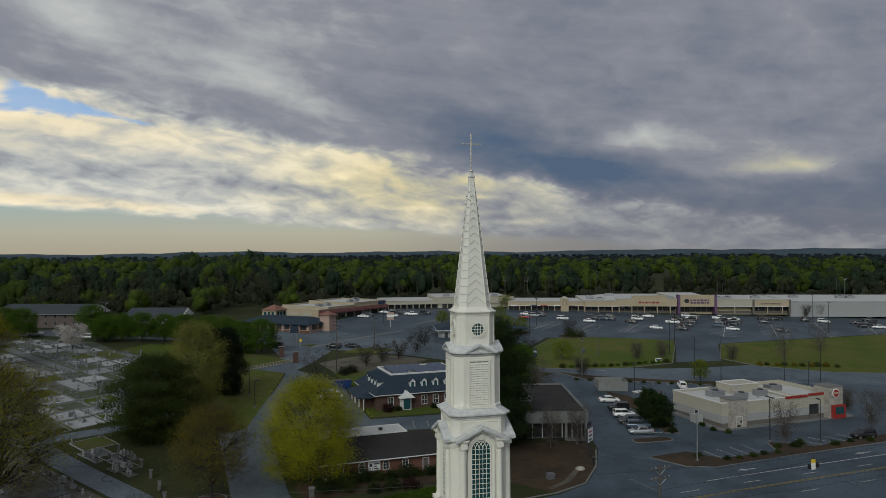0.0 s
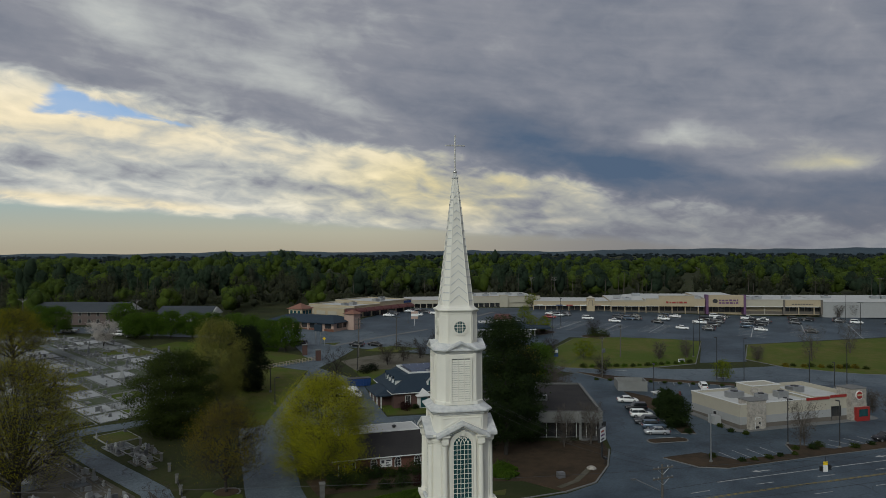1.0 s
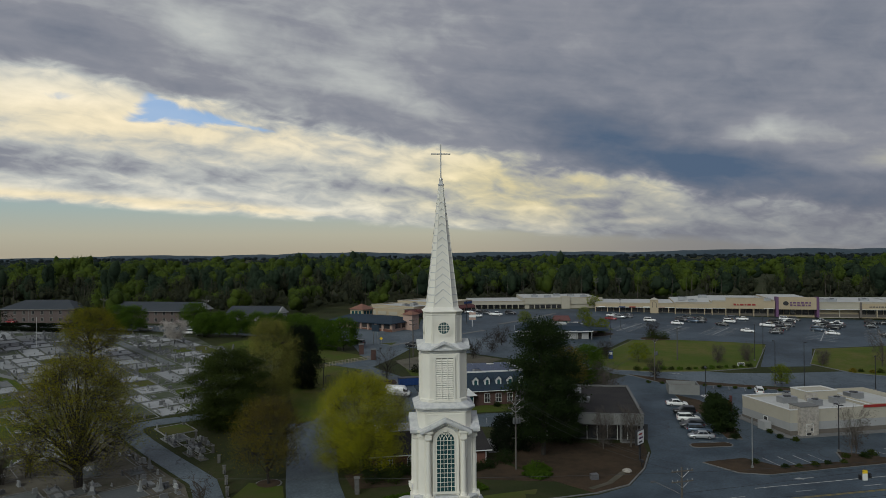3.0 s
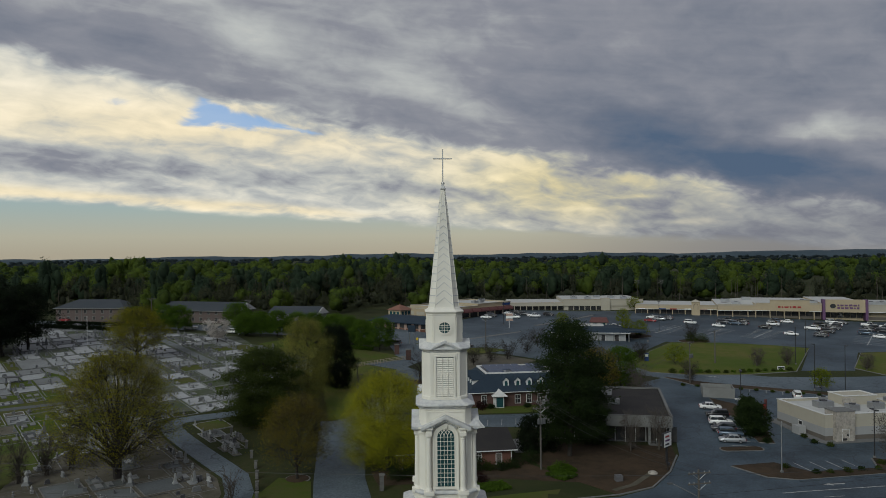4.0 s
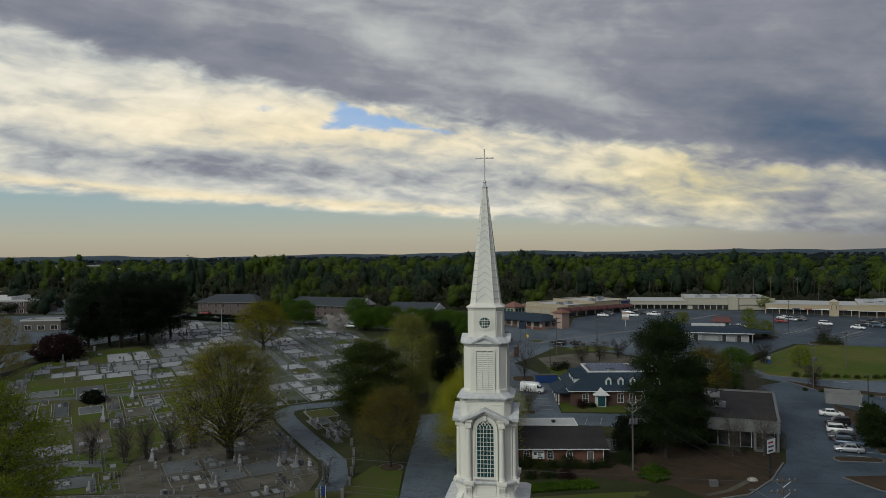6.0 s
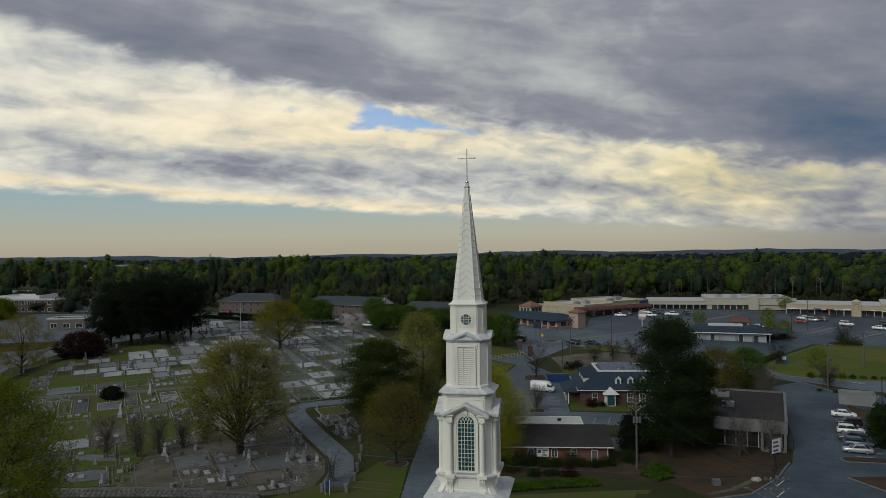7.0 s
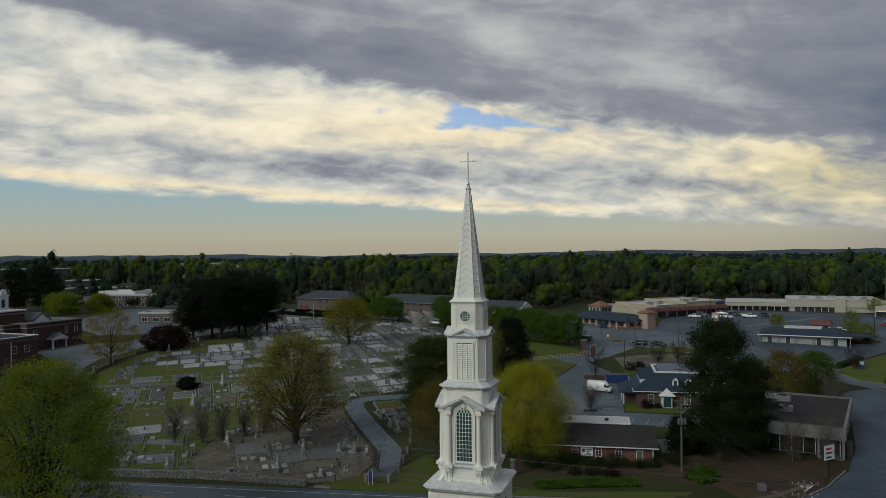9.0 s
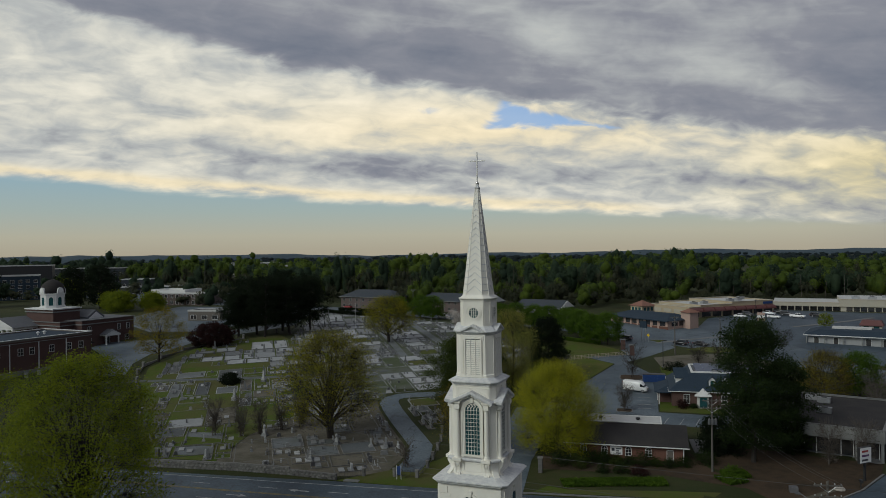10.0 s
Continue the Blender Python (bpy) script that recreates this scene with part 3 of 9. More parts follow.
for k in range(4):
    a = Mesh().at(quarter[k]).band(arch(0.62, 14.55, 11.0), arch(0.88, 14.55, 11.0), -3.16, -3.0)
    a.plate([(-0.16, 15.1), (0.16, 15.1), (0.22, 15.62), (-0.22, 15.62)], -3.24, -3.0)
    surround = part("arch_surround", a, paint_white, steeple, bevel=0.012)
    pane = arch(0.63, 14.55, 11.0)
    part("pane", Mesh().at(quarter[k]).plate(pane[::-1], -3.09, -3.06), window_dark, surround)

part("roof_ledge", up((6.5, 5.6, 16.08), (6.75, 5.8, 16.22), (6.75, 5.8, 16.3), (7.05, 6.1, 16.38), (7.05, 6.1, 16.5), (6.6, 5.6, 16.56), (4.6, 3.6, 16.85)), paint_weathered, steeple, "grey-streaked white ledge roof", bevel=0.015)
part("pedestal", up((4.62, 3.5, 16.5), (4.62, 3.5, 17.0), (4.5, 3.4, 17.05), (4.5, 3.4, 18.02)), paint_white, steeple, bevel=0.02)
for k in range(4):
    panel = Mesh().at(quarter[k])
    o = [(-0.86, 17.1), (0.86, 17.1), (0.86, 17.92), (-0.86, 17.92), (-0.86, 17.1)]
    i = [(-0.76, 17.2), (0.76, 17.2), (0.76, 17.82), (-0.76, 17.82), (-0.76, 17.2)]
    part("pedestal_panel", panel.band(i, o, -2.30, -2.24), paint_white, steeple)
for k in range(4):
    for sx in (-1, 1):
        # a fluted scroll bracket under each column
        b = Mesh().at(quarter[k] @ pose(sx * 1.36, 0, 0))
        prof = [(-2.60, 18.02), (-2.62, 17.80), (-2.52, 17.60), (-2.38, 17.40), (-2.33, 17.15), (-2.38, 16.98), (-2.52, 16.86), (-2.56, 16.66), (-2.2, 16.66), (-2.2, 18.02)]
        for x0, x1, d in ((-0.25, -0.15, 0), (-0.15, -0.10, 0.05), (-0.10, 0.10, 0), (0.10, 0.15, 0.05), (0.15, 0.25, 0)):
            b.add([(x0, y + d, z) for y, z in prof] + [(x1, y + d, z) for y, z in prof],
                  [tuple(range(10)), tuple(range(19, 9, -1))] + [((i + 1) % 10, i, 10 + i, 10 + (i + 1) % 10) for i in range(10)])
        part("scroll_bracket", b, paint_white, steeple)
    # a concave buttress on each cut corner
    c = Mesh().at(pose(0, 0, L, 0, 0, 90 * k + 45))
    curve = [(-2.74 - 0.72 * (i / 7) ** 2.2, 18.0 - 1.35 * (i / 7) ** 0.75) for i in range(8)]
    prof = [(-2.2, 18.0)] + curve + [(-2.2, 16.65)]
    n = len(prof)
    c.add([(x, y, z) for x in (-0.28, 0.28) for y, z in prof], [tuple(range(n)), tuple(range(2 * n - 1, n - 1, -1))] + [((i + 1) % n, i, n + i, n + (i + 1) % n) for i in range(n)])
    part("corner_buttress", c, paint_white, steeple)
part("column_ledge", up((4.7, 3.7, 18.0), (4.95, 3.85, 18.08), (4.95, 3.85, 18.22), (4.75, 3.7, 18.28)), paint_weathered, steeple, bevel=0.012)
for k in range(4):
    for sx in (-1, 1):
        part("column_plinth", Mesh().at(quarter[k]).box(sx * 1.36 - 0.42, sx * 1.36 + 0.42, -2.72, -2.1, 18.02, 18.30), paint_white, steeple, bevel=0.015)

part("shaft", up((4.18, 3.25, 18.2), (4.18, 3.25, 23.5)), paint_white, steeple, bevel=0.015)
for k in range(4):
    q = quarter[k]
    for sx in (-1, 1):
        x = sx * 1.36
        col = Mesh().at(q).turned(x, -2.28, [(18.30, 0.29), (18.38, 0.29), (18.42, 0.25), (18.50, 0.25), (18.56, 0.215), (20.2, 0.212), (22.35, 0.18), (22.4, 0.205), (22.44, 0.18), (22.52, 0.185), (22.6, 0.25), (22.66, 0.25)], 16)
        col.box(x - 0.27, x + 0.27, -2.55, -2.02, 22.66, 22.76)
        part("column", col, paint_white, steeple, smooth=False, bevel=0.008)
        blk = Mesh().at(q).box(x - 0.27, x + 0.27, -2.54, -2.0, 22.76, 22.95).box(x - 0.24, x + 0.24, -2.5, -2.0, 22.95, 23.18).box(x - 0.36, x + 0.36, -2.64, -2.0, 23.18, 23.3)
        part("entablature_block", blk, paint_white, steeple, bevel=0.01)
        part("pilaster", Mesh().at(q).box(x - 0.3, x + 0.3, -2.14, -2.05, 18.3, 22.76), paint_white, steeple, bevel=0.01)
    win = part("arched_window", Mesh().at(q).plate(arch(0.70, 22.5, 18.58)[::-1], -2.13, -2.10), window_dark, steeple, "tall round-headed window with white glazing bars")
    fr = Mesh().at(q).band(arch(0.68, 22.5, 18.55), arch(0.78, 22.5, 18.55), -2.20, -2.09)
    fr.band(arch(0.80, 22.5, 18.3), arch(1.02, 22.5, 18.3), -2.24, -2.09).band(arch(0.92, 22.5, 18.3), arch(1.02, 22.5, 18.3), -2.28, -2.09)
    fr.box(-1.05, 1.05, -2.3, -2.05, 18.42, 18.56).plate([(-0.1, 23.2), (0.1, 23.2), (0.15, 23.62), (-0.15, 23.62)], -2.36, -2.1)
    part("window_surround", fr, paint_white, win, bevel=0.01)
    bars = Mesh().at(q)
    for i in range(1, 5):
        x = -0.69 + 1.38 * i / 5
        bars.box(x - 0.016, x + 0.016, -2.165, -2.12, 18.58, 22.5)
    for j in range(1, 12):
        z = 18.58 + 3.92 * j / 11
        bars.box(-0.69, 0.69, -2.16, -2.12, z - 0.016, z + 0.016)
    for i in range(-1, 5):                       # interlaced tracery in the head
        for flip in (-1, 1):
            cx = flip * (-0.69 + 0.276 * i)
            prev = None
            for a in range(0, 11):
                t = radians(9 * a)
                p = (cx + flip * 0.552 * (1 - math.cos(t)) * 1.0, 22.5 + 0.60 * math.sin(t))
                if prev and math.hypot(p[0], p[1] - 22.5) < 0.69 and math.hypot(prev[0], prev[1] - 22.5) < 0.69:
                    d = Vector((p[0] - prev[0], p[1] - prev[1])).normalized() * 0.02
                    o = [(prev[0] - d.y, prev[1] + d.x), (prev[0] + d.y, prev[1] - d.x), (p[0] + d.y, p[1] - d.x), (p[0] - d.y, p[1] + d.x)]
                    bars.plate(o, -2.16, -2.13)
                prev = p
    part("glazing_lattice", bars, paint_white, win)
    # pediment
    ped = Mesh().at(q)
    for sx in (-1, 1):
        top = [(sx * 2.0, 23.34), (0, 24.30), (0, 24.04), (sx * 1.98, 23.10)]
        mid = [(sx * 1.90, 23.2), (0, 24.08), (0, 23.92), (sx * 1.88, 23.02)]
        ped.plate(top if sx > 0 else top[::-1], -2.72, -1.6).plate(mid if sx > 0 else mid[::-1], -2.60, -1.6)
    ped.plate([(-1.7, 23.2), (1.7, 23.2), (0, 24.0)], -2.2, -1.8)
    part("pediment", ped, paint_weathered, steeple, bevel=0.012)
    dent = Mesh().at(q)
    for i in range(13):
        f = (i + 0.5) / 13
        for sx in (-1, 1):
            x, z = sx * 1.78 * (1 - f), 23.07 + 0.86 * f
            dent.box(x - 0.035, x + 0.035, -2.52, -2.2, z - 0.1, z + 0.02)
    part("dentil_course", dent, paint_white, steeple)
for k in range(4):
    ce = Mesh().at(pose(0, 0, L, 0, 0, 90 * k + 45))
    ce.box(-0.42, 0.42, -2.76, -2.5, 22.78, 23.16).box(-0.5, 0.5, -2.95, -2.5, 23.16, 23.32).box(-0.4, 0.4, -2.70, -2.5, 22.62, 22.70)
    part("corner_entablature", ce, paint_white, steeple, bevel=0.012)
part("attic", up((4.1, 3.15, 23.4), (4.1, 3.15, 24.62), (4.2, 3.2, 24.66), (4.2, 3.2, 24.74)), paint_white, steeple, bevel=0.012)
for k in range(4):
    for sx in (-1, 1):
        o = [(sx * 0.08, 24.52), (sx * 0.08, 24.40), (sx * 1.45, 23.74), (sx * 1.45, 24.52), (sx * 0.08, 24.52)]
        i = [(sx * 0.16, 24.46), (sx * 0.16, 24.44), (sx * 1.38, 23.85), (sx * 1.38, 24.46), (sx * 0.16, 24.46)]
        part("attic_panel", Mesh().at(quarter[k]).band(i if sx > 0 else i[::-1], o if sx > 0 else o[::-1], -2.10, -2.04), paint_white, steeple)
part("lower_cornice", up((4.2, 3.2, 24.72), (4.35, 3.3, 24.8), (4.35, 3.3, 24.86), (4.74, 3.55, 24.98), (4.74, 3.55, 25.08), (4.55, 3.4, 25.12), (3.5, 2.5, 25.42)), paint_weathered, steeple, "grey-streaked white cornice", bevel=0.01)

part("belfry", up((3.62, 2.5, 25.3), (3.62, 2.5, 25.62), (3.46, 2.36, 25.66), (3.46, 2.36, 29.3)), paint_white, steeple, bevel=0.012)
for k in range(4):
    q = quarter[k]
    lou = part("louvred_opening", Mesh().at(q).box(-0.7, 0.7, -1.75, -1.70, 25.5, 28.82), louvre_dark, steeple, "white louvred belfry opening")
    fr = Mesh().at(q)
    i = [(-0.69, 25.5), (-0.69, 28.82), (0.69, 28.82), (0.69, 25.5)]
    o = [(-0.84, 25.5), (-0.84, 28.96), (0.84, 28.96), (0.84, 25.5)]
    o2 = [(-1.0, 28.7), (-1.0, 29.12), (1.0, 29.12), (1.0, 28.7)]
    i2 = [(-0.84, 28.7), (-0.84, 28.96), (0.84, 28.96), (0.84, 28.7)]
    fr.band(i, o, -1.86, -1.70).band(i2, o2, -1.82, -1.70).box(-0.95, 0.95, -1.88, -1.7, 25.40, 25.5)
    for x in (-0.23, 0.23):
        fr.box(x - 0.025, x + 0.025, -1.845, -1.74, 25.5, 28.82)
    part("louvre_frame", fr, paint_white, lou, bevel=0.01)
    slat = Mesh().add([(-0.68, 0.0, 0.0), (0.68, 0.0, 0.0), (0.68, 0.085, 0.125), (-0.68, 0.085, 0.125), (-0.68, 0.0, -0.022), (0.68, 0.0, -0.022), (0.68, 0.085, 0.10), (-0.68, 0.085, 0.10)],
                      [(0, 1, 2, 3), (7, 6, 5, 4), (4, 5, 1, 0), (3, 2, 6, 7), (0, 3, 7, 4), (1, 5, 6, 2)]).data("slat", paint_white)
    for j in range(19):
        s = part("slat", slat, None, lou)
        s.matrix_basis = q @ pose(0, -1.83, 25.55 + 0.170 * j)
    for sx in (-1, 1):
        part("belfry_pilaster", Mesh().at(q).box(sx * 1.05 - 0.13, sx * 1.05 + 0.13, -1.77, -1.70, 25.66, 29.2), paint_white, steeple, bevel=0.008)
    ped = Mesh().at(q)
    for sx in (-1, 1):
        top = [(sx * 1.12, 29.58), (0, 30.12), (0, 29.93), (sx * 1.12, 29.42)]
        ped.plate(top if sx > 0 else top[::-1], -2.08, -1.3)
        low = [(sx * 1.04, 29.48), (0, 29.96), (0, 29.86), (sx * 1.04, 29.38)]
        ped.plate(low if sx > 0 else low[::-1], -2.0, -1.3)
    ped.plate([(-1.0, 29.42), (1.0, 29.42), (0, 29.9)], -1.88, -1.4)
    part("belfry_pediment", ped, paint_weathered, steeple, bevel=0.01)
part("belfry_cornice", up((3.46, 2.36, 29.14), (3.66, 2.5, 29.28), (3.66, 2.5, 29.32), (4.0, 2.72, 29.42), (4.0, 2.72, 29.52), (3.84, 2.6, 29.56), (2.9, 1.8, 29.92)), paint_weathered, steeple, "grey-streaked white cornice", bevel=0.01)

part("drum", up((2.86, 1.82, 29.8), (2.86, 1.82, 32.1), (2.92, 1.86, 32.14), (2.92, 1.86, 32.24)), paint_white, steeple, bevel=0.01)
for k in range(4):
    q = quarter[k]

    def ring(r, n=28, cz=31.12):
        return [(-r * math.cos(2 * math.pi * i / n), cz + r * math.sin(2 * math.pi * i / n)) for i in range(n + 1)]
    rose = part("round_window", Mesh().at(q).plate(ring(0.46)[:-1][::-1], -1.455, -1.44), window_dark, steeple, "small round window with white glazing bars")
    fr = Mesh().at(q).band(ring(0.45), ring(0.52), -1.52, -1.43).band(ring(0.52), ring(0.62), -1.50, -1.43)
    part("window_ring", fr, paint_white, rose)
    bars = Mesh().at(q)
    for i in range(-1, 2):
        c = 0.45 if i == 0 else 0.40
        bars.box(i * 0.2 - 0.018, i * 0.2 + 0.018, -1.485, -1.45, 31.12 - c, 31.12 + c)
        bars.box(-c, c, -1.48, -1.45, 31.12 + i * 0.2 - 0.018, 31.12 + i * 0.2 + 0.018)
    part("glazing_lattice", bars, paint_white, rose)
    for sx in (-1, 1):                           # curved panel lines round the ring, and a plain panel on each cut corner
        pan = Mesh().at(q)
        pts = [(sx * 0.72 * math.cos(radians(a)), 31.12 + 0.72 * math.sin(radians(a))) for a in range(-65, 66, 10)]
        for p0, p1 in zip(pts, pts[1:]):
            d = Vector((p1[0] - p0[0], p1[1] - p0[1])).normalized() * 0.03
            pan.plate([(p0[0] - d.y, p0[1] + d.x), (p0[0] + d.y, p0[1] - d.x), (p1[0] + d.y, p1[1] - d.x), (p1[0] - d.y, p1[1] + d.x)], -1.47, -1.42)
        part("panel_moulding", pan, paint_white, steeple)
        part("panel_strip", Mesh().at(q).box(sx * 0.86 - 0.025, sx * 0.86 + 0.025, -1.47, -1.42, 30.0, 32.05), paint_white, steeple)
    pan = Mesh().at(pose(0, 0, L, 0, 0, 90 * k + 45))
    pan.band([(-0.24, 30.15), (-0.24, 31.95), (0.24, 31.95), (0.24, 30.15), (-0.24, 30.15)], [(-0.29, 30.1), (-0.29, 32.0), (0.29, 32.0), (0.29, 30.1), (-0.29, 30.1)], -1.685, -1.63)
    part("corner_panel", pan, paint_white, steeple)
part("drum_cornice", up((2.92, 1.86, 32.2), (3.0, 1.9, 32.28), (3.16, 2.0, 32.36), (3.16, 2.0, 32.43), (2.85, 1.78, 32.5), (2.6, 1.62, 32.62), (2.5, 1.55, 32.72)), paint_white, steeple, "white moulded cornice", bevel=0.01)

SP0, SP1, W0, W1, F0, F1 = 32.68, 42.4, 2.43, 0.36, 1.5, 0.2


def spire_w(z):
    f = (z - SP0) / (SP1 - SP0)
    return W0 + (W1 - W0) * f, F0 + (F1 - F0) * f


spire = part("spire", up((W0, F0, SP0), (W1, F1, SP1)), paint_white, steeple)
for c in range(8):
    a, b = csq(W0, F0, SP0 + L)[c], csq(W1, F1, SP1 + L)[c]
    part("edge_batten", Mesh().tube(a, b, 0.045, 0.02, 5), paint_white, spire)
for k in range(4):
    for j in range(14):
        chev = Mesh().at(quarter[k])
        z = 32.98 + 8.6 * (j / 14) ** 0.97
        wz = spire_w(z)[1] / 2 - 0.05
        rise = 0.86 * wz
        ya, yb, t = -spire_w(z)[0] / 2, -spire_w(z + rise)[0] / 2, 0.07
        o = [(-wz, ya - 0.04, z), (0, yb - 0.04, z + rise), (wz, ya - 0.04, z), (wz, ya - 0.04, z - t), (0, yb - 0.04, z + rise - t), (-wz, ya - 0.04, z - t)]
        v = o + [(x, y + 0.07, zz) for x, y, zz in o]
        chev.add(v, [(5, 4, 1, 0), (4, 3, 2, 1), (6, 7, 10, 11), (7, 8, 9, 10), (0, 1, 7, 6), (1, 2, 8, 7), (3, 4, 10, 9), (4, 5, 11, 10), (2, 3, 9, 8), (5, 0, 6, 11)])
        part("chevron", chev, paint_weathered, spire)
    for j in range(15):
        z = 33.1 + 8.8 * j / 15
        w, f = spire_w(z)
        d, h = (w + f) / 2 / math.sqrt(2), (w - f) / 2 / math.sqrt(2)
        part("cross_batten", Mesh().at(pose(0, 0, L, 0, 0, 90 * k + 45)).box(-h, h, -d - 0.035, -d + 0.06, z - 0.035, z + 0.035), paint_weathered, spire)
part("spire_cap", up((0.42, 0.26, 42.36), (0.46, 0.28, 42.42), (0.46, 0.28, 42.5), (0.3, 0.18, 42.54), (0.24, 0.14, 42.8)), paint_weathered, steeple)
ball = Mesh().turned(0, 0, [(42.88 + L + 0.15 * math.sin(radians(a)), 0.15 * math.cos(radians(a)) + 0.002) for a in range(-90, 91, 15)], 16)
part("ball_finial", ball, gilt, steeple, "dull metal ball under the cross", smooth=True)
part("cross", Mesh().box(-0.05, 0.05, -0.05, 0.05, 42.95 + L, 45.72 + L).box(-0.78, 0.78, -0.045, 0.045, 44.87 + L, 44.97 + L), gilt, steeple, "slender metal cross", bevel=0.01)

# ---- pavements, islands, lawns ----
KERB = "pale concrete kerb"


def island(name, outline, mat, label, lift=0.16):
    """A kerbed bed: a concrete rim with its planted top a little lower."""
    cx = sum(p[0] for p in outline) / len(outline)
    cy = sum(p[1] for p in outline) / len(outline)
    inner = []
    for x, y in outline:
        d = max(0.5, math.hypot(x - cx, y - cy))
        k = max(0.3, 1 - 0.28 / d)
        inner.append((cx + (x - cx) * k, cy + (y - cy) * k))
    drape("kerb", outline, lift, concrete, KERB + " round a planted bed", "kerb")
    drape(name, inner, lift + 0.05, mat, label, "planted bed", 0.1)


drape("church_lawn", [(-12, 98.2), (9.2, 97.9), (8.6, 115.5), (3.2, 118.3), (1, 112)], 0.06, lawn, "mown green lawn by the cemetery gate", "lawn")
drape("church_lawn", [(19, 98.8), (55.8, 100.8), (52, 108), (40, 112), (19.5, 111.5)], 0.06, land, "dull green verge before the brick office", "lawn")
drape("planting_bed", [(19.5, 111.6), (40, 112.1), (52, 108.1), (47, 118), (44.5, 126), (44, 119), (23, 118.8), (18.6, 119)], 0.062, mulch, "brown mulch bed before the brick office", "planted bed")
drape("pine_straw_bed", [(48, 118), (52, 108.2), (56, 101.2), (62.2, 103.2), (68.2, 109.8), (73.4, 118.2), (75.2, 123.5), (52, 131), (47, 126)], 0.065, mulch, "brown pine straw bed under the pine", "planted bed")
drape("kerb", around([(18.6, 98.5), (20, 98.9), (56, 101), (62.4, 103.1), (68.4, 109.7), (73.6, 118)], 0.3), 0.17, concrete, KERB + " along the verge", "kerb")
drape("pavement", around([(56, 103.2), (60, 105), (65.5, 110.3)], 1.0), 0.09, dirt, "worn concrete footpath", "pavement")
drape("front_verge", [(62.4, 132), (75.5, 124.5), (79.5, 131), (85, 150), (86.5, 165), (92, 176.5), (84, 186), (62, 176), (58, 158), (66, 150)], 0.06, land, "rough grass round the flat-roofed office", "lawn")
drape("lawn", [(40.4, 153.5), (66, 152), (66, 180), (52, 198), (41.5, 200), (42, 186), (40.6, 170)], 0.055, lawn, "patchy lawn round the blue-roofed house", "lawn")
drape("fence_lawn", [(11, 153), (14.5, 153), (23.4, 182), (29, 201), (17, 212), (15.5, 206), (9, 185)], 0.06, dry_lawn, "sloping lawn inside the rail fence", "lawn")
drape("corner_lawn", [(17.5, 208), (32.5, 215), (30, 222), (8, 246), (-6, 254), (-14, 246), (2, 222)], 0.06, lawn, "green corner lawn by the brick gate posts", "lawn")
drape("pavement", around([(41.5, 234.2), (53.1, 242.0), (65.7, 249.7), (80, 258)], 1.4), 0.1, concrete, "pale concrete footpath along the back road", "pavement")
drape("road_verge", [(40.1, 210.9), (48.1, 215.7), (58.2, 218.6), (66, 214), (72, 207), (62, 199), (53.1, 197.5), (42, 198.5)], 0.058, dirt, "brown winter verge below the back road", "verge")
drape("road_verge", [(50.0, 224.1), (54.8, 228.6), (61, 229.5), (68, 223.5), (58.7, 220.3)], 0.076, dry_lawn, "small green wedge of grass beside the back road", "verge")
drape("road_verge", [(38.7, 239.6), (44.9, 239.6), (42.3, 235.6)], 0.076, lawn, "small grass corner by the warning sign", "verge")
drape("kerb", around([(89.3, 271.4), (98.3, 277.6), (111.7, 288.4), (122.5, 298.9)], 1.8), 0.16, concrete, KERB + " between the parking rows", "kerb")
drape("church_lawn", [(20.0, 99.6), (46, 101.4), (48, 105.4), (40, 104.4), (25, 101.8), (22, 103)], 0.07, lawn, "mown green strip of grass along the road", "lawn")
drape("pavement", [(45.0, 134), (48.2, 134), (47.6, 125.5), (45.6, 125.5)], 0.08, concrete, "short concrete path beside the brick office", "pavement")
island("lawn_island", [(96.5, 198), (99, 187), (108.5, 182.4), (121.8, 180.2), (140, 182), (164.8, 212.5), (158, 218), (141, 226), (124.6, 228.5), (112, 216)], dry_lawn, "broad kerbed lawn before the shops' car park")
island("lawn_island", [(158.7, 183.6), (162, 171), (176, 158), (205, 146), (250, 134), (300, 124), (330, 122), (330, 178), (260, 202), (194, 203), (176, 203.4)], dry_lawn, "long dry lawn beside the road")
island("verge_bed", [(79.5, 110.1), (87.5, 110.6), (90.5, 104.9), (103, 104.8), (106, 110.2), (109, 108), (112, 104.9), (127, 106.4), (150, 106.5), (250, 106), (250, 103.4), (127, 102.6), (104, 102.2), (86.2, 101.4), (82, 103.5)], mulch, "narrow mulched bed with rough grass along the road")
island("bed", rounded(82.8, 118.0, 91, 120.6, 1.1, -6), mulch, "small mulched bed at the end of the parked cars")
island("bed", [(92.3, 122.5), (95, 121.5), (103, 140), (104, 152), (101, 158), (99, 150), (97, 138)], mulch, "long mulched bed behind the parked cars")
island("bed", [(100, 181), (104, 170.4), (120, 162.8), (131.5, 155.8), (141, 149), (142.2, 150.2), (132.2, 158.3), (121, 165.7), (108.4, 173.3)], mulch, "mulched bed with low shrubs along the road")
island("restaurant_apron", rounded(103.6, 119.8, 140.5, 138.5, 2.0), concrete, "pale concrete apron round the restaurant", 0.12)
island("bed", rounded(129, 226, 139, 234, 2.2, 25), mulch, "planted island in the car park")
island("bed", rounded(112, 238, 123, 248, 2.2, 25), mulch, "planted island with small trees")
island("tree_ring", [(6.3 + 2.2 * math.cos(a * 0.449), 117.3 + 2.2 * math.sin(a * 0.449)) for a in range(14)], mulch, "ring of brown mulch round a tree", 0.06)
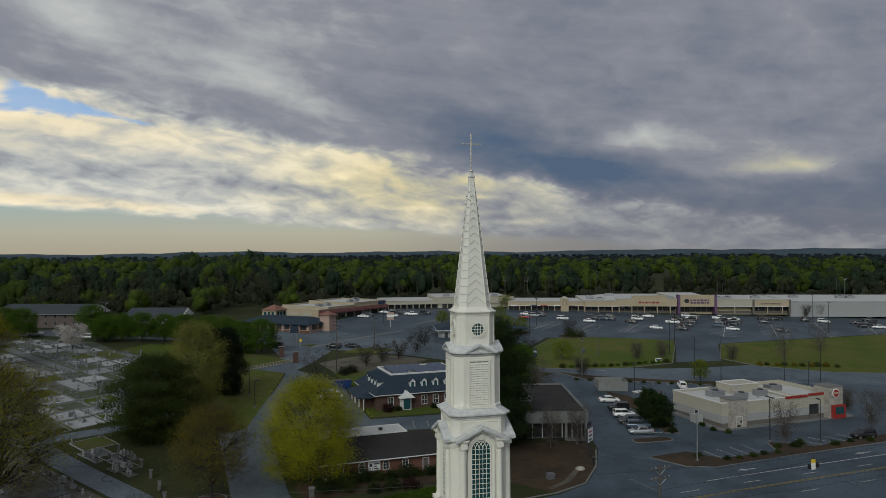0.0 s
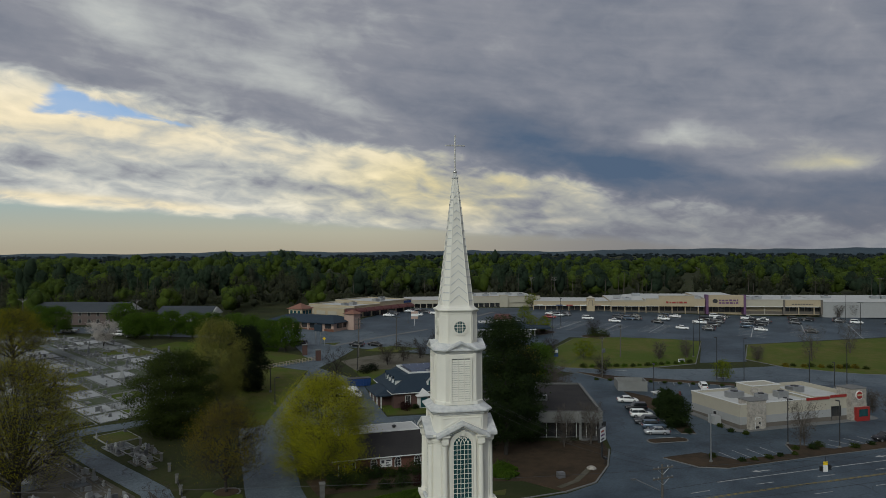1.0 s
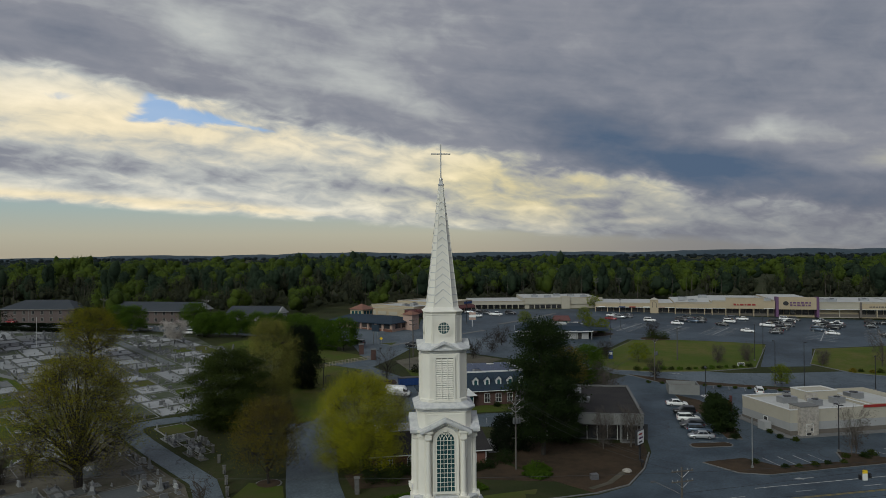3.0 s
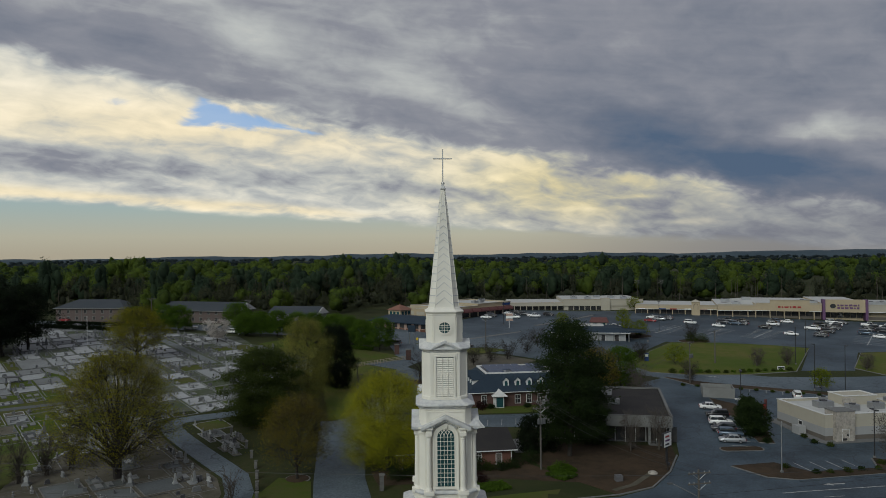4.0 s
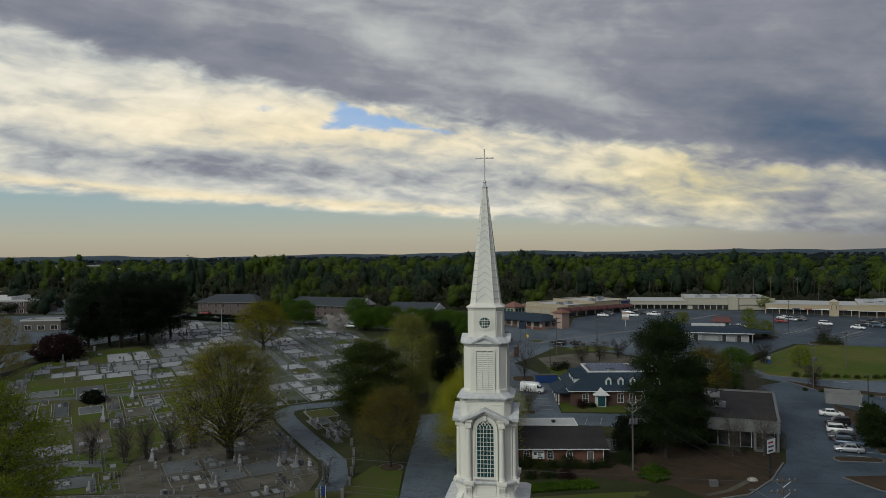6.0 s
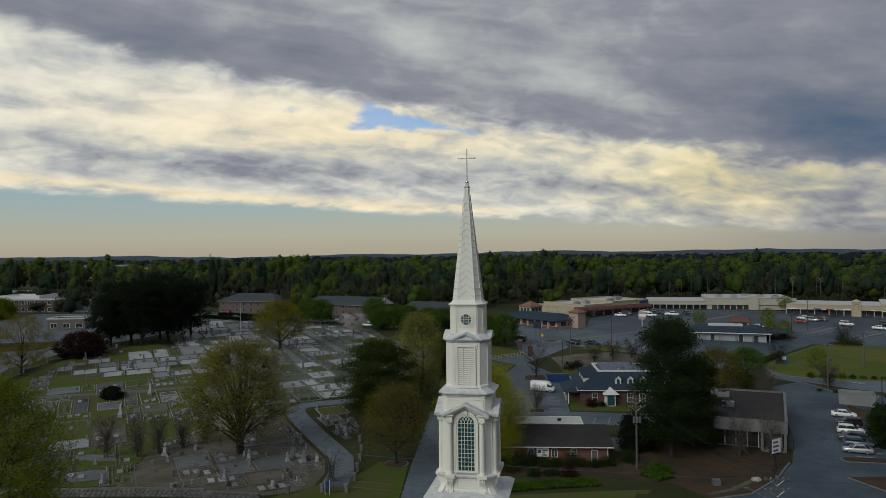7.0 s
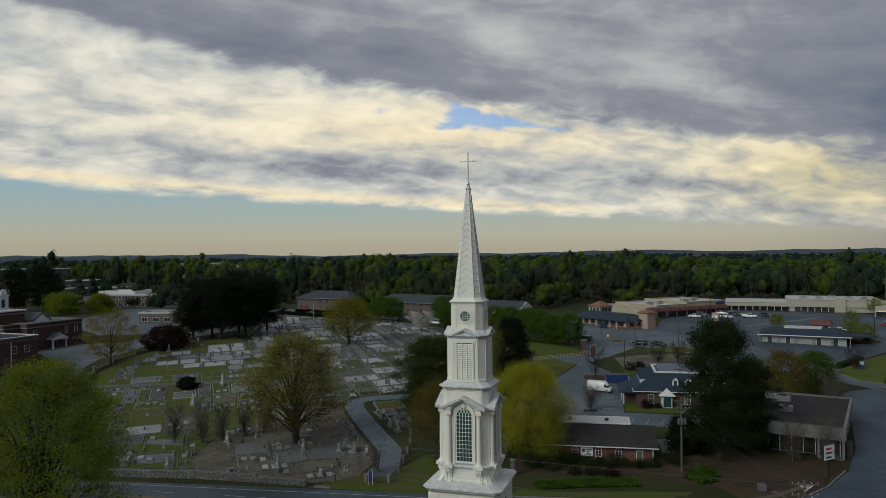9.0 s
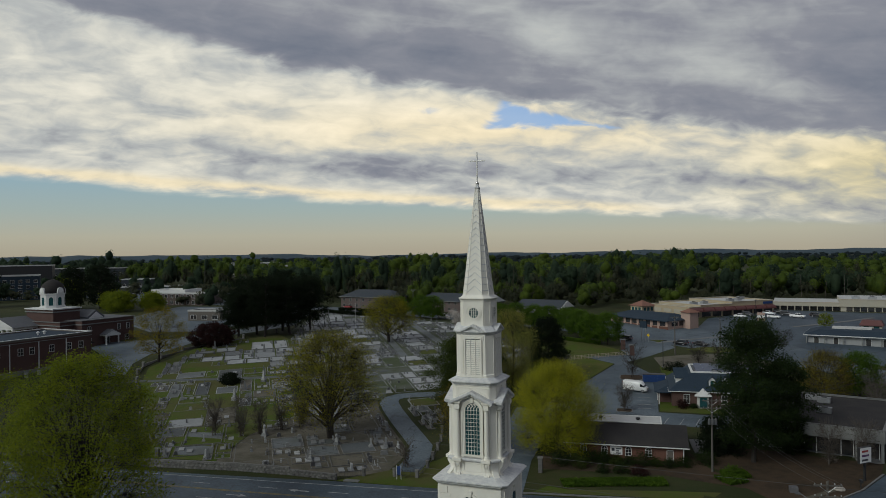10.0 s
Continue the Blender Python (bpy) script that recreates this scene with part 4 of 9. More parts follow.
island("tree_ring", rounded(31, 151.5, 34.6, 154.2, 0.6), mulch, "small mulched bed in the car park", 0.1)
island("tree_ring", rounded(31, 182, 37, 187.5, 1.4), mulch, "mulched bed under a bare tree", 0.1)
drape("cemetery_lane", around([(-2.2, 101.5), (-2.4, 112), (-4.2, 120.5), (-7.6, 126.5), (-12.7, 135.2), (-18.2, 145), (-21.2, 151), (-21.8, 154.5), (-20.3, 157.2), (-17, 158.8), (-13, 160), (-5, 163), (4, 170)], 4.4), 0.06, asphalt_old, "narrow grey lane curving through the cemetery", "lane")
drape("cemetery_lane", around([(-33, 201), (-46.8, 227.4), (-60, 252), (-72, 284)], 2.4), 0.058, gravel, "worn grey path between the plots", "lane")
drape("cemetery_lane", around([(-23.5, 217), (-36, 239), (-47.5, 259), (-58, 279)], 2.6), 0.062, gravel, "pale straight cemetery path", "lane")
drape("cemetery_lane", around([(-108, 158), (-91, 163), (-76, 167), (-61, 172), (-45, 178), (-33, 184)], 2.6), 0.062, gravel, "pale cross path between the plots", "lane")
drape("road_widening", [(112, 184), (121, 179), (142, 174.5), (171, 172.5), (200, 164.5), (262, 137), (330, 121), (330, 108), (250, 112), (183, 146), (150, 156), (120, 172)], 0.068, asphalt_old, "wide back road before the lawns", "road")
drape("cemetery_lawn", [(-53, 103), (-38, 104), (-41, 120), (-36, 150), (-42, 176), (-60, 205), (-80, 222), (-94, 236), (-104, 224), (-110, 206), (-107, 178), (-96, 160), (-70, 125)], 0.045, lawn, "green lawn between the family plots", "lawn")
drape("cemetery_earth", [(-37.8, 103.8), (-13, 100.5), (-5.5, 101.5), (-5.2, 112), (-7, 119.5), (-10.5, 125.5), (-15.6, 134.4), (-21, 144), (-24.5, 152), (-34, 152), (-41, 122)], 0.045, dirt, "bare patchy earth round the old plots", "earth")
drape("cemetery_ground", [(-35.5, 153), (-23, 153), (-26, 163), (-8, 168), (6, 200), (4, 220), (-16, 247), (-22, 262), (-52, 282), (-106, 303), (-98, 262), (-92, 240), (-60, 207), (-42, 178)], 0.042, old_turf, "worn grey turf between the far plots", "earth")
drape("side_street", [(-186, 262), (-150, 236), (-128, 240), (-121, 262), (-120, 300), (-140, 318), (-192, 318)], 0.04, asphalt_old, "grey paved lot behind the town hall", "car park")
drape("hall_yard", [(-128, 186), (-118, 200), (-118, 222), (-136, 222), (-152, 214), (-150, 204), (-140, 196)], 0.045, asphalt_old, "paved yard before the town hall", "drive")
drape("hall_drive", around([(-112, 165), (-121, 180), (-127, 200), (-124, 225), (-112, 243), (-104, 258), (-112, 290), (-140, 320)], 11), 0.05, asphalt_old, "pale drive beside the town hall", "drive")
drape("far_car_park", [(-330, 400), (-262, 345), (-228, 345), (-150, 335), (-140, 345), (-175, 400), (-190, 440), (-280, 440)], 0.05, asphalt_old, "far pale car park", "car park")

# ---- road markings ----
for y in (90.2, 90.55):
    stripe("centre_line", [(-200, y - 1.6), (-35, y - 0.7), (40, y - 0.2), (80, y + 0.3), (113, y + 0.8), (240, y + 1.6)], 0.14, line_yellow, "worn yellow centre line")
stripe("lane_line", [(80, 96.1), (104, 96.6), (120, 96.8), (240, 98)], 0.2, line_white, "solid white turning lane line")
stripe("edge_line", [(-200, 92.6), (-41, 94.9), (5, 96.3), (38, 96.9)], 0.14, line_white, "white edge line")
for k in range(26):
    x = -95 + 12.0 * k
    yy = 93.3 if x > 60 else 93.3 - 0.012 * (60 - x)
    stripe("lane_dash", [(x, yy), (x + 3.4, yy + 0.03)], 0.15, line_white, "short white lane dash")
for k in range(17):
    x = -90 + 12.0 * k
    stripe("lane_dash", [(x, 86.6 - 0.008 * (60 - x)), (x + 3.4, 86.63 - 0.008 * (60 - x))], 0.15, line_white, "short white lane dash")


def arrow(x, y, rz):
    c, s = math.cos(radians(rz)), math.sin(radians(rz))
    shape = [(0, 0.12), (2.2, 0.12), (2.2, 0.55), (3.6, -0.1), (2.2, -0.6), (2.2, -0.16), (0, -0.16)]
    drape("turn_arrow", [(x + a * c - b * s, y + a * s + b * c) for a, b in shape], 0.078, line_white, "white turn arrow on the road", "road marking", 0.02)


for x, y, a in ((92.3, 98.6, 180), (118.9, 98.9, 180), (-14, 92, 180), (-26, 88, 0), (137, 164, 150), (112, 180.5, 330)):
    arrow(x, y, a)
for k in range(4):
    stripe("bay_line", [(91.2 + 3.08 * k, 110.3), (91.25 + 3.06 * k, 105.4)], 0.14, line_white, "white parking bay line")
for k in range(5):
    stripe("bay_line", [(109.3 + 3.58 * k, 110.5), (111.3 + 3.3 * k, 105.6)], 0.14, line_white, "white parking bay line")
for k in range(8):
    stripe("bay_line", [(104.5 + 3.2 * k, 168.2 - 1.95 * k), (106.2 + 3.2 * k, 171.0 - 1.95 * k)], 0.14, line_white, "white parking bay line")
for k in range(9):
    stripe("bay_line", [(86.0 + 1.12 * k, 122.0 + 3.0 * k), (91.0 + 1.12 * k, 120.2 + 3.0 * k)], 0.13, line_white, "faded white parking bay line")
for k in range(7):
    stripe("bay_line", [(31.5 + 3.1 * k, 143.2 + 0.1 * k), (32.6 + 3.1 * k, 148.2)], 0.13, line_white, "white parking bay line")
for k in range(5):
    stripe("bay_line", [(35.6, 155 + 3.2 * k), (38.4, 155.2 + 3.2 * k)], 0.13, line_white, "white parking bay line")
for a, b in (((138.8, 236.4), (157.2, 253.3)), ((157.1, 232.4), (173.8, 247.4)), ((127.8, 247.9), (145.5, 262.6)), ((187.8, 215.3), (206.9, 236.3)), ((207.6, 210.1), (227.4, 233.5)), ((222.2, 198.4), (249.5, 232.8)), ((244.7, 198.5), (262, 218))):
    stripe("row_line", [a, b], 0.28, line_white, "long white line between parking rows")
    d = Vector((b[0] - a[0], b[1] - a[1]))
    n = Vector((d.y, -d.x)).normalized() * 5.0
    for k in range(8):
        p = Vector(a) + d * (k + 0.5) / 8
        stripe("bay_line", [tuple(p - n), tuple(p + n)], 0.12, line_white, "faint white bay line")


# ---- building helpers ----
def wall_face(x, y, rz):
    """The frame of a wall: x along it, -y out of it, z up."""
    return pose(x, y, 0, 0, 0, rz)


def window(parent, f, x, z, w, h, cols=2, rows=2, arched=False, trim=None, glass=None, name="window", label="", bar=0.05):
    """A framed window in a wall's frame f, centred on x, with its sill at z: a frame with bars, its pane and a sill."""
    t = 0.09
    if arched:
        inner, outer = arch(w / 2, z + h - w / 2, z, 8), arch(w / 2 + t, z + h - w / 2, z, 8)
    else:
        inner = [(x0, z0) for x0, z0 in ((-w / 2, z), (-w / 2, z + h), (w / 2, z + h), (w / 2, z))]
        outer = [(-w / 2 - t, z), (-w / 2 - t, z + h + t), (w / 2 + t, z + h + t), (w / 2 + t, z)]
    m = Mesh().at(f @ pose(x, 0, 0)).band(inner, outer, -0.09, 0.06)
    m.box(-w / 2 - t, w / 2 + t, -0.14, 0.06, z - 0.1, z)
    for i in range(1, cols):
        px = -w / 2 + w * i / cols
        m.box(px - bar / 2, px + bar / 2, -0.05, 0.03, z, z + h - (0.04 if not arched else w * 0.12))
    for j in range(1, rows):
        pz = z + h * j / rows
        m.box(-w / 2, w / 2, -0.048, 0.03, pz - bar / 2, pz + bar / 2)
    ob = part(name, m, trim or trim_white, parent, label)
    pane = Mesh().at(f @ pose(x, 0, 0)).plate(inner[::-1], -0.022, 0.0)
    part("pane", pane, glass or window_shop, ob)
    return ob


def doorway(parent, f, x, w, h, mat, label="", z=0.0):
    m = Mesh().at(f @ pose(x, 0, 0))
    m.band([(-w / 2, z), (-w / 2, z + h), (w / 2, z + h), (w / 2, z)], [(-w / 2 - 0.1, z), (-w / 2 - 0.1, z + h + 0.1), (w / 2 + 0.1, z + h + 0.1), (w / 2 + 0.1, z)], -0.08, 0.05)
    fr = part("door_frame", m, trim_white, parent)
    part("door", Mesh().at(f @ pose(x, 0, 0)).box(-w / 2, w / 2, -0.04, 0.02, z, z + h).box(w / 2 - 0.2, w / 2 - 0.12, -0.1, -0.04, z + 0.95, z + 1.1), mat, fr, label)


def rim(x0, x1, y0, y1, t, z0, z1):
    """A parapet round a flat roof."""
    return Mesh().box(x0, x1, y0, y0 + t, z0, z1).box(x0, x1, y1 - t, y1, z0, z1).box(x0, x0 + t, y0 + t, y1 - t, z0, z1).box(x1 - t, x1, y0 + t, y1 - t, z0, z1)


def hip(x0, x1, y0, y1, z0, z1, top):
    """A hipped roof from an eaves rectangle to a top rectangle (tx0, tx1, ty0, ty1)."""
    a, b, c, d = top
    return Mesh().loft([[(x0, y0, z0 - 0.18), (x1, y0, z0 - 0.18), (x1, y1, z0 - 0.18), (x0, y1, z0 - 0.18)], [(x0, y0, z0), (x1, y0, z0), (x1, y1, z0), (x0, y1, z0)], [(a, c, z1), (b, c, z1), (b, d, z1), (a, d, z1)]])


def roof_unit(parent, x, y, z, w=2.2, d=1.6, h=1.3):
    """An air-conditioning unit on a roof, with its fan ring and louvred side."""
    u = part("roof_unit", Mesh().box(x - w / 2, x + w / 2, y - d / 2, y + d / 2, z, z + h), metal_grey, parent, "grey rooftop air unit")
    part("fan_guard", Mesh().cyl(x, y, z + h, z + h + 0.15, min(w, d) * 0.36, None, 12), black_metal, u)
    for k in range(4):
        part("louvre", Mesh().box(x - w * 0.4, x + w * 0.4, y - d / 2 - 0.05, y - d / 2, z + 0.2 + 0.25 * k, z + 0.32 + 0.25 * k), metal_grey, u)


def lettering(parent, f, x, z, w, h, mat, words=2, rows=1, label="unreadable raised sign lettering"):
    """Plain bars that stand for sign lettering."""
    rng = random.Random(int(abs(x) * 10 + w * 7))
    for r in range(rows):
        px = x - w / 2
        while px < x + w / 2 - 0.2:
            s = min(rng.uniform(0.08, 0.22) * w / words * 1.6, x + w / 2 - px)
            zz = z + (rows - 1 - r) * h * 1.35
            part("sign_bar", Mesh().at(f).box(px, px + s, -0.16, -0.02, zz, zz + h * rng.uniform(0.75, 1.0)), mat, parent, label)
            px += s + 0.05 * w


# ---- the brick office ----
def brick_office():
    ob = thing("brick_office", "low red-brick office with a dark shingle roof and white-trimmed arched windows", "building", pose(33.5, 119.3, gz(33.5, 119.3) - 0.05))
    part("wall", Mesh().box(-9.9, 9.9, 0, 14.6, -0.8, 2.9), brick_red, ob)
    slope = Mesh()
    slope.add([(-10.6, -0.7, 2.86), (10.7, -0.7, 2.86), (10.7, 6.9, 5.05), (-10.6, 6.9, 5.05), (-10.6, -0.7, 2.66), (10.7, -0.7, 2.66), (10.7, 6.9, 4.85), (-10.6, 6.9, 4.85)],
              [(0, 1, 2, 3), (7, 6, 5, 4), (4, 5, 1, 0), (1, 5, 6, 2), (3, 2, 6, 7), (0, 3, 7, 4)])
    slope.add([(6.4, 6.9, 5.05), (10.7, 6.9, 5.05), (10.7, 15.2, 2.86), (6.4, 15.2, 2.86), (6.4, 6.9, 4.85), (10.7, 6.9, 4.85), (10.7, 15.2, 2.66), (6.4, 15.2, 2.66)],
              [(0, 1, 2, 3), (7, 6, 5, 4), (4, 5, 1, 0), (1, 5, 6, 2), (3, 2, 6, 7), (0, 3, 7, 4)])
    part("roof", slope, roof_dark, ob, "dark brown-grey shingle roof")
    part("gable", Mesh().at(pose(9.9, 0, 0, 0, 0, 90)).plate([(0, 2.85), (14.6, 2.85), (7, 4.95)], -0.05, 0.1), brick_red, ob)
    flat = part("flat_roof", Mesh().box(-8.3, 6.4, 6.9, 12.6, 2.8, 5.1), roof_white, ob, "white membrane flat roof")
    part("roof_edge", rim(-8.4, 6.45, 6.85, 12.65, 0.22, 5.0, 5.2), trim_white, flat)
    for x in (-4.6, 2.2):
        part("roof_vent", Mesh().turned(x, 9.4, [(5.1, 0.28), (5.3, 0.28), (5.32, 0.42), (5.5, 0.42), (5.6, 0.15)], 10), black_metal, flat)
    part("gutter", Mesh().box(-10.65, 10.75, -0.85, -0.68, 2.7, 2.84), trim_white, ob, "white gutter along the eaves")
    part("downpipe", Mesh().box(9.72, 9.86, -0.16, -0.02, -0.6, 2.7), trim_white, ob)
    part("plinth", Mesh().box(-9.95, 9.95, -0.06, -0.002, -0.8, 0.25), brick_dark, ob)
    f = wall_face(0, 0, 0)
    for x in (-7.2, -3.55, 0.55, 3.95):
        window(ob, f, x, 0.95, 0.95, 1.45, 2, 3, True, label="white arched window")
    doorway(ob, f, 7.55, 0.95, 2.1, stucco_dark, "dark brown door")
    doorway(ob, f, -9.0, 0.9, 2.1, black_metal)
    part("porch_roof", Mesh().box(-10.6, -8.0, -1.6, 0, 2.5, 2.65), roof_dark, ob)
    sign = part("sign_board", Mesh().box(-2.55, -0.45, -0.12, -0.02, 0.95, 2.4), sign_white, ob, "white sign board on the wall")
    for k, w in enumerate((0.8, 0.5, 0.9)):
        part("sign_bar", Mesh().box(-1.55, -1.55 + w, -0.14, -0.12, 1.15 + 0.38 * k, 1.35 + 0.38 * k), sign_ink, sign, "unreadable dark lettering")
    part("sign_emblem", Mesh().box(-2.3, -1.8, -0.14, -0.12, 1.6, 2.1), sign_ink, sign)
    return ob


brick_office()


# ---- the blue-roofed house with solar panels ----
def dormer(parent, m):
    """A gabled dormer: cheeks, white front with its window, and a little roof. The front lies at y = 0."""
    d = part("dormer", Mesh().at(m).plate([(-0.65, 0), (0.65, 0), (0.65, 1.5), (0, 2.15), (-0.65, 1.5)], 0, 2.4), trim_white, parent, "white gabled dormer")
    r = Mesh().at(m)
    for s in (-1, 1):
        o = [(0, 2.36), (s * 0.9, 1.42), (s * 0.9, 1.30), (0, 2.2)]
        r.plate(o if s < 0 else o[::-1], -0.2, 2.9)
    part("dormer_roof", r, roof_blue, d)
    p = Mesh().at(m).plate(arch(0.34, 1.05, 0.25, 6)[::-1], -0.03, 0.02)
    part("dormer_window", p, window_dark, d)


def blue_house():
    ob = thing("blue_roofed_house", "house with a blue-grey mansard roof, white dormers and solar panels", "house", pose(53.5, 158.3, gz(53.5, 161) - 0.1))
    part("wall", Mesh().box(-10.5, 13.5, 0, 17.5, -1.2, 3.5), brick_dark, ob)
    part("roof", hip(-11.2, 14.2, -0.8, 18.3, 3.5, 6.9, (-6.0, 10.5, 4.2, 15.6)), roof_blue, ob, "steep blue-grey shingle mansard roof")
    part("eaves_board", rim(-11.25, 14.25, -0.85, 18.35, 0.7, 3.28, 3.44), trim_white, ob)
    flat = part("flat_top", rim(-6.1, 10.6, 4.1, 15.7, 0.45, 6.8, 7.15), trim_white, ob, "white rim of the flat roof top")
    part("deck", Mesh().box(-5.7, 10.2, 4.5, 15.3, 6.7, 6.95), roof_grey, ob)
    panel = Mesh().add([(0, 0, 0.12), (1.75, 0, 0.12), (1.75, 2.9, 0.5), (0, 2.9, 0.5), (0, 0, 0.06), (1.75, 0, 0.06), (1.75, 2.9, 0.44), (0, 2.9, 0.44)], [(0, 1, 2, 3), (7, 6, 5, 4), (4, 5, 1, 0), (1, 5, 6, 2), (2, 6, 7, 3), (0, 3, 7, 4)]).data("solar_panel", solar_blue)
    for i in range(8):
        for j in range(3):
            if (i, j) not in ((2, 0), (5, 2)):
                s = part("solar_panel", panel, None, ob, "dark blue solar panel")
                s.matrix_basis = pose(-5.0 + 1.84 * i, 5.2 + 3.3 * j, 6.95)
    for x, y in ((-1.1, 5.6), (4.8, 12.9)):
        part("roof_vent", Mesh().turned(x, y, [(6.95, 0.3), (7.3, 0.3), (7.4, 0.1)], 10), metal_grey, ob)
    for k in range(5):
        dormer(ob, pose(-1.9 + 2.75 * k, 0.8, 4.3))
    for k in range(4):
        dormer(ob, pose(-9.5, 3.6 + 2.7 * k, 4.4, 0, 0, -90))
    f = wall_face(0, 0, 0)
    for x in (-7.3, 0.6, 3.3, 6.0, 8.7, 11.4):
        window(ob, f, x, 0.7, 1.15, 1.9, 2, 2)
    bay = part("bay", Mesh().prism([(-5.2, 0.1), (-4.9, -1.3), (-2.9, -1.3), (-2.6, 0.1)], -0.6, 2.6), trim_white, ob, "white glazed entrance bay")
    part("bay_glass", Mesh().box(-4.7, -3.1, -1.36, -1.31, 0.1, 2.3), window_dark, bay)
    part("bay_roof", Mesh().loft([[(-5.7, -1.9, 2.6), (-2.1, -1.9, 2.6), (-2.1, 0.4, 2.6), (-5.7, 0.4, 2.6)], [(-3.95, -1.2, 4.1), (-3.85, -1.2, 4.1), (-3.85, 0.4, 4.1), (-3.95, 0.4, 4.1)]]), trim_white, bay)
    wing = part("side_wing", Mesh().box(-13.4, -10.5, 3.0, 13.0, -1.2, 2.6), brick_dark, ob)
    part("wing_roof", hip(-14.2, -10.2, 2.2, 13.8, 2.6, 3.7, (-11.4, -10.4, 4.0, 12)), roof_blue, wing)
    for y in (4.4, 8.0, 11.4):
        window(ob, wall_face(-13.4, y, -90), 0, 0.4, 1.0, 1.5)
    part("post", Mesh().box(-13.3, -13.1, 1.0, 1.2, -0.8, 2.6), trim_white, ob)
    part("side_porch", Mesh().box(-13.6, -10.4, 0.8, 3.0, 2.6, 2.8), roof_blue, ob)


blue_house()


# ---- the flat-roofed office ----
def glass_office():
    ob = thing("glass_office", "single-storey office with a dark flat roof, pale fascia and glazed front", "building", pose(75.6, 123.9, gz(70, 130) - 0.05, 0, 0, -20))
    part("wall", Mesh().box(-24.5, -0.5, 1.6, 29.6, -0.8, 5.0), render_shade, ob)
    # the shade on the front is part of the fascia's grey
    part("fascia", rim(-25, 0, 0, 30, 0.35, 3.25, 5.35), fascia_dull, ob, "weathered grey fascia band")
    part("soffit", Mesh().box(-24.9, -0.1, 0.1, 1.7, 3.2, 3.3), metal_dull, ob)
    part("roof", Mesh().box(-24.6, -0.4, 0.4, 29.6, 4.9, 5.12), roof_dark, ob, "dark weathered flat roof")
    part("roof_edge", rim(-25.05, 0.05, -0.05, 30.05, 0.5, 5.33, 5.45), concrete, ob, "pale worn coping")
    for k in range(13):
        x = -24.0 + 1.92 * k
        pane = part("glass_panel", Mesh().box(x + 0.06, x + 1.86, 1.5, 1.54, 0.25, 3.15), window_shop, ob, "dark tall window pane")
        part("mullion", Mesh().box(x - 0.07, x + 0.07, 1.38, 1.56, 0.0, 3.2), trim_white, pane)
    part("sill", Mesh().box(-24.4, -0.6, 1.38, 1.58, 0.1, 0.28), metal_dull, ob)
    for x in (-24.7, -4.2, -0.4):
        part("pillar", Mesh().box(x - 0.22, x + 0.22, 0.15, 0.6, -0.6, 3.25), render_shade, ob)
    part("entrance_step", Mesh().box(-4.2, -0.5, -0.6, 1.4, -0.4, 0.08), concrete, ob)
    for x, y in ((-12, 22), (-14.5, 24), (-10.6, 12)):
        roof_unit(ob, x, y, 5.12, 2.4, 1.5, 1.0)
    f = wall_face(-0.5, 4, 90)
    for k in range(4):
        window(ob, f, 2 + 6 * k, 1.0, 2.0, 1.4, 2, 1)


glass_office()


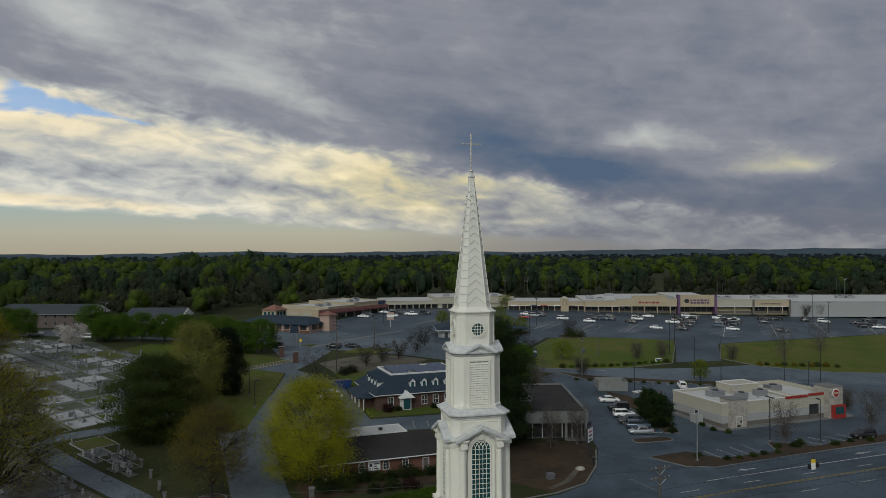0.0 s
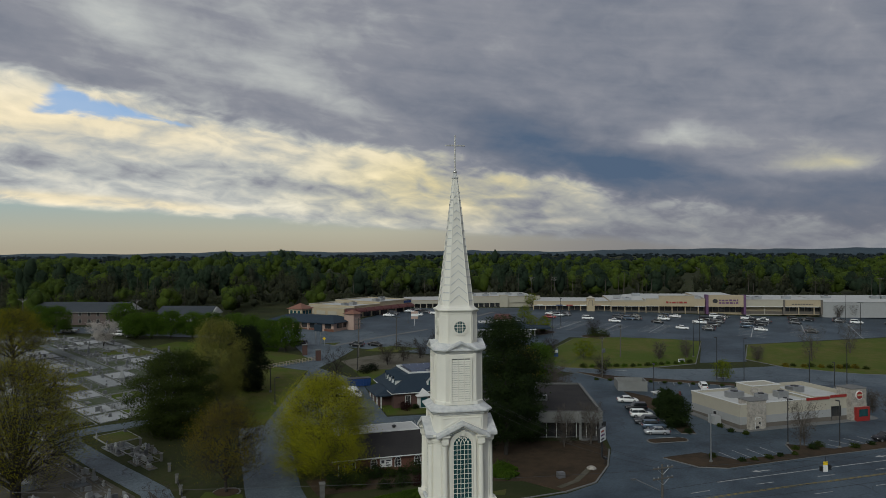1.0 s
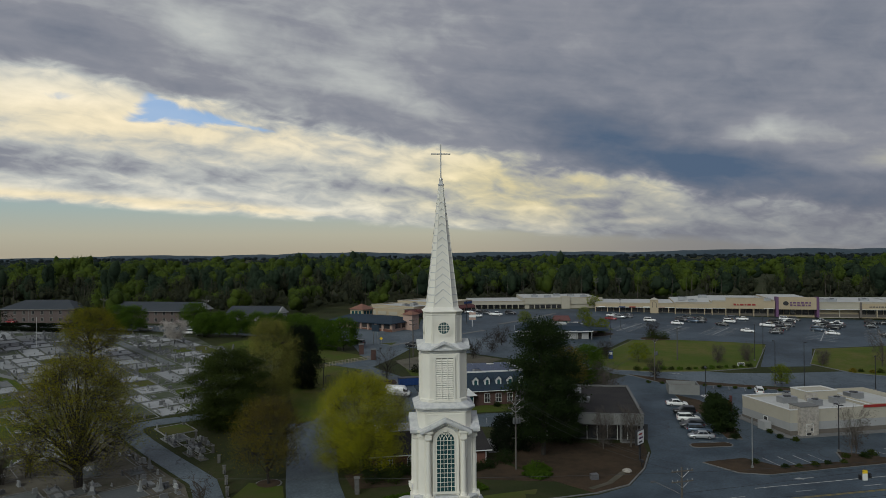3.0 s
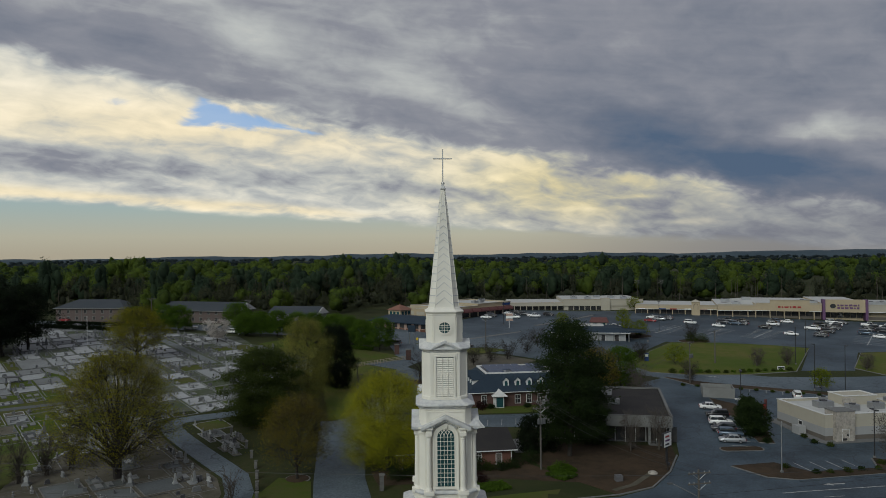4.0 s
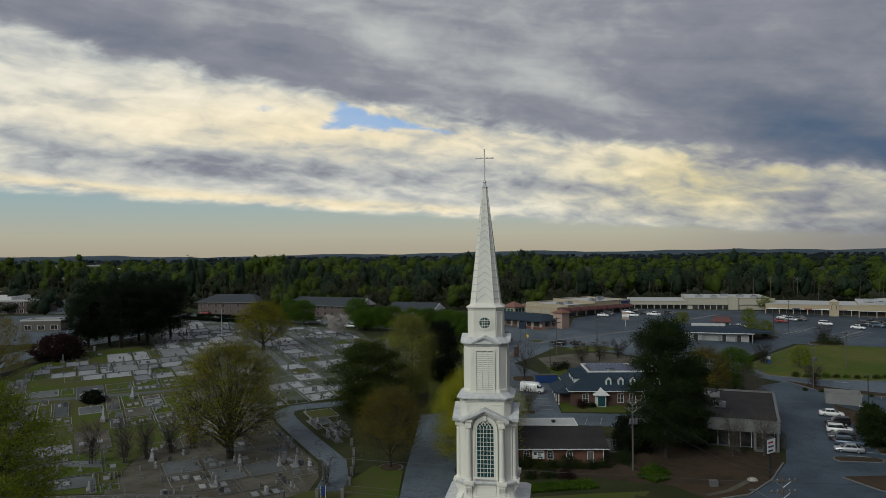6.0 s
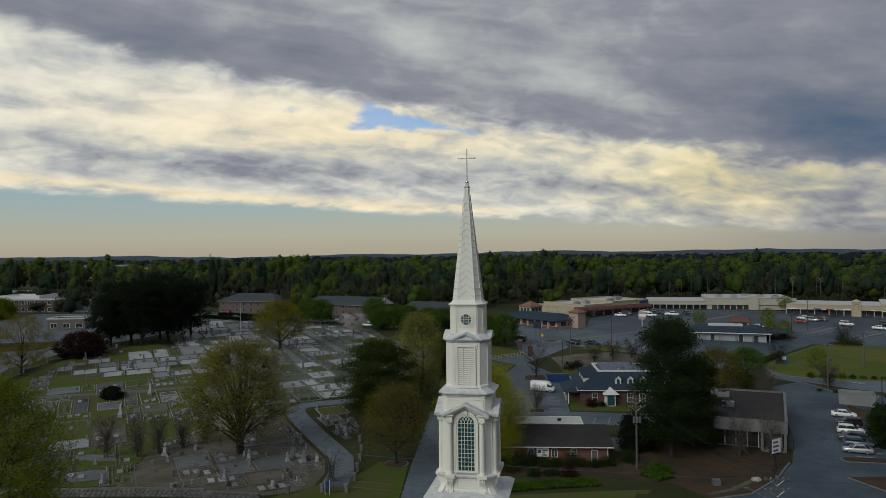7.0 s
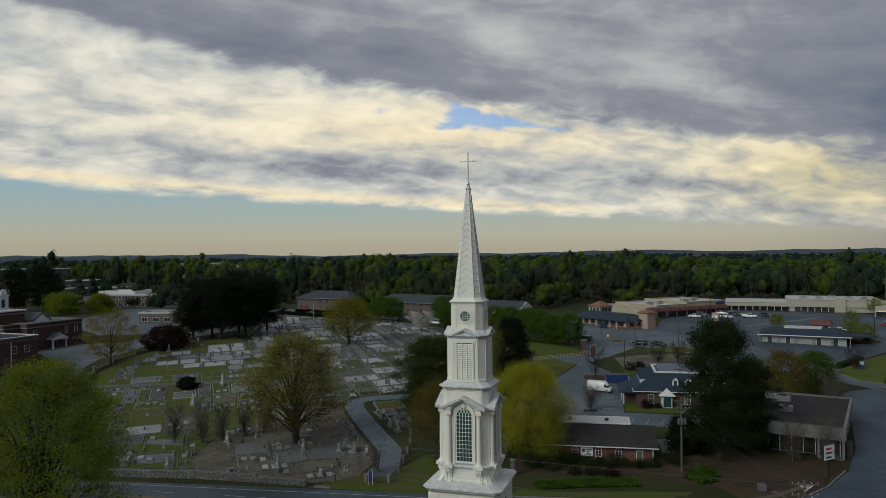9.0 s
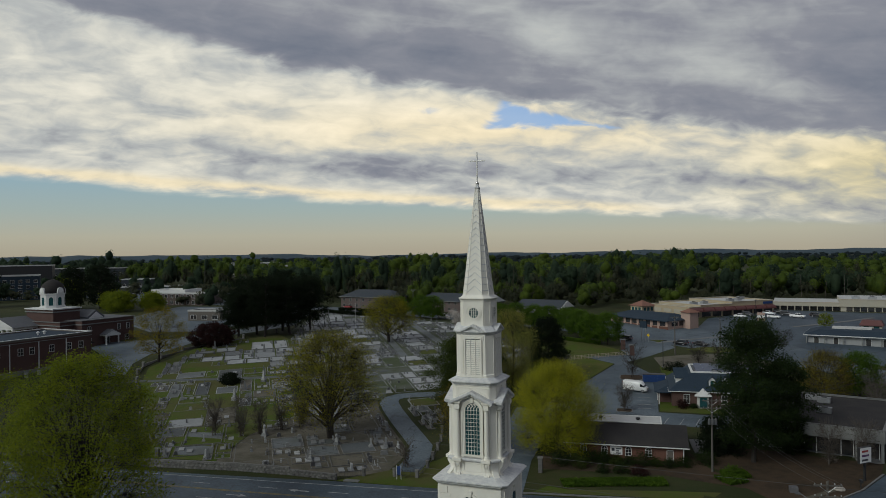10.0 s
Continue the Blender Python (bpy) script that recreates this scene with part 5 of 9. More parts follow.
# ---- the burger restaurant ----
def restaurant():
    ob = thing("restaurant", "cream drive-through restaurant with stone-clad towers and red trim", "restaurant", pose(105.4, 121.6, gz(112, 125)))
    part("base_course", Mesh().box(-0.04, 30.04, -0.04, 15.54, -0.5, 0.95), stucco_dark, ob, "dark brown base band")
    part("wall_band", Mesh().box(-0.02, 30.02, -0.02, 15.52, 0.95, 2.5), stucco_grey, ob)
    part("wall", Mesh().box(0, 30, 0, 15.5, 2.5, 4.4), stucco_cream, ob)
    part("parapet", rim(-0.06, 19.0, -0.06, 15.56, 0.35, 4.35, 5.0), stucco_cream, ob)
    part("parapet", rim(19.0, 30.1, -0.06, 15.56, 0.35, 4.35, 5.35), stucco_cream, ob)
    part("coping", rim(-0.12, 19.0, -0.12, 15.62, 0.5, 5.0, 5.1), trim_white, ob)
    part("roof", Mesh().box(0.2, 29.8, 0.2, 15.3, 4.3, 4.5), roof_white, ob)
    for x0, x1, y0, y1, h in ((1.6, 5.6, -0.9, 2.4, 5.7), (27.2, 31.3, -1.2, 2.6, 6.6)):
        tw = part("stone_tower", Mesh().box(x0, x1, y0, y1, -0.4, h), stone_clad, ob, "rough ledge-stone tower")
        part("tower_cap", Mesh().box(x0 - 0.12, x1 + 0.12, y0 - 0.12, y1 + 0.12, h, h + 0.16), concrete, tw)
        rng = random.Random(int(x0))
        for j in range(int(h / 0.42)):
            x = x0
            while x < x1 - 0.3:
                w = min(rng.uniform(0.5, 1.3), x1 - x)
                part("stone", Mesh().box(x + 0.02, x + w - 0.02, y0 - rng.uniform(0.03, 0.1), y0, 0.42 * j - 0.2, 0.42 * j + 0.19), stone_clad, tw)
                x += w
    part("back_tower", Mesh().box(11.0, 18.5, 9.5, 14.5, 4.4, 6.3), stucco_cream, ob)
    part("back_tower_stone", Mesh().box(10.6, 13.0, 8.6, 9.5, 4.4, 6.0), stone_clad, ob)
    part("back_tower_cap", rim(10.9, 18.6, 9.4, 14.6, 0.4, 6.3, 6.45), trim_white, ob)
    for x0, x1 in ((16.5, 22.5), (22.8, 27.0)):
        part("red_band", Mesh().box(x0, x1, -0.25, -0.06, 4.75 if x0 < 20 else 4.95, 5.25 if x0 < 20 else 5.45), red_paint, ob, "red eaves band")
    doorway(ob, wall_face(3.6, -0.9, 0), 0, 1.3, 2.3, black_metal, "dark service door")
    doorway(ob, wall_face(0, 7.6, -90), 0, 1.1, 2.2, black_metal, "dark back door")
    f = wall_face(0, 0, 0)
    window(ob, f, 24.4, 0.1, 2.4, 2.9, 2, 1, trim=black_metal)
    red = part("entrance_surround", Mesh().box(28.0, 31.5, -1.9, -1.2, -0.2, 2.8), red_paint, ob, "bright red entrance box")
    part("entrance_glass", Mesh().box(28.6, 30.9, -1.95, -1.9, 0.9, 2.4), window_dark, red)
    sign = part("round_sign", Mesh().at(pose(29.2, -1.22, 5.3, 90)).cyl(0, 0, 0, 0.2, 0.95, None, 20), sign_white, ob, "round white and red sign")
    part("sign_disc", Mesh().at(pose(29.2, -1.43, 5.3, 90)).cyl(0, 0, 0, 0.05, 0.78, None, 20), red_paint, sign)
    part("sign_band", Mesh().box(28.55, 29.85, -1.52, -1.48, 5.15, 5.5), stucco_tan, sign)
    for x, y, w, d in ((6.0, 9.0, 3.4, 2.2), (9.5, 5.0, 2.2, 1.8), (15.5, 6.0, 2.6, 1.8), (22.5, 9.5, 3.2, 2.4), (8.5, 12.5, 1.4, 1.2)):
        roof_unit(ob, x, y, 4.5, w, d, 1.25)
    for x, y in ((11.5, 8.0), (13.2, 4.0), (18.2, 8.2), (5.0, 5.0)):
        part("vent_pipe", Mesh().cyl(x, y, 4.5, 5.4, 0.18, None, 8), metal_grey, ob)


restaurant()


# ---- the row of shops ----
LOW = 0.82                                       # the shops are this much lower than their plan heights


def shops():
    ob = thing("shop_row", "long tan row of shops with flat fascias and dark windows", "shops", pose(143, 302, gz(150, 298) - 0.2, 0, 0, -24.9) @ Matrix.Diagonal((1, 1, LOW, 1)))
    f = wall_face(0, 0, 0)

    def unit(x0, x1, front, top, fascia_mat, low=2.9, depth=32, glass=window_shop, step=2.6):
        part("wall", Mesh().box(x0, x1, front + 2.6, front + depth, -1.5, top - 0.6), fascia_mat, ob)
        part("fascia", Mesh().box(x0, x1, front, front + 0.6, low, top).box(x0, x1, front + 0.6, front + 2.8, low, low + 0.3), fascia_mat, ob)
        part("coping", Mesh().box(x0 - 0.05, x1 + 0.05, front - 0.12, front + 0.75, top, top + 0.18), stucco_cream, ob)
        part("cornice", Mesh().box(x0, x1, front - 0.1, front - 0.002, top - 0.5, top - 0.3), stucco_cream, ob)
        part("fascia_trim", Mesh().box(x0, x1, front - 0.14, front - 0.002, low, low + 0.25), trim_white, ob)
        part("roof", Mesh().box(x0 + 0.1, x1 - 0.1, front + 0.7, front + depth - 0.1, top - 0.7, top - 0.45), roof_white, ob, "pale flat roof")
        n = max(2, int((x1 - x0) / step))
        for k in range(n):
            a, b = x0 + (x1 - x0) * k / n, x0 + (x1 - x0) * (k + 1) / n
            part("shop_window", Mesh().box(a + 0.08, b - 0.08, front + 2.5, front + 2.56, 0.4, 2.8), glass, ob)
            if k % 2 == 0:
                part("pillar", Mesh().box(a - 0.16, a + 0.16, front + 0.1, front + 0.45, -1.0, low), fascia_mat, ob)
        part("stall_riser", Mesh().box(x0, x1, front + 2.45, front + 2.58, -1.0, 0.4), stucco_dark, ob)

    unit(0, 34, 0, 5.3, stucco_tan)
    for k, x in enumerate((2.8, 11.5, 16, 22, 28.5)):
        part("shop_sign", Mesh().box(x - 1.4, x + 1.4, -0.22, -0.06, 2.95, 3.45), (sign_white, blue_paint, red_paint, sign_white, stucco_pink)[k], ob, "small unreadable shop sign")
    tw = part("tower", Mesh().box(23.6, 27.0, -0.5, 2.8, -0.8, 7.0), stucco_tan, ob, "square entrance tower with a pyramid cap")
    part("tower_roof", Mesh().loft([[(23.3, -0.8, 7.0), (27.3, -0.8, 7.0), (27.3, 3.1, 7.0), (23.3, 3.1, 7.0)], [(25.25, 1.1, 8.3), (25.35, 1.1, 8.3), (25.35, 1.2, 8.3), (25.25, 1.2, 8.3)]]), stucco_cream, tw)
    part("tower_arch", Mesh().at(pose(25.3, 0, 0)).band(arch(0.75, 5.2, 3.0, 8), arch(0.95, 5.2, 3.0, 8), -0.62, -0.5), stucco_dark, tw)
    unit(34, 49, -2.4, 6.0, stucco_tan, 2.9, 44)
    unit(49, 74, -2.4, 7.0, stucco_tan, 3.0, 44)
    part("raised_fascia", Mesh().box(54.5, 69.5, -2.7, -1.6, 3.0, 8.6), stucco_tan, ob, "raised tan fascia")
    part("raised_coping", Mesh().box(54.3, 69.7, -2.85, -1.5, 8.6, 8.8), stucco_cream, ob)
    lettering(ob, pose(0, -2.7, 0), 62, 4.7, 9.0, 1.0, red_paint, 2)
    part("roof_slope", Mesh().loft([[(35, 6, 5.4), (50, 6, 5.4), (50, 36, 5.4), (35, 36, 5.4)], [(46, 14, 7.2), (50, 14, 7.2), (50, 30, 7.2), (46, 30, 7.2)]]), roof_white, ob, "pale sloping roof behind the fascia")
    part("gym_front", Mesh().box(75, 90, -3.2, 0.5, 2.9, 9.0), stucco_tan, ob, "tall tan shopfront with purple edges")
    for x0, x1 in ((74.2, 75.2), (89.8, 90.8)):
        part("purple_pier", Mesh().box(x0, x1, -3.5, 0.4, -1.0, 9.2), purple, ob, "purple pier")
    part("wall", Mesh().box(74, 91, 0.4, 41, -1.5, 7.2), stucco_tan, ob)
    part("roof", Mesh().box(74.1, 90.9, 0.6, 40.8, 7.2, 7.4), roof_white, ob)
    for k in range(6):
        part("shop_window", Mesh().box(75.4 + 2.4 * k, 77.6 + 2.4 * k, -0.1, -0.04, 0.0, 2.8), window_shop, ob)
    lettering(ob, pose(0, -3.2, 0), 83.6, 4.6, 8.0, 1.0, purple, 2, 2)
    part("sign_disc", Mesh().at(pose(78.0, -3.22, 6.0, 90)).cyl(0, 0, 0, 0.15, 1.1, None, 16), black_metal, ob)
    unit(91, 106.5, -2.4, 6.6, stucco_cream, 2.9, 40, stucco_tan, 3.2)
    unit(106.5, 122, -2.4, 6.6, stucco_tan, 2.9, 40)
    for x0 in (106.2, 121.5):
        part("dark_pier", Mesh().box(x0, x0 + 0.85, -2.7, -1.8, -1, 6.7), stucco_dark, ob)
    lettering(ob, pose(0, -2.4, 0), 114, 4.2, 8.5, 0.55, sign_ink, 3)
    part("white_wall", Mesh().box(122.4, 195, -1.6, 46, -2.5, 5.6), stucco_grey, ob, "long plain pale grey wall")
    part("white_roof", Mesh().loft([[(122.3, -1.8, 5.6), (195, -1.8, 5.6), (195, 46.2, 5.6), (122.3, 46.2, 5.6)], [(122.3, 20, 6.5), (195, 20, 6.5), (195, 28, 6.5), (122.3, 28, 6.5)]]), roof_white, ob, "pale low-pitched roof")
    for x, y, z in ((38, 12, 6.4), (42, 8, 5.4), (47, 16, 7.2), (72, 6, 6.4), (69, 12, 6.4), (94, 6, 6.1), (97.5, 5, 6.1), (99, 10, 6.1), (150, 14, 6.1), (154, 13, 6.1), (130, 15, 6.1), (112, 12, 6.1)):
        roof_unit(ob, x, y, z, 3.6, 2.4, 1.5)


shops()


def shops_left():
    ob = thing("shop_block", "cream flat-roofed shop block at the back of the car park", "shops", pose(91.5, 328, gz(105, 322) - 0.1, 0, 0, -11) @ Matrix.Diagonal((1, 1, LOW, 1)))
    part("wall", Mesh().box(0, 26, 2.5, 34, -1.5, 3.6).box(26, 62, 0, 36, -1.5, 5.6), stucco_cream, ob)
    part("fascia", Mesh().box(0, 26, 0, 0.5, 2.5, 4.4).box(0, 26, 0.5, 2.6, 2.5, 2.8), stucco_cream, ob)
    part("fascia", Mesh().box(25.8, 62.2, -0.5, 0.1, 2.6, 6.2), stucco_cream, ob)
    part("roof", Mesh().box(0.1, 25.9, 0.5, 33.9, 3.6, 3.9).box(26.1, 61.9, 0.1, 35.8, 5.6, 5.8), roof_white, ob)
    part("coping", Mesh().box(-0.1, 26, -0.15, 0.65, 4.4, 4.55).box(25.7, 62.3, -0.65, 0.2, 6.2, 6.35), stucco_tan, ob)
    for k in range(9):
        part("shop_window", Mesh().box(0.4 + 2.85 * k, 2.9 + 2.85 * k, 2.4, 2.46, 0.2, 2.4), window_shop, ob)
        part("pillar", Mesh().box(0.0 + 2.85 * k, 0.3 + 2.85 * k, 0.1, 0.4, -1, 2.5), stucco_cream, ob)
    for k in range(7):
        part("shop_window", Mesh().box(28 + 2.6 * k, 30.2 + 2.6 * k, -0.06, -0.01, 0.2, 2.4), window_shop, ob)
    part("entrance_tower", Mesh().box(43, 47, -1.2, 2, -1, 7.0), stucco_cream, ob, "pale entrance tower")
    for x, y in ((32, 12), (38, 9), (50, 14), (55, 8), (44, 20)):
        roof_unit(ob, x, y, 5.8, 3, 2.2, 1.3)


shops_left()


# ---- the strip of shops with maroon awnings, and the corner diner ----
def strip():
    ob = thing("awning_shop_strip", "stepped tan shop strip with rounded maroon awnings", "shops", pose(55.2, 291.5, gz(62, 296) - 0.1, 0, 0, 36))
    for x0, x1, h in ((0, 5.7, 4.2), (5.7, 21.6, 4.9), (21.6, 43, 5.7)):
        part("wall", Mesh().box(x0, x1, 0, 26, -1.5, h - 0.4), stucco_tan, ob)
        part("parapet", rim(x0, x1, -0.1, 26.1, 0.4, h - 0.45, h), stucco_tan, ob)
        part("coping", rim(x0 - 0.08, x1 + 0.08, -0.2, 26.2, 0.6, h, h + 0.15), stucco_cream, ob)
        part("roof", Mesh().box(x0 + 0.3, x1 - 0.3, 0.3, 25.7, h - 0.6, h - 0.38), roof_white, ob)
        n = int((x1 - x0) / 5.3)
        for k in range(n):
            a = x0 + 0.4 + 5.3 * k
            prof = [(-0.1, 4.0)] + [(-0.1 - 2.2 * math.sin(radians(t)), 2.5 + 1.5 * math.cos(radians(t))) for t in range(15, 91, 15)] + [(-0.1, 2.4)]
            m = Mesh()
            q = len(prof)
            m.add([(x, y, z) for x in (a, a + 4.7) for y, z in prof], [tuple(range(q)), tuple(range(2 * q - 1, q - 1, -1))] + [((i + 1) % q, i, q + i, q + (i + 1) % q) for i in range(q)])
            part("awning", m, awning_maroon, ob, "rounded maroon awning")
            part("shop_window", Mesh().box(a + 0.2, a + 4.5, -0.06, -0.01, 0.3, 2.4), window_shop, ob)
        for k in range(3):
            part("wall_panel", Mesh().at(pose(x0, 0, 0, 0, 0, -90)).box(-9 - 6.5 * k, -4 - 6.5 * k, -0.12, -0.01, h - 2.6, h - 1.2), stucco_cream, ob)
    part("blue_sign", Mesh().box(37.5, 42.5, -0.3, -0.1, 4.3, 5.3), blue_paint, ob, "blue unreadable fascia sign")
    for x, y in ((9, 8), (16, 10), (26, 6), (33, 9), (39, 14)):
        roof_unit(ob, x, y, 4.5 if x < 21 else 5.3, 2.6, 2.0, 1.2)


strip()


def diner():
    ob = thing("corner_diner", "low corner diner with a blue metal roof and two terracotta-capped towers", "restaurant", pose(25.6, 281.6, gz(40, 272), 0, 0, -46.3))
    part("wall", Mesh().box(0, 29.5, 0, 13, -1.5, 2.7), stucco_pink, ob)
    part("plinth", Mesh().box(-0.05, 29.55, -0.06, 0, -1.5, 0.45), brick_red, ob)
    part("roof", hip(-1.0, 30.5, -1.2, 14, 2.7, 4.6, (4, 25, 5.5, 8.5)), roof_blue, ob, "blue-grey metal hipped roof")
    part("eaves_board", Mesh().box(-1.05, 30.55, -1.25, -1.1, 2.4, 2.75), roof_blue, ob)
    for k in range(8):
        part("window_panel", Mesh().box(1.2 + 3.5 * k, 3.9 + 3.5 * k, -0.05, -0.01, 0.6, 2.3), window_shop, ob)
        part("pier", Mesh().box(0.2 + 3.5 * k, 0.9 + 3.5 * k, -0.25, -0.01, -1.2, 2.6), stucco_pink, ob)
    for k in range(3):
        part("window_panel", Mesh().at(pose(29.5, 1.5, 0, 0, 0, 90)).box(0.4 + 3.8 * k, 3.4 + 3.8 * k, -0.05, -0.01, 0.6, 2.3), window_shop, ob)
    for x, y, w, h, nm in ((4.6, 12, 6.4, 6.2, "tan"), (30.8, 9.6, 4.2, 5.4, "pink")):
        tw = part("tower", Mesh().box(x - w / 2, x + w / 2, y - w / 2, y + w / 2, -1.0, h), stucco_tan if nm == "tan" else stucco_pink, ob, nm + " square tower")
        part("tower_roof", Mesh().loft([[(x - w / 2 - 0.6, y - w / 2 - 0.6, h), (x + w / 2 + 0.6, y - w / 2 - 0.6, h), (x + w / 2 + 0.6, y + w / 2 + 0.6, h), (x - w / 2 - 0.6, y + w / 2 + 0.6, h)], [(x - 0.1, y - 0.1, h + w * 0.32), (x + 0.1, y - 0.1, h + w * 0.32), (x + 0.1, y + 0.1, h + w * 0.32), (x - 0.1, y + 0.1, h + w * 0.32)]]), roof_red, tw, "terracotta pyramid roof")
        if nm == "tan":
            for rz, ox, oy in ((0, x, y - w / 2), (90, x + w / 2, y), (-90, x - w / 2, y)):
                for k in (-1, 0, 1):
                    part("tower_window", Mesh().at(pose(ox, oy, 0, 0, 0, rz)).box(k * 1.8 - 0.6, k * 1.8 + 0.6, -0.05, 0.0, 4.2, 5.6), window_dark, tw)


diner()


def bank():
    ob = thing("bank_branch", "low grey-blue flat-roofed bank branch with white columns", "building", pose(86.5, 239.5, gz(98, 236) - 0.1, 0, 0, -17))
    part("wall", Mesh().box(0.8, 25, 1.4, 17, -1.5, 3.0), stucco_grey, ob)
    part("roof", hip(-0.4, 26.4, 0, 18.4, 3.0, 4.3, (3.5, 22.5, 4.5, 15.0)), roof_blue, ob, "wide blue-grey low roof")
    part("eaves_board", rim(-0.45, 26.45, -0.05, 18.45, 0.3, 2.75, 3.0), trim_white, ob)
    part("white_box", Mesh().box(7, 18, 9, 14, 4.1, 4.75), roof_white, ob, "white plant housing on the roof")
    for x in (3.2, 8.6, 17.4, 22.0):
        doorway(ob, wall_face(0.0, 1.4, 0), x, 1.3, 2.2, window_shop, "dark glazed door")
    for k in range(6):
        # grey instead of white: shade under the eaves is put into the column colour
        part("column", Mesh().box(0.3 + 5.1 * k, 0.6 + 5.1 * k, 0.25, 0.55, -1.0, 2.75), render_shade, ob)
    part("canopy", Mesh().box(26, 32, 3, 12, 2.8, 3.3), roof_blue, ob)


bank()
kiosk = thing("red_kiosk", "small white kiosk with a dark red mansard roof", "kiosk", on(112, 263, 0, -20))
part("wall", Mesh().box(-3, 3, -2, 2, -1, 2.4), stucco_cream, kiosk)
part("roof", hip(-3.6, 3.6, -2.6, 2.6, 2.4, 4.0, (-2.8, 2.8, -1.8, 1.8)), awning_maroon, kiosk)
for k in (-1.5, 1.5):
    part("window_panel", Mesh().box(k - 0.8, k + 0.8, -2.05, -2.0, 0.7, 2.0), window_dark, kiosk)


# ---- flats and roofs before the woods ----
def flats(x, y, rz, w, d, h, label, wall, roof, rows=2, ridge=3.2, gable=False):
    ob = thing("apartment_block", label, "building", pose(x, y, gz(x, y) - 0.1, 0, 0, rz))
    part("wall", Mesh().box(-w / 2, w / 2, 0, d, -1.5, h), wall, ob)
    cut = -0.4 if gable else d * 0.42
    part("roof", hip(-w / 2 - 0.7, w / 2 + 0.7, -0.7, d + 0.7, h, h + ridge, (-w / 2 + cut, w / 2 - cut, d * 0.48, d * 0.52)), roof, ob)
    part("eaves_board", Mesh().box(-w / 2 - 0.75, w / 2 + 0.75, -0.78, -0.6, h - 0.2, h + 0.02), render_shade, ob)
    if gable:
        part("gable_face", Mesh().at(pose(w / 2 + 0.72, d / 2, 0, 0, 0, 90)).plate([(-d / 2 - 0.3, h), (d / 2 + 0.3, h), (0, h + ridge - 0.25)], -0.2, 0.3), trim_white, ob, "white boarded gable")
    n = int(w / 3.6)
    f = wall_face(0, 0, 0)
    for r in range(rows):
        for k in range(n):
            window(ob, f, -w / 2 + w * (k + 0.5) / n, 0.9 + 2.7 * r, 1.0, 1.3, 2, 1, trim=render_shade)
    part("downpipe", Mesh().box(-w * 0.12, -w * 0.12 + 0.14, -0.14, -0.01, -1, h), render_shade, ob)


flats(-89.5, 316, -14, 30, 14, 5.7, "two-storey brick apartment block with a grey hipped roof", brick_dull, roof_slate)
flats(-44, 303, -24, 36, 14, 5.0, "long brick apartment block with a dark roof and white gable", brick_dull, roof_slate, 2, 3.2, True)
flats(-6, 302, -22, 21, 12, 2.8, "low house with a grey roof and white gable", stucco_grey, roof_slate, 1, 3.0, True)


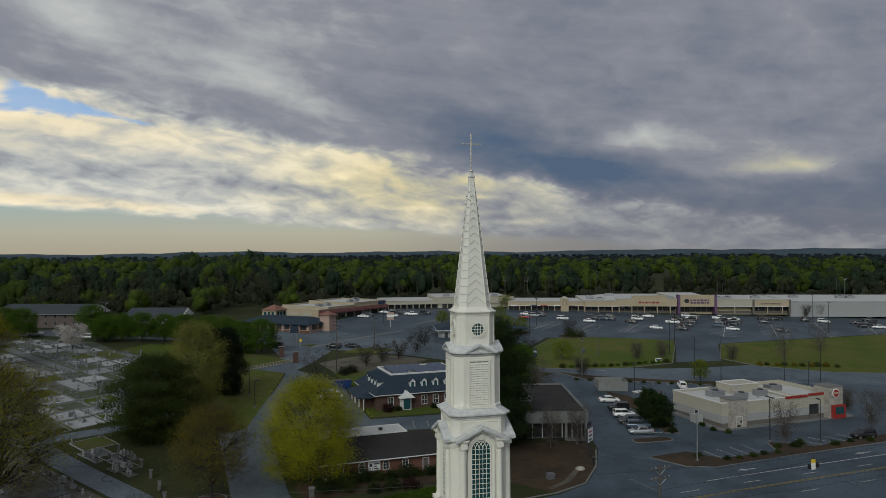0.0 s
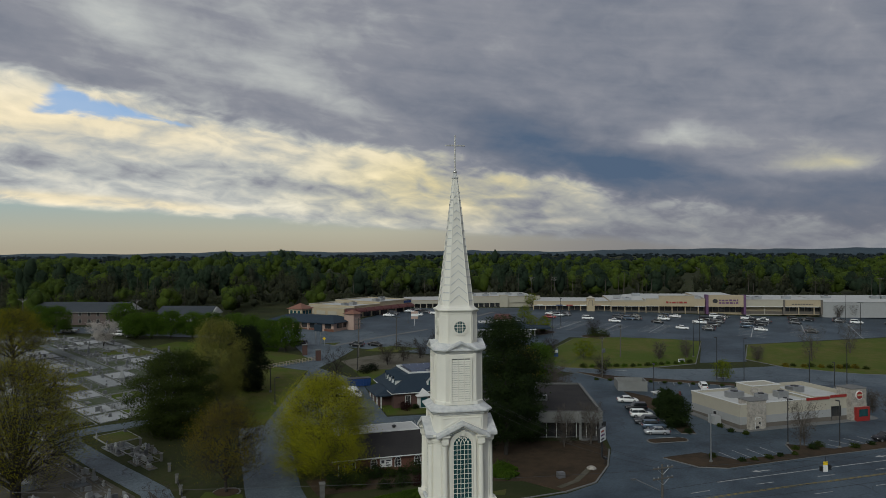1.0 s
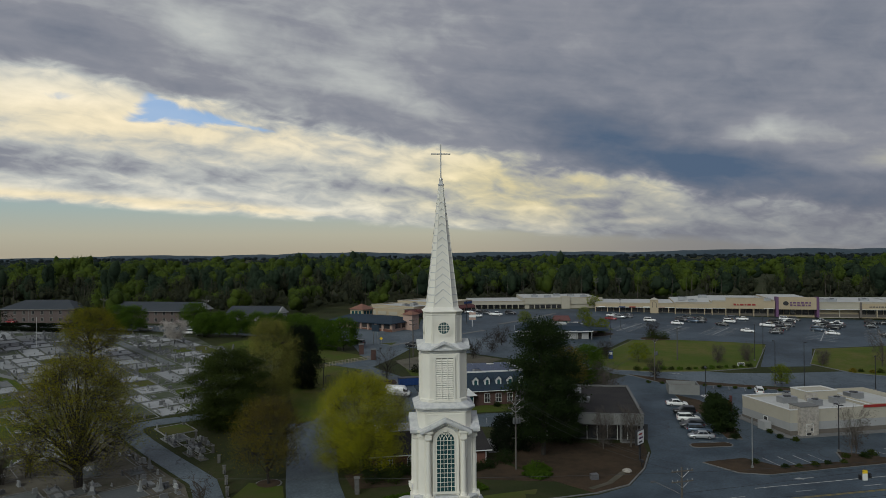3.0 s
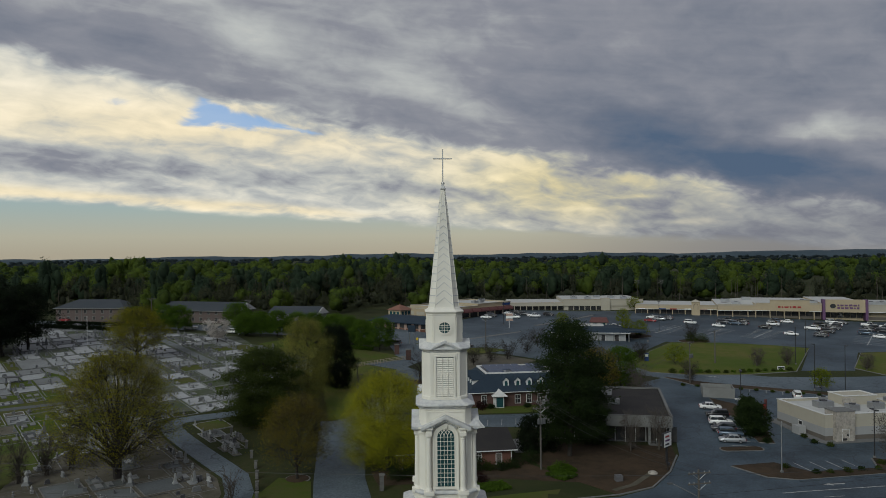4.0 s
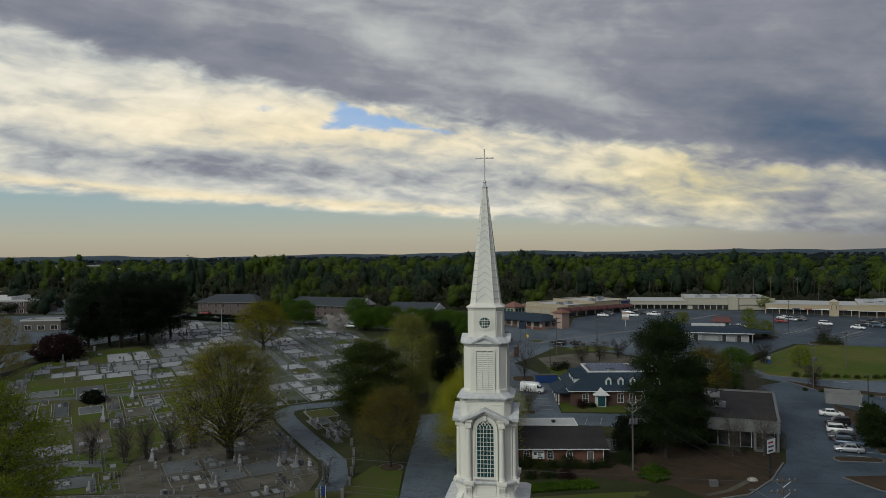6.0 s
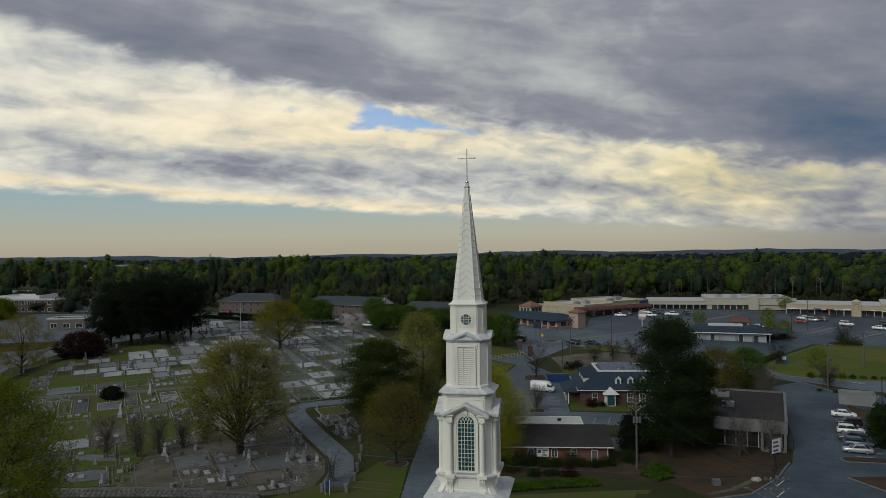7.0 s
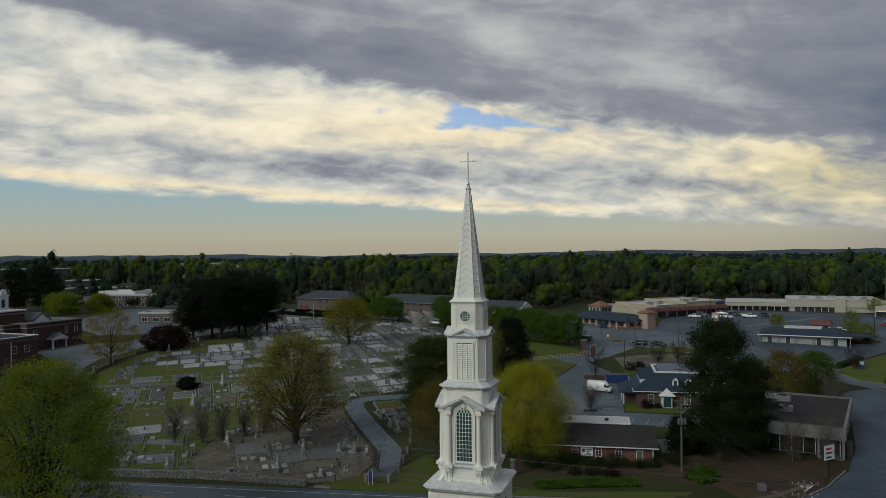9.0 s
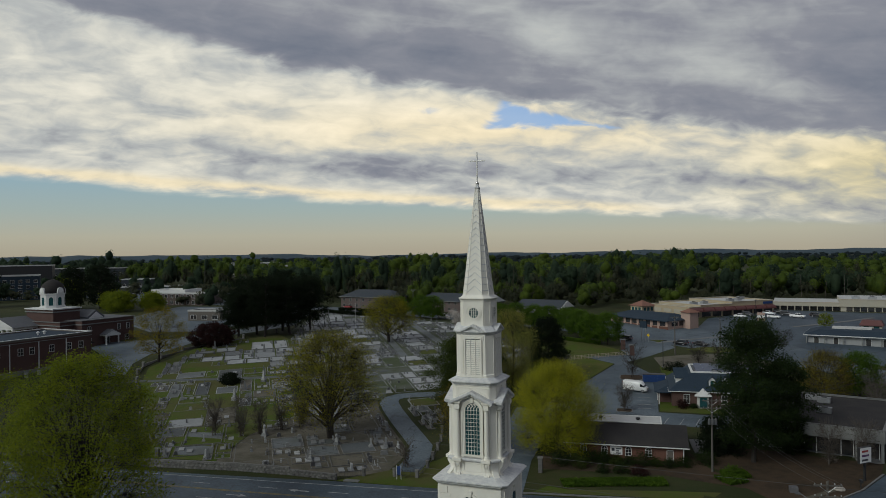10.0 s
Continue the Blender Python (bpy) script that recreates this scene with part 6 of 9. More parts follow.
# ---- the town hall ----
def town_hall():
    here = pose(-135.3, 187.0, 2.7, 0, 0, 79)
    ob = thing("town_hall", "red-brick town hall with white porticoes and a domed white cupola", "building", here)
    part("wing", Mesh().box(-62, 0, 0, 22.6, -4.0, 8.7), brick_dark, ob, "flat-roofed red-brick wing")
    part("wing_band", rim(-62.1, 0.1, -0.1, 22.7, 0.5, 8.7, 9.3), stucco_dark, ob, "dark band under the coping")
    part("wing_cornice", rim(-62.2, 0.2, -0.2, 22.8, 0.6, 8.1, 8.3), render_shade, ob)
    part("wing_coping", rim(-62.25, 0.25, -0.25, 22.85, 0.7, 9.3, 9.45), trim_white, ob)
    part("wing_roof", Mesh().box(-61.5, -0.5, 0.5, 22.1, 8.7, 8.95), roof_blue, ob, "blue-grey flat roof")
    for x in (-9, -11.6):
        part("roof_vent", Mesh().turned(x, 12 + x * 0.2, [(8.9, 0.3), (9.5, 0.3), (9.6, 0.55), (9.9, 0.5), (10.1, 0.1)], 10), trim_white, ob)
    f = wall_face(0, 0, 0)
    for x in (-31, -24, -20.4, -14, -8, -3.8):
        window(ob, f, x, 4.6, 1.5, 2.0, 2, 2)
    for x in (-18.4, -9.2, -27.5):
        part("downpipe", Mesh().box(x, x + 0.22, -0.25, -0.01, -2, 8.2), trim_white, ob)
    part("base_step", Mesh().box(-60, 0.2, -1.2, 0, -3, 0.15), concrete, ob)
    link = part("link_block", Mesh().box(-0.2, 6.4, 8, 20, -3, 4.4), brick_dark, ob, "low link block")
    part("link_roof", Mesh().at(pose(3, 7.4, 0)).plate([(-3.0, 4.4), (4.0, 4.4), (0.4, 6.6)], -0.4, 13), roof_dark, link)
    # a black plate painted in for the shade of the open doorway
    part("doorway_shadow", Mesh().box(2.0, 4.6, 7.9, 7.98, -1, 3.4), black_metal, link)
    main = part("main_block", Mesh().box(6.3, 33, 23.5, 45, -3, 10.6).box(11.8, 34, 19.5, 38, -3, 10.8), brick_dark, ob, "tall red-brick main block")
    part("wing_cornice", rim(11.4, 34.4, 19.1, 38.4, 0.7, 9.4, 9.7), render_shade, main)
    part("main_coping", rim(11.5, 34.3, 19.2, 38.3, 0.9, 10.8, 11.05), concrete, main)
    part("front_cornice", rim(5.9, 33.2, 23.1, 45.4, 0.7, 9.35, 9.65), render_shade, main)
    part("front_coping", rim(6.0, 33.3, 23.2, 45.3, 0.9, 10.6, 10.85), concrete, main)
    part("main_roof", Mesh().box(12.5, 33.5, 20.2, 37.5, 10.6, 10.95), roof_grey, main)
    g = wall_face(11.8, 19.5, 0)
    for x in (3.0, 15.5, 19.5):
        window(ob, g, x, 6.6, 1.2, 2.0, 2, 3)
    for x in (3.0, 19.0):
        window(ob, g, x, 2.6, 1.6, 1.8, 2, 2)
    south = wall_face(6.3, 45, -90)
    for x in (3, 6.5, 10, 13.5, 17):
        window(ob, south, x, 6.0, 1.2, 2.2, 2, 3)
    por = part("side_portico", Mesh().at(pose(22.2, 17.0, 0)).plate([(-3.1, 4.9), (3.1, 4.9), (3.1, 5.4), (0, 6.9), (-3.1, 5.4)], -0.8, 2.5), trim_white, ob, "white side portico with a gable")
    part("portico_roof", Mesh().at(pose(22.2, 17.0, 0)).plate([(-3.4, 5.4), (0, 6.95), (3.4, 5.4), (0, 7.2)], -1.0, 2.5), roof_grey, por)
    for x in (-2.6, 2.6):
        part("column", Mesh().turned(22.2 + x, 16.8, [(0.5, 0.34), (1.7, 0.34), (1.9, 0.28), (4.6, 0.25), (4.7, 0.36), (4.9, 0.36)], 12), trim_white, por)
    doorway(ob, wall_face(22.2, 19.45, 0), 0, 1.9, 4.2, black_metal)
    tower = part("tower_block", Mesh().box(7.1, 17.6, 28, 42.3, 10.4, 14.9), brick_dark, ob, "square brick tower block")
    part("tower_cornice", rim(6.7, 18.0, 27.6, 42.7, 0.8, 13.9, 14.3), render_shade, tower)
    part("tower_coping", Mesh().box(6.6, 18.1, 27.5, 42.8, 14.9, 15.3), trim_white, tower)
    part("roof_gable", Mesh().at(pose(22, 26, 0)).plate([(-3.6, 10.8), (3.6, 10.8), (3.6, 11.6), (0, 14.0), (-3.6, 11.6)], -1, 9), roof_grey, ob, "grey gabled roof house")
    part("gable_face", Mesh().at(pose(22, 26, 0)).plate([(-3.3, 10.9), (3.3, 10.9), (0, 13.3)], -1.2, -1.0), trim_white, ob)
    cup = thing("cupola", "white octagonal cupola with arched openings under a dark dome", "cupola", here @ pose(12.4, 35.4, 15.3))
    oc = [(4.0 * math.cos(radians(45 * k + 22.5)), 4.0 * math.sin(radians(45 * k + 22.5))) for k in range(8)]
    part("drum", Mesh().prism(oc, 0, 4.8).prism([(x * 1.1, y * 1.1) for x, y in oc], 4.8, 5.15).prism([(x * 1.08, y * 1.08) for x, y in oc], -0.02, 0.6), trim_white, cup)
    dome = Mesh().turned(0, 0, [(5.15, 4.0), (6.6, 3.95), (7.9, 3.5), (9.0, 2.6), (9.8, 1.4), (10.1, 0.2)], 20)
    part("dome", dome, roof_dark, cup, "dark metal dome", smooth=True)
    for k in range(8):
        m = pose(0, 0, 0, 0, 0, 45 * k)
        part("arched_opening", Mesh().at(m).plate(arch(0.72, 3.1, 0.9, 8)[::-1], -3.75, -3.6), window_dark, cup)
        part("arch_trim", Mesh().at(m).band(arch(0.72, 3.1, 0.9, 8), arch(0.95, 3.1, 0.9, 8), -3.82, -3.65), trim_white, cup)
        if k % 2 == 0:
            part("lunette", Mesh().at(m).plate(arch(1.15, 6.1, 5.15, 8)[::-1], -4.3, -3.0), trim_white, cup)
            part("clock_face", Mesh().at(m @ pose(0, -4.31, 6.2, 90)).cyl(0, 0, 0, 0.06, 0.75, None, 16), sign_white, cup)
    fp = part("front_portico", Mesh().box(-3, 8, 35, 50, 8.6, 9.4), trim_white, ob, "white columned front portico")
    part("portico_gable", Mesh().at(pose(-3, 42.5, 0, 0, 0, 90)).plate([(-8.2, 9.4), (8.2, 9.4), (0, 12.6)], -11, 0.0), roof_grey, fp)
    part("pediment", Mesh().at(pose(-3.05, 42.5, 0, 0, 0, -90)).plate([(-7.6, 9.4), (7.6, 9.4), (0, 12.3)], -0.15, 0.1), trim_white, fp)
    for y in (35.6, 38.5, 41.4, 44.3, 47.2, 49.6):
        part("column", Mesh().turned(-2.4, y, [(-2, 0.5), (8.2, 0.4), (8.3, 0.6), (8.6, 0.6)], 10), trim_white, fp)
    for x in (-26, -22, -4):
        b = thing("stone_bollard", "short pale stone pillar beside the brick wing", "pillar", here @ pose(x, -5.5, -1.5), "pale pillars by the town hall")
        part("shaft", Mesh().box(-0.35, 0.35, -0.35, 0.35, -1, 2.0), stone_pale, b)
        part("cap", Mesh().box(-0.45, 0.45, -0.45, 0.45, 2.0, 2.15), concrete, b)


town_hall()


def block(name, x, y, rz, w, d, h, wall, roof, label, rows=2, gap=3.2):
    ob = thing(name, label, "building", pose(x, y, gz(x, y) - 0.3, 0, 0, rz))
    part("wall", Mesh().box(-w / 2, w / 2, 0, d, -2, h), wall, ob)
    part("coping", rim(-w / 2 - 0.2, w / 2 + 0.2, -0.2, d + 0.2, 0.8, h - 0.1, h + 0.5), roof_white, ob)
    part("roof", Mesh().box(-w / 2 + 0.4, w / 2 - 0.4, 0.4, d - 0.4, h - 0.2, h + 0.1), roof, ob)
    n = int(w / gap)
    f = wall_face(0, 0, 0)
    for r in range(rows):
        for k in range(n):
            window(ob, f, -w / 2 + w * (k + 0.5) / n, 1.0 + 3.3 * r, gap * 0.5, 1.7, 2, 1)
    return ob


fb = block("brick_block", -201, 325, 2, 32, 22, 6.4, brick_dull, roof_white, "two-storey red-brick block with a white parapet")
part("upper_parapet", rim(-16.5, 4, 4, 20, 0.8, 6.8, 8.4), trim_white, fb)
block("brown_store", -145, 266, 4, 15, 9, 4.4, stucco_dark, roof_dark, "low brown store behind the cemetery drive", 1, 5)
block("far_office", -338, 345, 42, 46, 20, 15, roof_blue, roof_grey, "far dark grey four-storey office block", 4, 4)
block("far_office", -415, 500, 30, 70, 24, 16, roof_slate, roof_slate, "far dark office block", 4, 5)
block("far_tank", -390, 420, 38, 34, 22, 20, black_metal, roof_dark, "far black flat-topped building", 1, 30)
block("far_office", -318, 446, 25, 20, 16, 9, roof_slate, roof_grey, "far glazed grey office", 2, 4)
block("dark_store", -286, 420, 25, 38, 16, 5, roof_slate, roof_slate, "low dark modern building with a flat roof", 1, 5)
block("far_store", -480, 660, 35, 70, 40, 8, stucco_grey, roof_white, "far pale store with a flat roof", 1, 6)
block("far_store", -420, 720, 30, 60, 40, 8, stucco_cream, roof_white, "far pale warehouse with a white roof", 1, 6)
block("far_store", -365, 760, 25, 50, 40, 12, stucco_grey, roof_white, "far pale warehouse with a white roof", 1, 6)
block("far_store", -500, 900, 25, 110, 40, 14, stucco_grey, roof_white, "far long pale building among the trees", 1, 8)

# ---- trees ----
def cards(centres, sizes, rng, outward=None, loose=0.8):
    """Small leaf sprays: one bent four-sided card at each centre, facing roughly outward or turned at random."""
    n = len(centres)
    a = rng.normal(size=(n, 3))
    if outward is not None:
        face = outward / (np.linalg.norm(outward, axis=1)[:, None] + 1e-9) + rng.normal(size=(n, 3)) * loose
        a = np.cross(face, a)
    a /= np.linalg.norm(a, axis=1)[:, None] + 1e-9
    b = np.cross(a, rng.normal(size=(n, 3)) if outward is None else face)
    b /= np.linalg.norm(b, axis=1)[:, None] + 1e-9
    s = np.asarray(sizes).reshape(-1, 1) * rng.uniform(0.6, 1.3, (n, 1))
    bow = np.cross(a, b) * s * 0.25
    v = np.stack([centres - a * s, centres - b * s * 0.55 + bow, centres + a * s, centres + b * s * 0.55 + bow], 1).reshape(-1, 3)
    return v, np.arange(4 * n).reshape(-1, 4)


def quads(name, v, f, mat):
    me = bpy.data.meshes.new(name)
    me.vertices.add(len(v))
    me.vertices.foreach_set("co", np.asarray(v, "f").ravel())
    me.loops.add(f.size)
    me.loops.foreach_set("vertex_index", f.ravel().astype("i"))
    me.polygons.add(len(f))
    me.polygons.foreach_set("loop_start", (np.arange(len(f)) * f.shape[1]).astype("i"))
    me.polygons.foreach_set("loop_total", np.full(len(f), f.shape[1], "i"))
    me.materials.append(mat)
    me.update(calc_edges=True)
    return me


def limb(mesh, a, b, r0, r1, rng, sag=0.12, n=4, sides=5):
    """A bent, tapering branch from a to b."""
    a, b = np.asarray(a, float), np.asarray(b, float)
    mid = rng.normal(size=3) * sag * np.linalg.norm(b - a)
    mid[2] = abs(mid[2]) * 0.5
    pts = [a + (b - a) * t + mid * 4 * t * (1 - t) * 0.5 for t in np.linspace(0, 1, n + 1)]
    rings = []
    for i, p in enumerate(pts):
        d = Vector(pts[min(n, i + 1)] - pts[max(0, i - 1)])
        q = d.to_track_quat("Z", "Y")
        r = r0 + (r1 - r0) * i / n
        rings.append([tuple(Vector(p) + q @ Vector((r * math.cos(2 * math.pi * k / sides), r * math.sin(2 * math.pi * k / sides), 0))) for k in range(sides)])
    mesh.loft(rings)
    return pts


def tree(name, label, x, y, height, radius, leaf, wood=None, seed=1, crown=0.25, limbs=9, twigs=9, leaves=7000, size=0.22, spread=0.5, shape="round", trunk=0.3, fork=0.0, airy=0.0, group="", stems=1, category="tree", haze=0):
    """A tree: trunk, limbs and boughs that reach to clumps set through the outer crown, and leaf sprays about the clumps.
    crown: height of its lowest leaves, as a share of the whole; haze: how many fine bare twigs fill it."""
    rng = np.random.default_rng(seed)
    ob = thing(name, label, category, on(x, y), group)
    w = Mesh()
    h0 = height * crown
    n = limbs * twigs // 2
    t = (np.arange(n) + rng.uniform(0, 1, n)) / n
    ang = np.arange(n) * 2.39996 + rng.uniform(-0.4, 0.4, n)
    if shape == "round":
        env = np.sqrt(np.clip(1 - ((t - 0.40) / 0.62) ** 2, 0.02, 1))
    elif shape == "vase":
        env = (0.30 + 0.75 * t) * np.where(t > 0.85, 0.8, 1)
    elif shape == "tiered":
        env = (0.30 + 0.70 * np.sin(math.pi * np.clip(0.14 + t * 0.80, 0, 1)) ** 0.7) * (0.82 + 0.30 * np.sin(t * 31 + 1.7 * np.sin(ang)))
    else:
        env = 0.30 + 0.70 * np.sin(math.pi * np.clip(0.12 + t * 0.86, 0, 1)) ** 0.8
    lump = 1 + 0.16 * np.sin(ang * 3 + t * 9 + seed) + 0.10 * np.sin(ang * 5 - t * 14)
    rad = radius * env * lump * rng.uniform(0.25, 1.0, n) ** 0.38
    z = h0 + (height - h0) * t
    if shape == "round":
        z = z + (height * 0.06) * (1 - (rad / radius) ** 2) * t
    tips = np.stack([rad * np.cos(ang), rad * np.sin(ang), z], 1)
    hubs = []
    for s in range(stems):
        off = rng.normal(size=2) * (0.3 * (stems > 1))
        base = np.array([off[0], off[1], -0.3])
        head = np.array([*(rng.normal(size=2) * 0.05 * radius * stems), height * (0.9 if shape in ("oval", "tiered") else 0.62)])
        stem = limb(w, base, head, trunk / math.sqrt(stems), trunk * 0.18, rng, 0.04, 8, 8)
        for i in range(limbs):
            f = (i + rng.uniform(0.2, 0.8)) / limbs
            j = int(n * f) % n
            goal = tips[j] * [0.62, 0.62, 1.0]
            if shape in ("oval", "tiered"):
                k = int(np.clip(8 * (goal[2] - 0.15 * radius) / head[2], 1, 7))
            else:
                k = int(np.clip(1 + 7 * (0.15 + 0.75 * f) * (1 - fork), 1, 7))
                goal[2] = h0 + (goal[2] - h0) * 0.85 + 0.02 * height
            pts = limb(w, stem[k], goal, trunk * (0.36 - 0.18 * f) + 0.015, 0.035, rng, 0.10, 4, 5)
            hubs += [pts[2], pts[3], pts[4]]
    hubs = np.array(hubs)
    for p in tips:
        d = np.linalg.norm(hubs - p, axis=1) + 0.6 * np.maximum(0, hubs[:, 2] - p[2])
        limb(w, hubs[int(np.argmin(d))], p, 0.03 + 0.02 * fork, 0.012, rng, 0.10, 2, 3)
    part("trunk", w, wood or bark, ob)
    if haze:                                      # thin bare twigs, pointing up and outwards
        pick = rng.integers(0, n, haze)
        pos = tips[pick] * (rng.uniform(0.55, 1.0, (haze, 1)) * [1, 1, 0] + [0, 0, 1]) + rng.normal(size=(haze, 3)) * spread * 0.9
        pos[:, 2] = np.maximum(pos[:, 2] - 0.08 * height * rng.uniform(0, 1, haze), 0.4)
        way = pos * [1, 1, 0.25] + rng.normal(size=(haze, 3)) * radius * 0.35
        way /= np.linalg.norm(way, axis=1)[:, None]
        way[:, 2] += 0.35
        side = np.cross(way, rng.normal(size=(haze, 3)))
        side *= 0.022 / (np.linalg.norm(side, axis=1)[:, None] + 1e-9)
        way = way * rng.uniform(0.5, 1.2, (haze, 1))
        v = np.stack([pos - side, pos + side, pos + way + side * 0.3, pos + way - side * 0.3], 1).reshape(-1, 3)
        part("twig_haze", quads("twig_haze", v, np.arange(4 * haze).reshape(-1, 4), wood or bark), None, ob)
    if leaves:
        weight = (1 - airy) + airy * np.clip(t * 1.1, 0, 1) ** 1.4 + airy * 0.5 * (rad / radius) ** 3
        pick = rng.choice(n, leaves, p=weight / weight.sum())
        pos = tips[pick] + rng.normal(size=(leaves, 3)) * [spread * 1.15, spread * 1.15, spread * 0.7]
        pos[:, 2] = np.maximum(pos[:, 2], 0.05)
        out = pos - np.array([0, 0, h0 + 0.35 * (height - h0)])
        out[:, 2] = out[:, 2] * 1.2 + 0.3 * radius
        v, f = cards(pos, np.full(leaves, size), rng, out, 0.7)
        part("crown", quads("crown", v, f, leaf), None, ob)
    return ob


tree("ornamental_tree", "round yellow-green tree in fresh leaf beside the drive", 21.5, 119.8, 15.4, 7.3, leaf_yellow, seed=3, crown=0.13, limbs=30, twigs=44, leaves=70000, size=0.10, spread=0.8, trunk=0.28, fork=0.3, airy=0.25, haze=5000)
tree("oak_tree", "large spreading cemetery tree with budding olive leaves and bare lower limbs", -23.8, 122.2, 19.6, 9.6, leaf_bud, seed=5, crown=0.2, limbs=34, twigs=56, leaves=46000, size=0.098, spread=0.95, trunk=0.75, stems=2, fork=0.35, airy=0.92, haze=10000)
tree("maple_tree", "small rusty-leaved tree in a ring of mulch", 6.3, 117.3, 12.8, 5.7, leaf_rust, seed=8, crown=0.26, limbs=22, twigs=36, leaves=17000, size=0.098, spread=0.85, trunk=0.26, fork=0.25, airy=0.7, haze=3500)
tree("street_tree", "large fresh-green tree by the main road", -32.5, 65.0, 23.0, 9.4, leaf_lime, seed=12, crown=0.14, limbs=36, twigs=40, leaves=50000, size=0.135, spread=0.75, trunk=0.46, stems=3, fork=0.4, airy=0.6, haze=4000)
tree("street_tree", "tall darker green tree beside the road", -49.0, 67.0, 20.0, 8.5, leaf_lime, seed=14, crown=0.15, limbs=26, twigs=13, leaves=22000, size=0.13, spread=0.6, trunk=0.35)
tree("pine_tree", "tall dense dark pine beside the flat-roofed office", 54.8, 122.0, 24.2, 6.0, leaf_pine, seed=21, crown=0.14, limbs=60, twigs=10, leaves=46000, size=0.17, spread=0.75, shape="tiered", trunk=0.45)
tree("pine_tree", "smaller dark pine behind the tall one", 61.5, 131.0, 15.5, 4.6, leaf_pine, seed=22, crown=0.10, limbs=34, twigs=9, leaves=15000, size=0.19, spread=0.55, shape="tiered", trunk=0.3)
tree("magnolia_tree", "dark dense evergreen tree by the cemetery path", -2.6, 152.0, 15.5, 8.0, leaf_cedar, seed=31, crown=0.03, limbs=44, twigs=18, leaves=56000, size=0.165, spread=0.75, shape="tiered", trunk=0.4)
tree("budding_tree", "pale olive budding tree among evergreens", 5.5, 166.0, 19.6, 5.6, leaf_pale, seed=33, crown=0.08, limbs=30, twigs=22, leaves=30000, size=0.125, spread=0.8, shape="oval", trunk=0.3, haze=2500)
tree("cypress_tree", "dark upright evergreen behind the budding tree", 12.4, 183.0, 15.4, 4.8, leaf_dark, seed=35, crown=0.03, limbs=44, twigs=12, leaves=24000, size=0.19, spread=0.55, shape="oval", trunk=0.3)
tree("oak_tree", "round olive-green cemetery tree in young leaf", -47.2, 226.0, 14.5, 8.4, leaf_bud, seed=41, crown=0.26, limbs=24, twigs=36, leaves=17000, size=0.15, spread=0.85, trunk=0.6, fork=0.25, airy=0.8, haze=6000)
k = 0
for x, y, h, r in ((-52, 281, 9, 5), (-46, 277.5, 9, 5), (-63, 284, 8, 4.5), (-25.4, 283, 9, 5.2), (-19.8, 263.4, 7.6, 4.2), (-14.5, 262.2, 8.0, 4.3), (-8.6, 260.5, 8.5, 4.6), (-1.5, 258.5, 8, 4.4), (4.5, 255, 8.2, 4.4), (11.8, 249.3, 8.4, 4.4), (16.5, 241, 8.8, 4.4), (20.6, 232.8, 8.6, 4.2), (26.2, 229.2, 9.6, 4.7)):
    k += 1
    tree("lawn_tree", "round mid-green tree beside the back road", x, y, h, r, leaf_green, seed=50 + k, crown=0.2, limbs=16, twigs=10, leaves=9000, size=0.2, spread=0.6, trunk=0.25, group="trees along the back road")
tree("blossom_tree", "white blossoming tree among the graves", -28.0, 251.5, 7.5, 5.4, leaf_blossom, seed=61, crown=0.22, limbs=15, twigs=11, leaves=6000, size=0.15, spread=0.45, trunk=0.2, shape="vase")
for i, (x, y, h, r) in enumerate(((-90, 237, 20, 7.5), (-97, 231, 22, 8), (-103, 236, 19, 7.5), (-97, 245, 23, 8.5), (-86, 246, 21, 7.5), (-108, 231, 17, 6.5), (-113, 246, 20, 7))):
    tree("dark_conifer", "tall dense dark evergreen with a bare trunk", x, y, h, r, leaf_dark, seed=70 + i, crown=0.2, limbs=30, twigs=8, leaves=13000, size=0.27, spread=0.85, shape="tiered", trunk=0.5, group="dark evergreens beside the cemetery")
for i, (x, y, h, r) in enumerate(((-243, 300, 21, 8), (-229, 303, 22, 8.5), (-300, 300, 20, 9))):
    tree("dark_conifer", "tall dense dark evergreen behind the town hall", x, y, h, r, leaf_dark, seed=770 + i, crown=0.12, limbs=26, twigs=8, leaves=6000, size=0.45, spread=0.9, shape="tiered", trunk=0.5, group="dark evergreens behind the town hall")
for i, (x, y, h, r) in enumerate(((-208, 292, 9, 6), (-196, 300, 8, 5), (-330, 268, 11, 8), (-286, 345, 12, 8), (-220, 300, 8, 5))):
    tree("budding_tree", "broad green budding tree beyond the town hall", x, y, h, r, leaf_lime, seed=780 + i, crown=0.12, limbs=20, twigs=10, leaves=6000, size=0.38, spread=0.9, trunk=0.35, group="budding trees beyond the town hall")
tree("red_bush", "broad dark-red evergreen bush", -108.0, 213.5, 7.0, 7.2, leaf_redbush, seed=81, crown=0.02, limbs=26, twigs=11, leaves=9000, size=0.3, spread=0.6, trunk=0.25, category="bush")
tree("hall_tree", "half-leaved brownish tree by the cemetery wall", -109.5, 186.0, 16.0, 8.0, leaf_rust, seed=83, crown=0.2, limbs=24, twigs=13, leaves=13000, size=0.15, spread=0.7, trunk=0.4)
tree("clipped_shrub", "rounded dark clipped shrub between the plots", -70.2, 162.6, 2.6, 2.5, leaf_dark, seed=85, crown=0.02, limbs=14, twigs=10, leaves=5000, size=0.16, spread=0.3, trunk=0.1, category="bush")
